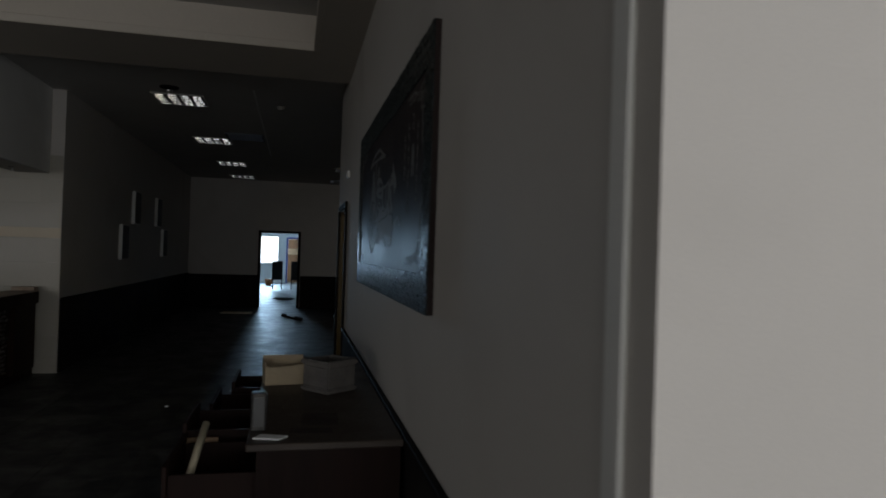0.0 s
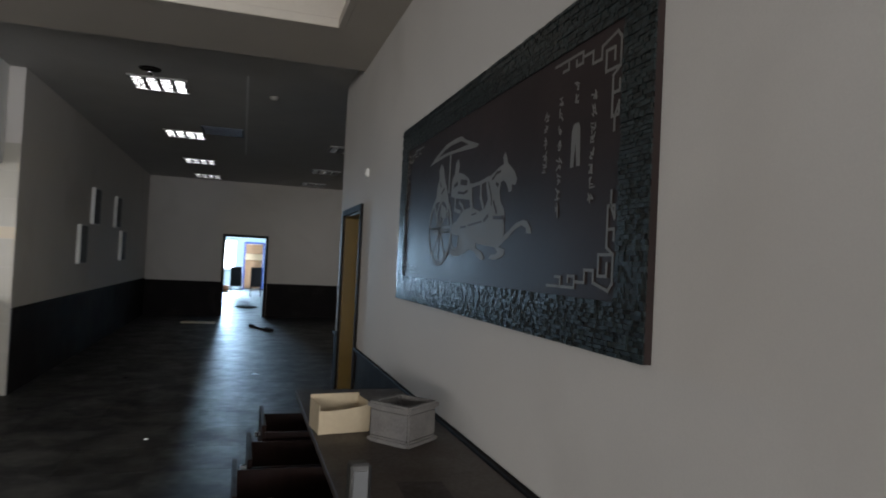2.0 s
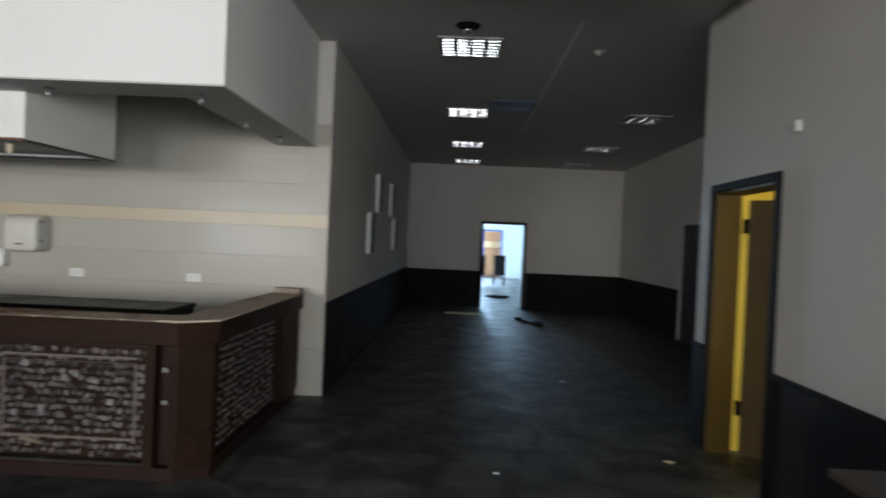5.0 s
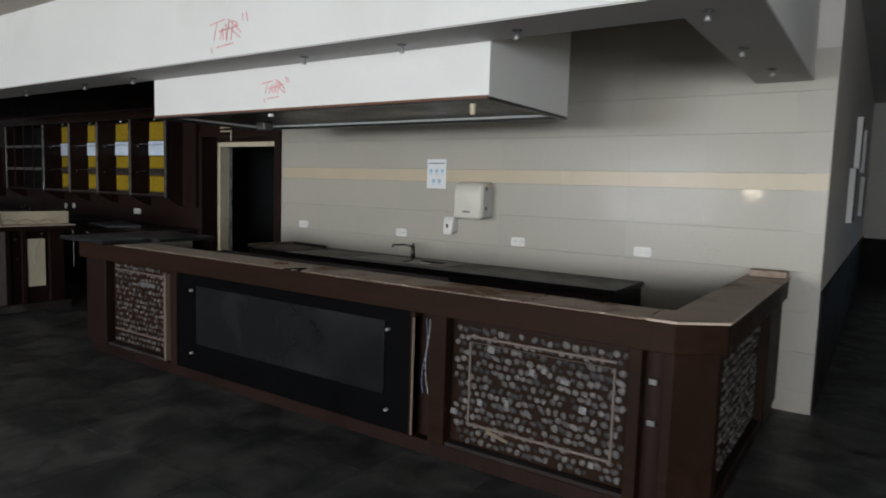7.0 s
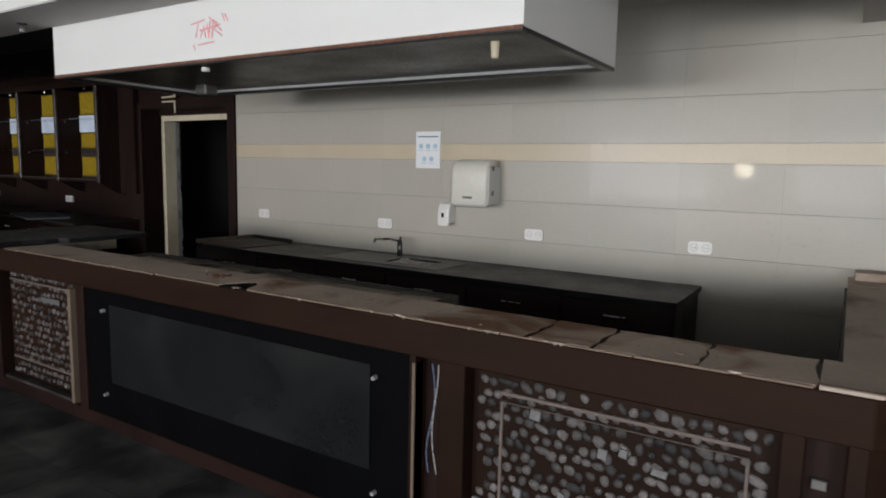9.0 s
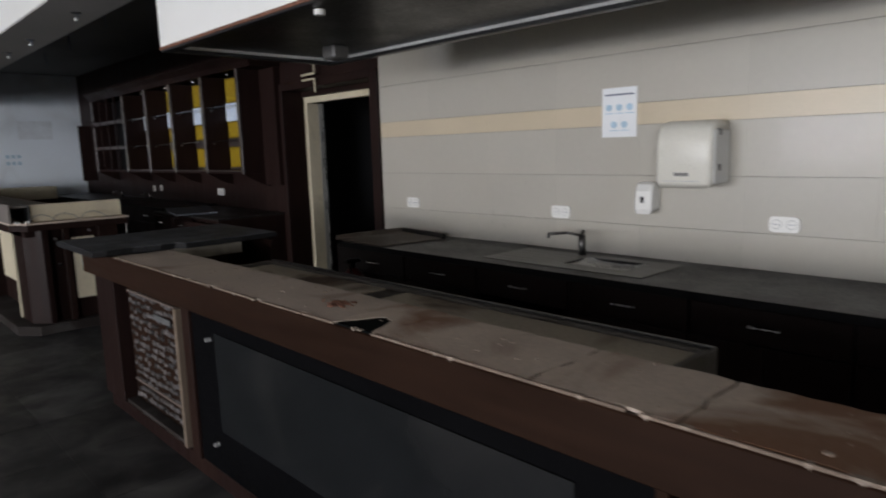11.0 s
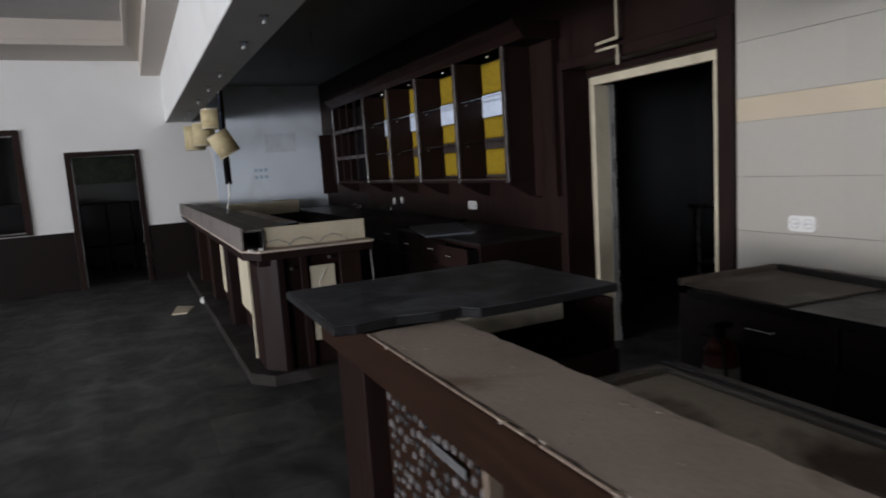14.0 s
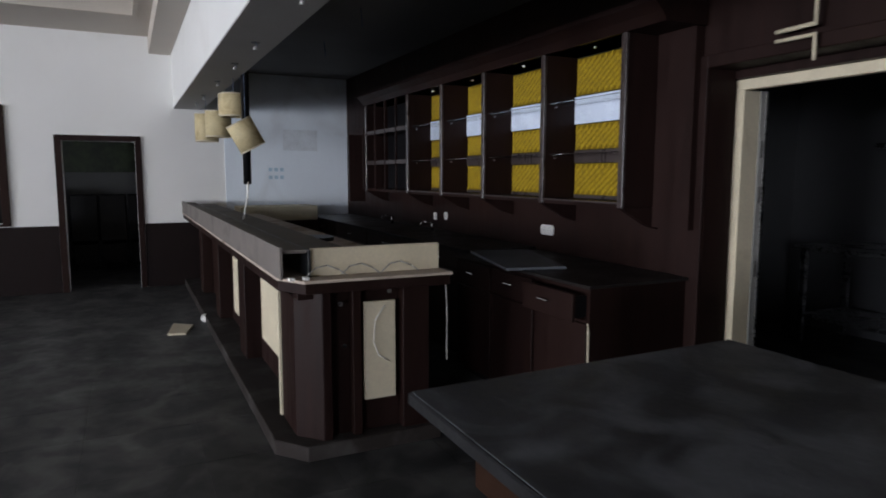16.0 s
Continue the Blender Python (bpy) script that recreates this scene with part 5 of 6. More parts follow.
def black_chair(x0, x1, y):
    c = thing("high_back_chair", ((x0 + x1) / 2, y, 0), "black high-backed dining chair with thin legs", "chair", "black chairs")
    part("backrest", cube(x0, y, 0.38, x1, y + 0.05, 1.12, 0.015), BLACK, c)
    part("seat", cube(x0, y + 0.05, 0.40, x1, y + 0.46, 0.48, 0.015), BLACK, c)
    for x in (x0 + 0.01, x1 - 0.04):
        for yy in (y + 0.01, y + 0.42):
            part("leg", cube(x, yy, 0, x + 0.03, yy + 0.03, 0.40), BLACK, c)
    return c


black_chair(-0.33, 0.08, 26.7)
black_chair(0.40, 0.82, 26.75)
pot = thing("clay_pot", (-0.55, 29.4, 0), "small round orange clay pot on the floor", "pot")
part("bowl", rod((-0.55, 29.4, 0), (-0.55, 29.4, 0.26), 0.12, 0.17, n=18), mat("terracotta", (0.45, 0.17, 0.07), 0.7, var=0.15), pot, smooth=True)
part("rim", rod((-0.55, 29.4, 0.26), (-0.55, 29.4, 0.29), 0.185, n=18), bpy.data.materials["terracotta"], pot)
RAG = mat("black_rag", (0.012, 0.012, 0.014), 0.9, var=0.3, scale=30, bump=0.3)


def crumpled(name, cx, cy, sx, sy, h, material, label, category, seed):
    r = random.Random(seed)
    bm = bmesh.new()
    bmesh.ops.create_icosphere(bm, subdivisions=3, radius=1.0)
    for v in bm.verts:
        n = noise.noise(v.co * 2.3 + Vector((seed, 0, 0)))
        v.co *= 1 + 0.45 * n
        v.co = Vector((cx + v.co.x * sx, cy + v.co.y * sy, max(0.001, h * (0.5 + 0.5 * v.co.z))))
    return solo(name, bm, material, (cx, cy, 0), label, category, smooth=True)


crumpled("rag", 0.24, 21.3, 0.30, 0.28, 0.07, RAG, "dark rag lying on the sunlit floor", "rag", 3)
cb2 = thing("hose", (0.55, 15.4, 0), "short black hose piece lying on the hall floor", "hose")
part("tube", tube([(0.36, 15.9, 0.03), (0.42, 15.75, 0.02), (0.50, 15.5, 0.02), (0.62, 15.25, 0.02), (0.70, 15.1, 0.03)], 0.022, 10), RAG, cb2, smooth=True)
part("end_piece", rod((0.62, 15.25, 0.03), (0.74, 15.05, 0.03), 0.05, 0.04, n=10), RAG, cb2)
part("end_piece", rod((0.32, 15.98, 0.03), (0.38, 15.84, 0.03), 0.04, n=10), RAG, cb2)
solo("floor_board", prism([(-1.15, 16.5), (-0.45, 16.45), (-0.42, 16.75), (-1.1, 16.8)], 0.001, 0.03, 0.003), CREAM, (-0.8, 16.6, 0.001), "pale board lying on the hall floor", "board")
for k, (x, y, s) in enumerate(((0.32, 10.04, 0.035), (-1.85, 8.2, 0.03), (0.68, 7.42, 0.04), (-0.6, 7.0, 0.02), (-1.2, 9.8, 0.025))):
    crumpled("litter_scrap", x, y, s, s * 0.6, 0.015, (PAPER, RAG, CREAM)[k % 3], "small scrap of litter on the floor", "litter", 20 + k)

# ---- hall ceiling fixtures ----
MIRROR = mat("polished_aluminium", (0.85, 0.85, 0.86), 0.16, 1.0, var=0.03, scale=8, bump=0.0, rough_var=0.05)


def louvre_light(cx, cy):
    w, d = 0.60, 0.60
    f = thing("louvre_ceiling_light", (cx, cy, HALL_Z), "unlit square ceiling light with polished louvres", "ceiling light", "louvre lights")
    x0, y0 = cx - w / 2, cy - d / 2
    part("tray", cube(x0, y0, HALL_Z - 0.004, x0 + w, y0 + d, HALL_Z - 0.001), BLACK, f)
    for a in ((x0, y0, x0 + w, y0 + 0.015), (x0, y0 + d - 0.015, x0 + w, y0 + d), (x0, y0 + 0.015, x0 + 0.015, y0 + d - 0.015), (x0 + w - 0.015, y0 + 0.015, x0 + w, y0 + d - 0.015)):
        part("frame", cube(a[0], a[1], HALL_Z - 0.018, a[2], a[3], HALL_Z - 0.004), CEIL, f)
    cell = (w - 0.03) / 4
    for i in range(4):
        c0, c1 = x0 + 0.015 + i * cell + 0.026, x0 + 0.015 + (i + 1) * cell - 0.02
        for j in range(6):
            bm = bmesh.new()
            y = y0 + 0.05 + j * 0.092
            # a curved blade that bellies towards the open side
            prev = None
            for k in range(5):
                u = k / 4
                zz = HALL_Z - 0.028 + 0.013 * u
                yy = y + 0.00115 * (1 - u) + 0.00085 * (1 - u) ** 2
                cur = (bm.verts.new((c0, yy, zz)), bm.verts.new((c1, yy, zz)))
                if prev:
                    bm.faces.new((prev[0], prev[1], cur[1], cur[0]))
                prev = cur
            part("louvre_blade", bm, MIRROR, f, smooth=True)
        if i:
            part("divider", cube(c0 - 0.034, y0 + 0.015, HALL_Z - 0.03, c0 - 0.026, y0 + d - 0.015, HALL_Z - 0.004), MIRROR, f)
    return f


lamp0 = louvre_light(-0.89, 8.88)
for cx, cy in ((-0.87, 11.97), (-0.84, 14.98), (-0.81, 17.5), (1.65, 12.0), (1.65, 14.97), (1.65, 17.5)):
    copy_thing(lamp0, Matrix.Translation((cx, cy, HALL_Z)))
dl = thing("downlight", (-0.92, 8.29, HALL_Z), "round recessed downlight with a bare bulb", "downlight")
part("ring", rod((-0.92, 8.29, HALL_Z), (-0.92, 8.29, HALL_Z - 0.012), 0.11, 0.10, n=24), DARKFRAME, dl)
part("bulb", rod((-0.92, 8.29, HALL_Z - 0.012), (-0.92, 8.29, HALL_Z - 0.06), 0.03, 0.04, n=16), CHROME, dl, smooth=True)
sd = thing("smoke_detector", (0.33, 8.89, HALL_Z), "small round white smoke detector on the ceiling", "detector")
part("base", rod((0.33, 8.89, HALL_Z), (0.33, 8.89, HALL_Z - 0.015), 0.055, n=20), GREYCABLE, sd)
part("dome", rod((0.33, 8.89, HALL_Z - 0.015), (0.33, 8.89, HALL_Z - 0.045), 0.045, 0.03, n=20), GREYCABLE, sd, smooth=True)
ac = thing("ceiling_vent", (-0.3, 11.4, HALL_Z), "square ceiling air vent with slats", "vent")
part("backing", cube(-0.6, 11.1, HALL_Z - 0.004, 0.0, 11.7, HALL_Z - 0.001), BLACK, ac)
BLG = mat("blue_grey_metal", (0.06, 0.075, 0.11), 0.4, 0.3, var=0.1)
for a in ((-0.6, 11.1, 0.0, 11.13), (-0.6, 11.67, 0.0, 11.7), (-0.6, 11.13, -0.57, 11.67), (-0.03, 11.13, 0.0, 11.67)):
    part("frame", cube(a[0], a[1], HALL_Z - 0.02, a[2], a[3], HALL_Z - 0.004), BLG, ac)
for i in range(7):
    part("slat", cube(-0.57, 11.18 + 0.07 * i, HALL_Z - 0.018, -0.03, 11.19 + 0.07 * i, HALL_Z - 0.005), BLG, ac)
SEAM = mat("ceiling_seam_tape", (0.78, 0.78, 0.78), 0.8, var=0.1)
setting("ceiling_seam", cube(0.02, 8.1, HALL_Z - 0.003, 0.045, 13.5, HALL_Z), SEAM, "pale seam along the hall ceiling", "trim")

# ---- hall wall pictures ----
for y0, z0 in ((12.2, 1.93), (11.43, 1.33), (14.02, 1.95), (14.68, 1.35)):
    p = thing("wall_picture", (XL, y0 + 0.2, z0), "small dark canvas with pale edges on the hall wall", "picture", "hall pictures")
    part("canvas", cube(XL + 0.001, y0, z0, XL + 0.055, y0 + 0.42, z0 + 0.56, 0.002), WHITE, p, "pale canvas edge")
    part("picture_face", cube(XL + 0.0555, y0 + 0.01, z0 + 0.01, XL + 0.058, y0 + 0.41, z0 + 0.55), mat("dim_canvas_print", (0.12, 0.12, 0.13), 0.7, var=0.5, scale=8, bump=0.05), p, "dim dark print")

# ---- desk along the east wall ----
dk = thing("desk", (0.74, 3.9, 0), "long dark desk with several drawers pulled open", "desk")
DESKTOP = mat("worn_desk_top", (0.056, 0.042, 0.033), 0.5, var=0.2, scale=4, bump=0.05, stain=(0.028, 0.018, 0.014), stain_scale=1.6, stain_at=(0.5, 0.62))
part("top", cube(0.41, 2.88, 0.775, 1.028, 4.98, 0.805, 0.004), DESKTOP, dk)
part("side_panel", cube(0.45, 2.90, 0, 1.02, 2.93, 0.775), WOOD, dk)
part("side_panel", cube(0.45, 4.92, 0, 1.02, 4.95, 0.775), WOOD, dk)
part("back_panel", cube(1.0, 2.93, 0.1, 1.02, 4.92, 0.775), WOOD, dk)
part("lower_front", cube(0.455, 2.93, 0.08, 0.475, 4.92, 0.54), WOOD, dk)
part("rail", cube(0.455, 2.93, 0.74, 0.475, 4.92, 0.775), WOOD, dk)
# black board added for the shade inside the desk
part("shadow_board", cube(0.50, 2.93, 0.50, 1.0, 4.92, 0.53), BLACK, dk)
for y0, y1, ext, drop in ((4.46, 4.90, 0.24, 0.025), (3.98, 4.42, 0.31, 0.045), (3.50, 3.94, 0.37, 0.025), (2.96, 3.44, 0.36, 0.055)):
    xf = 0.455 - ext
    d = part("drawer", cube(xf, y0, 0.56 - drop, xf + 0.02, y1, 0.76 - drop, 0.003), WOOD, dk, "dark drawer pulled open")
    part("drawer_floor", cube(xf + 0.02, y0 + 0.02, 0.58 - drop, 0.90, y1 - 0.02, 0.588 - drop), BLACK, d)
    for yy in (y0 + 0.02, y1 - 0.032):
        part("drawer_side", cube(xf + 0.02, yy, 0.588 - drop, 0.90, yy + 0.012, 0.72 - drop, 0.001), WOOD, d)
    part("knob", rod((xf, (y0 + y1) / 2, 0.66 - drop), (xf - 0.025, (y0 + y1) / 2, 0.66 - drop), 0.012, 0.015, n=12), STEEL, d)
board_in_drawer = solo("drawer_board", cube(0.09, 3.46, 0.565, 0.25, 3.475, 0.70, 0.003), OAK, (0.17, 3.46, 0.565), "brown board standing in the drawer", "board")
stick = solo("wooden_stick", tube([(0.17, 3.0, 0.60), (0.21, 3.33, 0.80)], 0.016, 10), CREAM, (0.2, 3.15, 0.60), "pale wooden stick leaning in the drawer", "stick", smooth=True)
# planter
STONE = mat("grey_carved_stone", (0.155, 0.145, 0.138), 0.9, var=0.25, scale=12, bump=0.5, grain=90)
pl = thing("stone_planter", (0.78, 3.88, 0.831), "square grey carved stone planter on the desk", "planter")


def ring_box(r0, r1, z0, z1, cx, cy, rot, inner=None):
    bm = bmesh.new()
    outs = []
    for r, z in ((r0, z0), (r1, z1)):
        outs.append([bm.verts.new((cx + r * math.cos(rot + math.pi / 4 + math.pi / 2 * i) * 1.414, cy + r * math.sin(rot + math.pi / 4 + math.pi / 2 * i) * 1.414, z)) for i in range(4)])
    ins = []
    for z in (z0, z1):
        ins.append([bm.verts.new((cx + inner * math.cos(rot + math.pi / 4 + math.pi / 2 * i) * 1.414, cy + inner * math.sin(rot + math.pi / 4 + math.pi / 2 * i) * 1.414, z)) for i in range(4)])
    for i in range(4):
        j = (i + 1) % 4
        bm.faces.new((outs[0][i], outs[0][j], outs[1][j], outs[1][i]))
        bm.faces.new((ins[0][j], ins[0][i], ins[1][i], ins[1][j]))
        bm.faces.new((outs[1][i], outs[1][j], ins[1][j], ins[1][i]))
        bm.faces.new((outs[0][j], outs[0][i], ins[0][i], ins[0][j]))
    bmesh.ops.recalc_face_normals(bm, faces=bm.faces)
    bmesh.ops.bevel(bm, geom=list(bm.edges), offset=0.008, segments=2, affect="EDGES")
    return bm


RT = radians(40)
part("foot", ring_box(0.112, 0.110, 0.831, 0.858, 0.775, 3.87, RT, 0.07), STONE, pl)
part("body", ring_box(0.102, 0.101, 0.855, 0.972, 0.775, 3.87, RT, 0.075), STONE, pl)
part("rim", ring_box(0.112, 0.114, 0.970, 1.0, 0.775, 3.87, RT, 0.078), STONE, pl)
part("soil", prism([(0.775 + 0.105 * math.cos(RT + math.pi / 4 + math.pi / 2 * i), 3.87 + 0.105 * math.sin(RT + math.pi / 4 + math.pi / 2 * i)) for i in range(4)], 0.90, 0.94), RAG, pl)
CARD = mat("pale_cardboard", (0.44, 0.36, 0.25), 0.85, var=0.08, scale=8, bump=0.05)
PRINT = mat("dark_print_on_desk", (0.022, 0.014, 0.011), 0.55, var=0.2, scale=8, bump=0.03)
for pts in ([(0.62, 3.14), (0.78, 3.14), (0.79, 3.34), (0.63, 3.36)], [(0.57, 3.02), (0.75, 3.01), (0.75, 3.09), (0.58, 3.10)]):
    part("dark_print", prism(pts, 0.8051, 0.8056), PRINT, dk, "dark unfaded print on the top")
cbx = thing("cardboard_box", (0.53, 4.08, 0.831), "open pale cardboard tray box on the desk", "box")
BX = Matrix.Translation((0.535, 4.09, 0.831)) @ Matrix.Rotation(radians(8), 4, "Z")
for nm, a in (("back", (-0.115, 0.081, 0, 0.115, 0.085, 0.142)), ("side", (-0.115, -0.081, 0, -0.111, 0.081, 0.125)), ("side", (0.111, -0.081, 0, 0.115, 0.081, 0.13)), ("bottom", (-0.111, -0.081, 0, 0.111, 0.081, 0.004))):
    bm = cube(*a)
    bmesh.ops.transform(bm, matrix=BX, verts=bm.verts)
    part(nm, bm, CARD, cbx)
bm = prism([(-0.117, 0.0), (0.115, 0.006), (0.117, 0.125), (0.06, 0.112), (0.0, 0.104), (-0.06, 0.100), (-0.117, 0.101)], -0.0855, -0.0815, axis="y")
bmesh.ops.transform(bm, matrix=BX, verts=bm.verts)
part("front", bm, CARD, cbx, "front flap with a sagging upper edge")
ph = thing("cordless_phone", (0.46, 3.07, 0.831), "silver upright box-shaped device on the desk", "device")
bm = cube(-0.03, -0.02, 0, 0.03, 0.03, 0.16, 0.006)
M = Matrix.Translation((0.445, 3.08, 0.831)) @ Matrix.Rotation(radians(6), 4, "Z")
bmesh.ops.transform(bm, matrix=M, verts=bm.verts)
part("case", bm, mat("worn_silver_case", (0.075, 0.073, 0.07), 0.4, 0.4, var=0.3, scale=20, bump=0.02), ph)
bm = cube(-0.021, -0.024, 0.02, 0.021, -0.0205, 0.14)
bmesh.ops.transform(bm, matrix=M, verts=bm.verts)
part("front", bm, mat("dim_grey_plastic", (0.09, 0.092, 0.095), 0.4, var=0.05), ph, "pale grey front")
bm = cube(0.0305, -0.015, 0.02, 0.034, 0.022, 0.15)
bmesh.ops.transform(bm, matrix=M, verts=bm.verts)
part("side", bm, BLACK, ph)
folded = solo("folded_paper", prism([(0.43, 2.945), (0.535, 2.915), (0.57, 2.965), (0.46, 3.0)], 0.831, 0.838, 0.002), PAPER, (0.5, 2.96, 0.831), "folded white paper lying on the desk", "paper")

for ob in (board_in_drawer, stick, folded, pl, cbx, ph):
    ob.location.z -= 0.025

# ---- mural ----
MX = XR - 0.03
mu = thing("mural", (XR, 3.9, 1.345), "dark mural of a horse chariot with slate mosaic border", "mural")
MBOARD = mat("dark_brown_mural_board", (0.032, 0.023, 0.022), 0.46, var=0.15, scale=3, bump=0.03, stain=(0.040, 0.028, 0.027), stain_scale=2, rough_var=0.06, spec=0.1)
MGREY = mat("grey_mural_paint", (0.16, 0.155, 0.145), 0.6, var=0.12, scale=12, bump=0.05)
part("board", cube(MX + 0.008, 2.540, 1.342, XR - 0.001, 5.230, 2.408), MBOARD, mu, "dark brown glossy board")
FACE = MX + 0.0078


def flat(points, name="motif", d=0.0, material=None):
    """A flat painted shape on the mural; points are (y, z)."""
    return part(name, prism(points, FACE - 0.0003 - d * 0.3, FACE, axis="x"), material or MGREY, mu, "flat grey painted motif")


def stroke(points, w, name="motif_line"):
    bm = bmesh.new()
    for k, ((ay, az), (by, bz)) in enumerate(zip(points, points[1:])):
        lift = 0.0007 + 0.0001 * (k % 3)
        d = Vector((by - ay, bz - az))
        n = Vector((-d.y, d.x)).normalized() * w / 2
        e = d.normalized() * w / 2
        q = [(ay - e.x + n.x, az - e.y + n.y), (by + e.x + n.x, bz + e.y + n.y), (by + e.x - n.x, bz + e.y - n.y), (ay - e.x - n.x, az - e.y - n.y)]
        lo = [bm.verts.new((FACE - lift, *p)) for p in q]
        hi = [bm.verts.new((FACE, *p)) for p in q]
        bm.faces.new(lo), bm.faces.new(hi[::-1])
        for i in range(4):
            bm.faces.new((lo[i], hi[i], hi[(i + 1) % 4], lo[(i + 1) % 4]))
    bmesh.ops.recalc_face_normals(bm, faces=bm.faces)
    return part(name, bm, MGREY, mu, "grey painted line")


# the horse: body, neck and head, legs
flat([(4.137, 1.76), (4.065, 1.777), (3.977, 1.82), (3.861, 1.828), (3.756, 1.80), (3.70, 1.81), (3.665, 1.845), (3.69, 1.90), (3.693, 1.93), (3.62, 1.946), (3.56, 1.963), (3.508, 1.972), (3.518, 1.998), (3.497, 2.017), (3.474, 1.99), (3.468, 1.971), (3.442, 1.957), (3.40, 1.932), (3.37, 1.896), (3.387, 1.876), (3.42, 1.883), (3.417, 1.859), (3.444, 1.854), (3.47, 1.888), (3.503, 1.908), (3.529, 1.902), (3.54, 1.865), (3.526, 1.824), (3.483, 1.79), (3.474, 1.70), (3.534, 1.643), (3.677, 1.653), (3.79, 1.667), (3.882, 1.641), (3.956, 1.616), (4.063, 1.605), (4.152, 1.622), (4.154, 1.64), (4.066, 1.632), (4.03, 1.658), (4.02, 1.706), (4.127, 1.714)], "horse")
flat([(3.478, 1.69), (3.43, 1.706), (3.37, 1.731), (3.306, 1.741), (3.268, 1.735), (3.236, 1.709), (3.229, 1.689), (3.271, 1.692), (3.273, 1.71), (3.314, 1.723), (3.378, 1.708), (3.435, 1.681), (3.48, 1.663), (3.534, 1.643), (3.56, 1.66)], "horse_leg", 0.0006)
flat([(3.545, 1.648), (3.459, 1.634), (3.476, 1.61), (3.55, 1.593), (3.63, 1.60), (3.603, 1.615), (3.551, 1.617), (3.533, 1.628), (3.57, 1.645)], "horse_leg", 0.0009)
flat([(3.79, 1.67), (3.796, 1.645), (3.718, 1.629), (3.681, 1.606), (3.70, 1.591), (3.755, 1.601), (3.804, 1.629), (3.89, 1.642), (3.86, 1.665)], "horse_leg", 0.0012)
for pts, w in (([(4.00, 1.742), (3.93, 1.744)], 0.010), ([(3.90, 1.747), (3.80, 1.752), (3.73, 1.756)], 0.009), ([(3.70, 1.76), (3.66, 1.775)], 0.016), ([(3.59, 1.765), (3.50, 1.76)], 0.014), ([(3.60, 1.83), (3.575, 1.80), (3.565, 1.785)], 0.013), ([(3.86, 1.792), (3.80, 1.795)], 0.008), ([(3.62, 1.925), (3.575, 1.945), (3.54, 1.945)], 0.010), ([(3.575, 1.90), (3.56, 1.895)], 0.014), ([(3.665, 1.915), (3.63, 1.86), (3.62, 1.82)], 0.009), ([(3.495, 1.765), (3.48, 1.745)], 0.010)):
    stroke(pts, w, "motif_gap").data.materials[0] = MBOARD
# chariot: wheel, canopy, riders, shafts
WC, WRY, WRZ = (4.34, 1.742), 0.192, 0.172
stroke([(WC[0] + WRY * math.cos(2 * math.pi * i / 28), WC[1] + WRZ * math.sin(2 * math.pi * i / 28)) for i in range(29)], 0.024, "wheel_rim")
for a in (0.1, 0.95, 1.7, 2.4, 3.25, 4.1, 4.75, 5.4):
    stroke([WC, (WC[0] + WRY * math.cos(a), WC[1] + WRZ * math.sin(a))], 0.014, "wheel_spoke")
stroke([(4.30 + 0.10 * math.cos(math.pi * i / 10), 1.77 + 0.125 * math.sin(math.pi * i / 10)) for i in range(11)], 0.014, "wheel_rim")
flat([(4.30, 1.80), (4.34, 1.84), (4.31, 1.87), (4.25, 1.85), (4.23, 1.80)], "hub_shape", 0.0008)
flat([(4.578, 2.10), (4.472, 2.133), (4.371, 2.156), (4.275, 2.175), (4.125, 2.18), (4.051, 2.176), (3.984, 2.15), (3.905, 2.127), (3.802, 2.10), (3.829, 2.09), (3.927, 2.096), (4.089, 2.107), (4.269, 2.115), (4.434, 2.108)], "canopy")
flat([(4.416, 2.128), (4.305, 2.149), (4.211, 2.156), (4.049, 2.154), (3.945, 2.122), (4.119, 2.124), (4.27, 2.13)], "canopy_gap", 0.0005, MBOARD)
stroke([(4.207, 2.112), (4.207, 1.93)], 0.020, "canopy_pole")
flat([(4.43, 1.89), (4.41, 1.974), (4.381, 2.012), (4.393, 2.054), (4.356, 2.084), (4.314, 2.062), (4.295, 2.015), (4.251, 1.958), (4.205, 1.885)], "rider_shape")
flat([(4.169, 1.90), (4.162, 1.982), (4.124, 2.007), (4.112, 2.056), (4.08, 2.073), (4.054, 2.04), (4.067, 2.005), (3.995, 1.992), (3.914, 1.96), (3.885, 1.921), (3.88, 1.86), (4.00, 1.875), (4.09, 1.885)], "rider_shape", 0.0004)
for pts, w in (([(4.02, 1.955), (3.95, 1.945)], 0.026), ([(4.12, 1.945), (4.08, 1.955)], 0.020), ([(4.06, 1.91), (3.98, 1.90), (3.93, 1.905)], 0.012), ([(4.33, 1.93), (4.29, 1.95)], 0.012), ([(4.36, 1.985), (4.345, 1.965)], 0.012)):
    stroke(pts, w, "motif_gap").data.materials[0] = MBOARD
stroke([(4.157, 1.938), (3.91, 1.923), (3.767, 1.924), (3.66, 1.935)], 0.016, "rein")
stroke([(4.46, 1.752), (4.166, 1.752), (4.05, 1.748)], 0.014, "shaft")
stroke([(4.46, 1.727), (4.17, 1.727), (4.08, 1.73)], 0.010, "shaft")
stroke([(3.885, 1.92), (3.875, 1.86), (3.86, 1.82)], 0.030, "chariot_line")
stroke([(3.755, 1.92), (3.75, 1.86), (3.72, 1.82)], 0.022, "chariot_line")
stroke([(4.10, 1.88), (4.10, 1.83), (4.02, 1.815)], 0.018, "chariot_line")
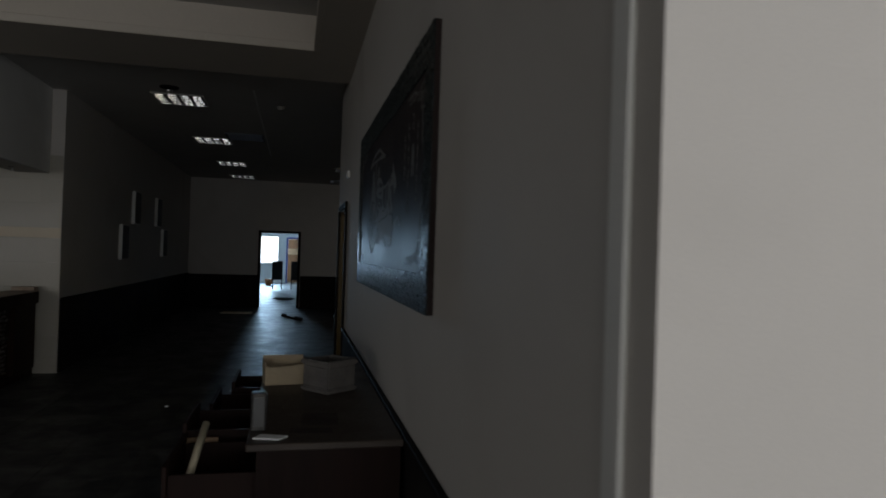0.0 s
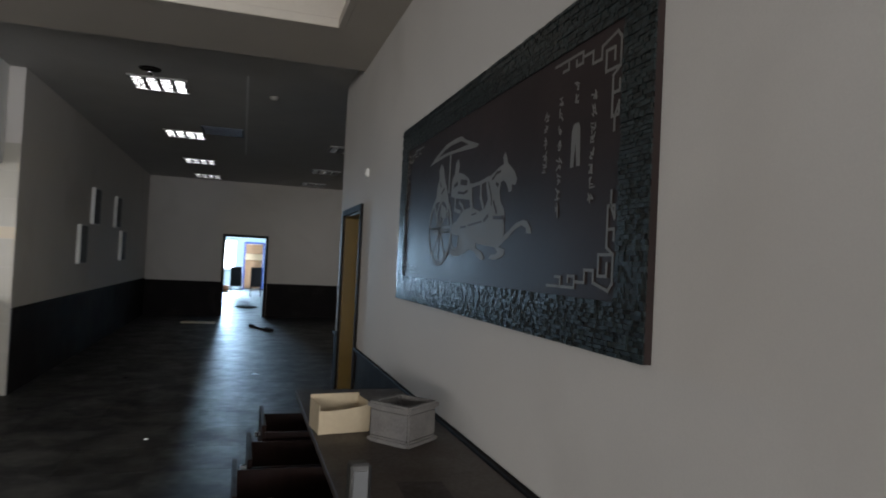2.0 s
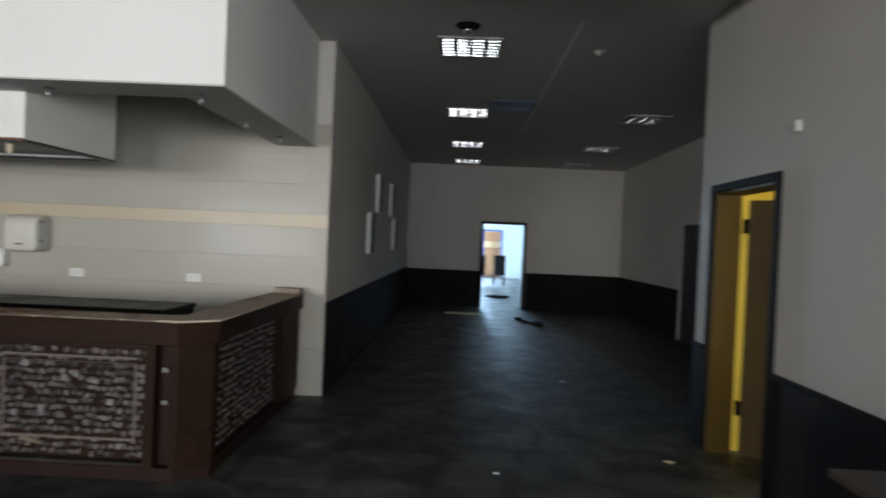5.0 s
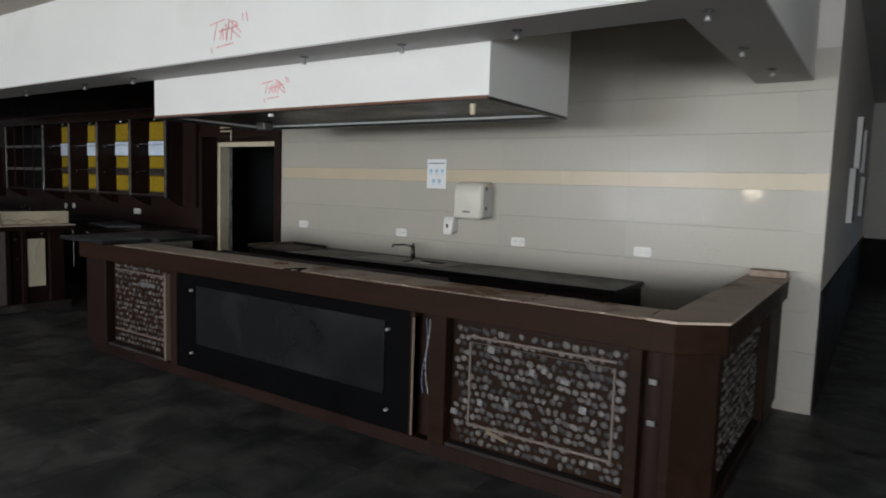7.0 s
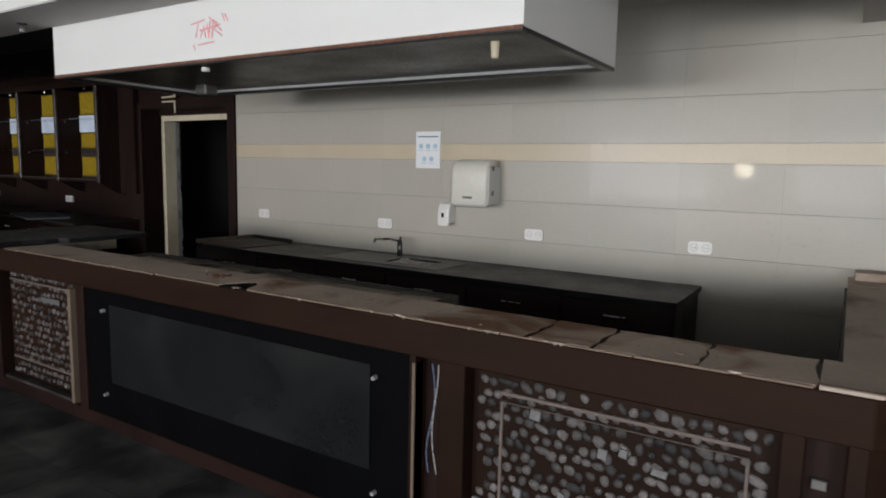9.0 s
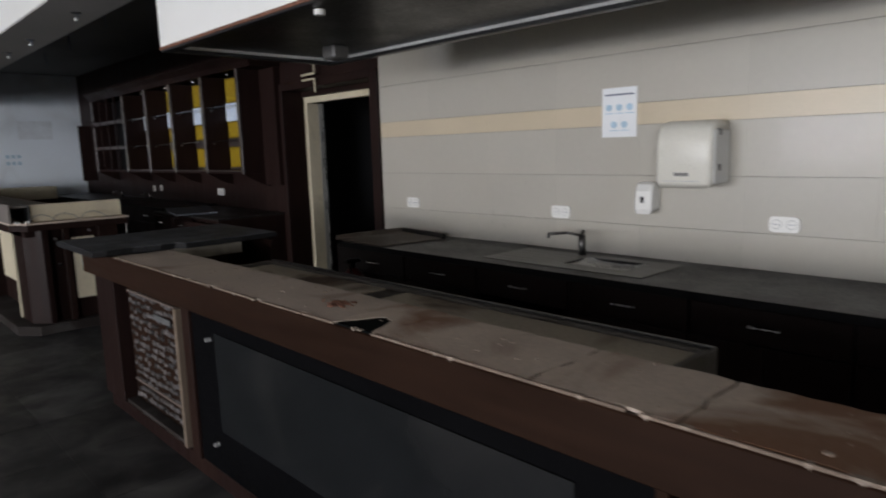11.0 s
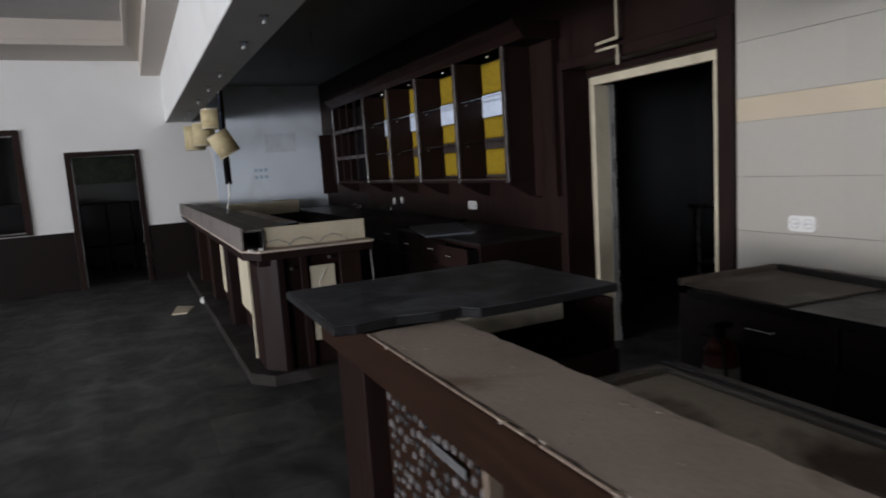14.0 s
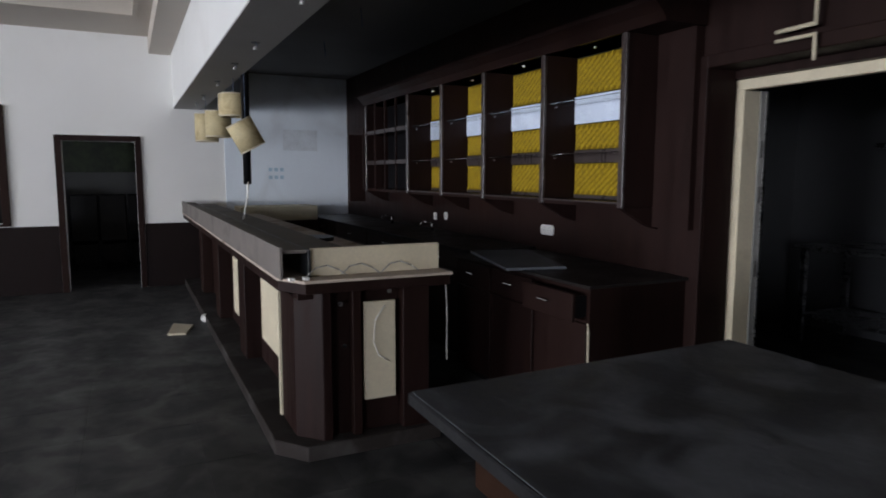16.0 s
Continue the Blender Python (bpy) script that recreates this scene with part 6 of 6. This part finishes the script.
stroke([(4.03, 1.86), (3.99, 1.84), (3.97, 1.82)], 0.016, "chariot_line")
stroke([(4.15, 1.70), (4.12, 1.65), (4.05, 1.64), (4.03, 1.69)], 0.014, "chariot_line")


def fret(cy, cz, sy, sz, dim=1.0):
    """A corner of key fret: (cy, cz) the outer corner, sy and sz the ways it runs."""
    def P(a, b):
        return (cy + sy * a, cz + sz * b)
    w = 0.009 * dim
    stroke([P(0.39, 0.0), P(0.30, 0.0), P(0.30, 0.03), P(0.335, 0.03)], w, "fret")
    stroke([P(0.31, 0.0), P(0.21, 0.0), P(0.21, 0.035), P(0.25, 0.035), P(0.25, 0.018)], w, "fret")
    stroke([P(0.21, 0.018), P(0.15, 0.018), P(0.15, 0.055), P(0.10, 0.055), P(0.10, 0.02), P(0.02, 0.0), P(0.0, 0.02), P(0.0, 0.10), P(0.075, 0.10), P(0.075, 0.04), P(0.03, 0.04), P(0.03, 0.075)], w, "fret")
    stroke([P(0.0, 0.10), P(0.035, 0.12), P(0.035, 0.17), P(0.0, 0.17), P(0.0, 0.14)], w, "fret")
    stroke([P(0.035, 0.17), P(0.035, 0.235), P(0.0, 0.235), P(0.0, 0.20), P(0.02, 0.235), P(0.02, 0.275)], w, "fret")


fret(2.70, 2.235, 1, -1)
fret(2.70, 1.515, 1, 1)
fret(5.11, 2.235, -1, -1, 0.7)
fret(5.11, 1.515, -1, 1, 0.7)
# columns of writing that cannot be read, as bars
rngm = random.Random(8)
for y, z1, z0, count in ((3.145, 2.10, 1.885, 5), (3.04, 2.14, 1.73, 8), (2.937, 2.165, 2.075, 2), (2.832, 2.10, 1.76, 8), (5.03, 2.15, 1.78, 7)):
    step = (z1 - z0) / count
    for i in range(count):
        bm = bmesh.new()
        zc = z1 - (i + 0.5) * step
        for k in range(5):
            ang = rngm.choice((0.15, 0.15, 1.35, -0.9, 0.8)) + rngm.uniform(-0.25, 0.25)
            ln, wd = rngm.uniform(0.006, 0.015) * (1.2 if k == 0 else 1), 0.0024
            cy, cz = y + rngm.uniform(-0.010, 0.010), zc + rngm.uniform(-0.3, 0.3) * step
            c, s = math.cos(ang), math.sin(ang)
            q = [(cy + u * ln * c - v * wd * s, cz + u * ln * s + v * wd * c) for u, v in ((-1, -1), (1, -1), (1, 1), (-1, 1))]
            lo = [bm.verts.new((FACE - 0.0004 - 0.0001 * k, *p)) for p in q]
            hi = [bm.verts.new((FACE, *p)) for p in q]
            bm.faces.new(lo), bm.faces.new(hi[::-1])
            for e in range(4):
                bm.faces.new((lo[e], hi[e], hi[(e + 1) % 4], lo[(e + 1) % 4]))
        bmesh.ops.recalc_face_normals(bm, faces=bm.faces)
        part("written_mark", bm, MGREY, mu, "grey unreadable brush mark")
flat([(2.965, 1.885), (2.945, 1.885), (2.937, 1.96), (2.925, 1.885), (2.905, 1.885), (2.91, 2.0), (2.922, 2.02), (2.95, 2.02), (2.962, 2.0)], "seal_shape")
# mosaic border of thin slate strips
MOS = mat("slate_mosaic", (0.012, 0.018, 0.019), 0.36, var=0.5, scale=40, bump=0.15, grain=200, random=0.8, rough_var=0.15, spec=0.35)
BW = 0.145
strips = []
rngb = random.Random(11)


def fill(y0, y1, z0, z1):
    z = z0
    while z < z1 - 0.006:
        hgt = rngb.choice((0.012, 0.013, 0.015))
        y = y0 + rngb.uniform(-0.03, 0)
        row_depth = rngb.uniform(0.004, 0.0075)
        while y < y1:
            ln = rngb.uniform(0.012, 0.028)
            a, b = max(y, y0), min(y + ln, y1)
            if b - a > 0.006:
                strips.append((a, b - 0.0015, z, min(z + hgt - 0.0015, z1), row_depth + rngb.uniform(-0.002, 0.002)))
            y += ln
        z += hgt


fill(2.540, 5.230, 1.342, 1.342 + BW)
fill(2.540, 5.230, 2.408 - BW, 2.408)
fill(2.540, 2.540 + BW, 1.342 + BW, 2.408 - BW)
fill(5.230 - BW, 5.230, 1.342 + BW, 2.408 - BW)
strips.sort()
unit = bpy.data.meshes.new("mosaic_strip")
bm = cube(-1, 0, 0, 0, 1, 1)
bm.to_mesh(unit)
bm.free()
unit.materials.append(MOS)
mosaic = part("mosaic_border", cube(FACE - 0.002, 2.540, 1.342, FACE, 2.56, 1.36), MOS, mu, "stacked slate strip border")
for a, b, z0, z1, d in strips[:300]:
    ob = new("strip", unit)
    ob.parent = mosaic
    ob.location = Vector((FACE, a, z0)) - ORIGIN[mu]
    ob.scale = (d, b - a, z1 - z0)
verts, faces = [], []
for a, b, z0, z1, d in strips[300:]:
    n = len(verts)
    verts += [(FACE - d, a, z0), (FACE - d, b, z0), (FACE - d, b, z1), (FACE - d, a, z1), (FACE, a, z0), (FACE, b, z0), (FACE, b, z1), (FACE, a, z1)]
    faces += [(n + 3, n + 2, n + 1, n), (n, n + 1, n + 5, n + 4), (n + 2, n + 3, n + 7, n + 6), (n + 1, n + 2, n + 6, n + 5), (n + 3, n, n + 4, n + 7)]
MOSJ = MOS.copy()
MOSJ.name = "slate_mosaic_far"
nt = MOSJ.node_tree
oi = [n for n in nt.nodes if n.bl_idname == "ShaderNodeObjectInfo"][0]
gi = nt.nodes.new("ShaderNodeNewGeometry")
rr = oi.outputs["Random"].links[0].to_socket
nt.links.new(gi.outputs["Random Per Island"], rr)
me = bpy.data.meshes.new("mosaic_rest")
me.from_pydata([Vector(v) - ORIGIN[mu] for v in verts], [], faces)
me.materials.append(MOSJ)
rest = new("mosaic_rest", me)
rest.parent = mu
tagged(rest, "stacked slate strip border", kind="stuff")

# ---- pebble panels of the bar ----
PEB = mat("river_pebble", (0.082, 0.074, 0.072), 0.6, spec=0.25, var=0.5, scale=30, bump=0.2, grain=150, random=0.75)
PEBJ = PEB.copy()
PEBJ.name = "river_pebble_joined"
nt = PEBJ.node_tree
oi = [n for n in nt.nodes if n.bl_idname == "ShaderNodeObjectInfo"][0]
gi = nt.nodes.new("ShaderNodeNewGeometry")
nt.links.new(gi.outputs["Random Per Island"], oi.outputs["Random"].links[0].to_socket)
peb_mesh = []
for k in range(6):
    rk = random.Random(60 + k)
    bm = bmesh.new()
    bmesh.ops.create_icosphere(bm, subdivisions=2, radius=1.0)
    for v in bm.verts:
        v.co *= 1 + 0.28 * noise.noise(v.co * 1.3 + Vector((k * 5.0, 0, 0)))
    me = bpy.data.meshes.new("pebble")
    bm.to_mesh(me)
    bm.free()
    me.materials.append(PEB)
    for p in me.polygons:
        p.use_smooth = True
    peb_mesh.append(me)


def pebble_spots(a0, a1, z0, z1, seed, step=0.046):
    r = random.Random(seed)
    out = []
    rows = int((z1 - z0) / step)
    cols = int((a1 - a0) / step)
    for i in range(rows):
        for j in range(cols):
            a = a0 + (j + 0.5 + (0.5 if i % 2 else 0)) * (a1 - a0) / cols
            if a > a1 - 0.015 or r.random() < 0.05:
                continue
            out.append((a + r.uniform(-0.009, 0.009), z0 + (i + 0.5) * (z1 - z0) / rows + r.uniform(-0.009, 0.009), r.uniform(0.014, 0.023) * (1.6 if r.random() < 0.10 else 1), r.uniform(0.014, 0.022), r.uniform(0, 6.3), r.randrange(6)))
    return out


PY = 6.618
pan = part("pebble_panel", cube(-3.81, PY, 0.11, -2.79, 6.6245, 0.80), WOODH, bar, "panel set with grey river pebbles")
ORIGIN[pan] = ORIGIN[bar]
spots = pebble_spots(-3.80, -2.80, 0.115, 0.795, 31, 0.043)
for a, z, s1, s2, rot, k in spots[:330]:
    ob = new("pebble", peb_mesh[k])
    ob.parent = pan
    ob.matrix_local = Matrix.Translation(Vector((a, PY, z)) - ORIGIN[bar]) @ Matrix.Rotation(rot * 0.15, 4, "Y") @ Matrix.Diagonal((s1, 0.011, s2, 1))


def joined_pebbles(spots, place, parent, label):
    bm = bmesh.new()
    for a, z, s1, s2, rot, k in spots:
        bmesh.ops.create_icosphere(bm, subdivisions=1, radius=1.0, matrix=place(a, z, s1, s2))
    tagged(part("pebble_field", bm, PEBJ, parent, label, smooth=True), kind="stuff")


joined_pebbles(spots[330:], lambda a, z, s1, s2: Matrix.Translation((a, PY, z)) @ Matrix.Diagonal((s1, 0.011, s2, 1)), bar, "grey river pebbles")
pan2 = part("pebble_panel", cube(-7.40, PY, 0.11, -6.54, 6.6245, 0.82), WOODH, bar, "panel set with grey river pebbles")
joined_pebbles(pebble_spots(-7.39, -6.55, 0.115, 0.815, 32), lambda a, z, s1, s2: Matrix.Translation((a, PY, z)) @ Matrix.Diagonal((s1, 0.011, s2, 1)), bar, "grey river pebbles")
pan3 = part("pebble_panel", cube(-2.47, 6.78, 0.11, -2.462, 8.20, 0.83), WOODH, bar, "panel set with grey river pebbles")
joined_pebbles(pebble_spots(6.80, 8.18, 0.115, 0.825, 33), lambda a, z, s1, s2: Matrix.Translation((-2.462, a, z)) @ Matrix.Diagonal((0.011, s1, s2, 1)), bar, "grey river pebbles")
TAN = mat("pale_tan_moulding", (0.14, 0.108, 0.092), 0.6, var=0.2, scale=10, bump=0.1)
for a, b, c, d in ((-3.70, 0.728, -2.86, 0.742), (-3.70, 0.70, -2.86, 0.704), (-3.70, 0.225, -2.86, 0.239), (-3.70, 0.239, -3.688, 0.70), (-2.872, 0.239, -2.86, 0.70)):
    part("moulding", cube(a, PY - 0.014, b, c, PY - 0.0005, d, 0.002), TAN, bar, "thin pale moulding")
for a, b, c, d in ((-7.38, 0.225, -6.56, 0.237), (-7.38, 0.755, -6.56, 0.767)):
    part("moulding", cube(a, PY - 0.014, b, c, PY - 0.0005, d, 0.002), TAN, bar, "thin pale moulding")
SHARD = mat("pale_broken_shard", (0.17, 0.165, 0.165), 0.6, var=0.25, scale=40, bump=0.1)
rs = random.Random(77)
for x, z in ((-3.12, 0.585), (-3.31, 0.60), (-3.24, 0.62), (-3.79, 0.285), (-2.96, 0.19), (-3.56, 0.68), (-3.45, 0.40), (-3.62, 0.37), (-3.02, 0.46)):
    w, h = rs.uniform(0.014, 0.032), rs.uniform(0.010, 0.024)
    part("stone_shard", prism([(x - w, z - h * 0.7), (x + w * 0.8, z - h), (x + w, z + h * 0.8), (x - w * 0.7, z + h)], PY - 0.017, PY - 0.002, 0.002, axis="y"), SHARD, bar, "pale broken stone shard")
part("torn_strip", prism([(-3.58, 0.205), (-3.44, 0.18), (-3.43, 0.195), (-3.50, 0.215), (-3.57, 0.23)], PY - 0.018, PY - 0.002, 0.002, axis="y"), TANWOOD, bar, "torn yellowish strip among the pebbles")
GREYTAG = mat("dull_grey_tape", (0.11, 0.11, 0.11), 0.7, var=0.2, scale=20, bump=0.02)
part("glass_tag", cube(-6.98, PY - 0.016, 0.655, -6.76, PY - 0.011, 0.685), GREYTAG, bar, "grey strip stuck on the pebbles")
part("panel_ledge", cube(-3.82, 6.56, 0.086, -2.78, 6.617, 0.108, 0.003), PLINTH, bar, "dusty ledge under the pebbles")
part("panel_ledge", cube(-7.42, 6.56, 0.086, -6.54, 6.617, 0.108, 0.003), PLINTH, bar, "dusty ledge under the pebbles")

# ---- wall tiles ----
ROWS = [(1.618, 1.742, TILEB)]
z = 1.742
while z < 2.95:
    ROWS.append((z, min(z + 0.290, 2.985), TILE))
    z += 0.290
z = 1.618
while z > 0.05:
    ROWS.append((max(z - 0.292, 0.0), z, TILE))
    z -= 0.292
tile_meshes = {}
for z0, z1, m in ROWS:
    x = -7.79
    k = 0
    while x < -2.2:
        x1 = min(x + 0.597, XL - 0.003)
        hgt, w = round(z1 - z0 - 0.0024, 4), round(x1 - x - 0.0003, 4)
        if z0 > SOFF_Z - 0.29 and x1 > -2.34:
            w = round(-2.335 - x, 4) if z0 > SOFF_Z - 0.01 else w
        key = (hgt, w, m.name)
        if key not in tile_meshes:
            bm = cube(0, -0.011, 0, w, 0, hgt)
            me = bpy.data.meshes.new("tile")
            bm.to_mesh(me)
            bm.free()
            me.materials.append(m)
            tile_meshes[key] = me
        if w > 0.02:
            ob = new("tile", tile_meshes[key])
            ob.parent = tile_wall
            ob.location = (x, YT + 0.0118, z0)
        x = x1
        k += 1

# ---- floor tiles in front of the bars ----
fm = bpy.data.meshes.new("floor_tile")
bm = cube(0.0015, 0.0015, 0.0, 0.5985, 0.5985, 0.003, 0.0008)
bm.to_mesh(fm)
bm.free()
fm.materials.append(FLOOR)
count = 0
verts, faces = [], []
for i in range(-27, 3):
    for j in range(-8, 5):
        x, y = i * 0.6 + 0.12, 6.155 + (j - 1) * 0.6
        if x < XF or x + 0.6 > XR - 0.02 or y < 0.4:
            continue
        if 2.5 < y and x > -12.2 and count < 300:
            ob = new("floor_tile", fm)
            ob.parent = floor_ob
            ob.location = (x, y, 0.0)
            count += 1
        else:
            n = len(verts)
            verts += [(x + a, y + b, 0.003) for a, b in ((0.0015, 0.0015), (0.5985, 0.0015), (0.5985, 0.5985), (0.0015, 0.5985))]
            faces.append((n, n + 1, n + 2, n + 3))
me = bpy.data.meshes.new("floor_tile_rest")
me.from_pydata(verts, [], faces)
me.materials.append(FLOOR)
rest = new("floor_tile_rest", me)
rest.parent = floor_ob
tagged(rest, "dark worn floor tiles", kind="stuff")

# dark leaf added so that the doorway in the hall's east wall stays black
hd = setting("door_5", cube(2.962, 12.60, 0, 3.0, 14.0, 2.0, 0.003), WOOD, "dark leaf added to blacken the hall doorway", "door")
part("door_handle", rod((2.962, 12.72, 1.02), (2.93, 12.72, 1.02), 0.015, n=10), STEEL, hd)
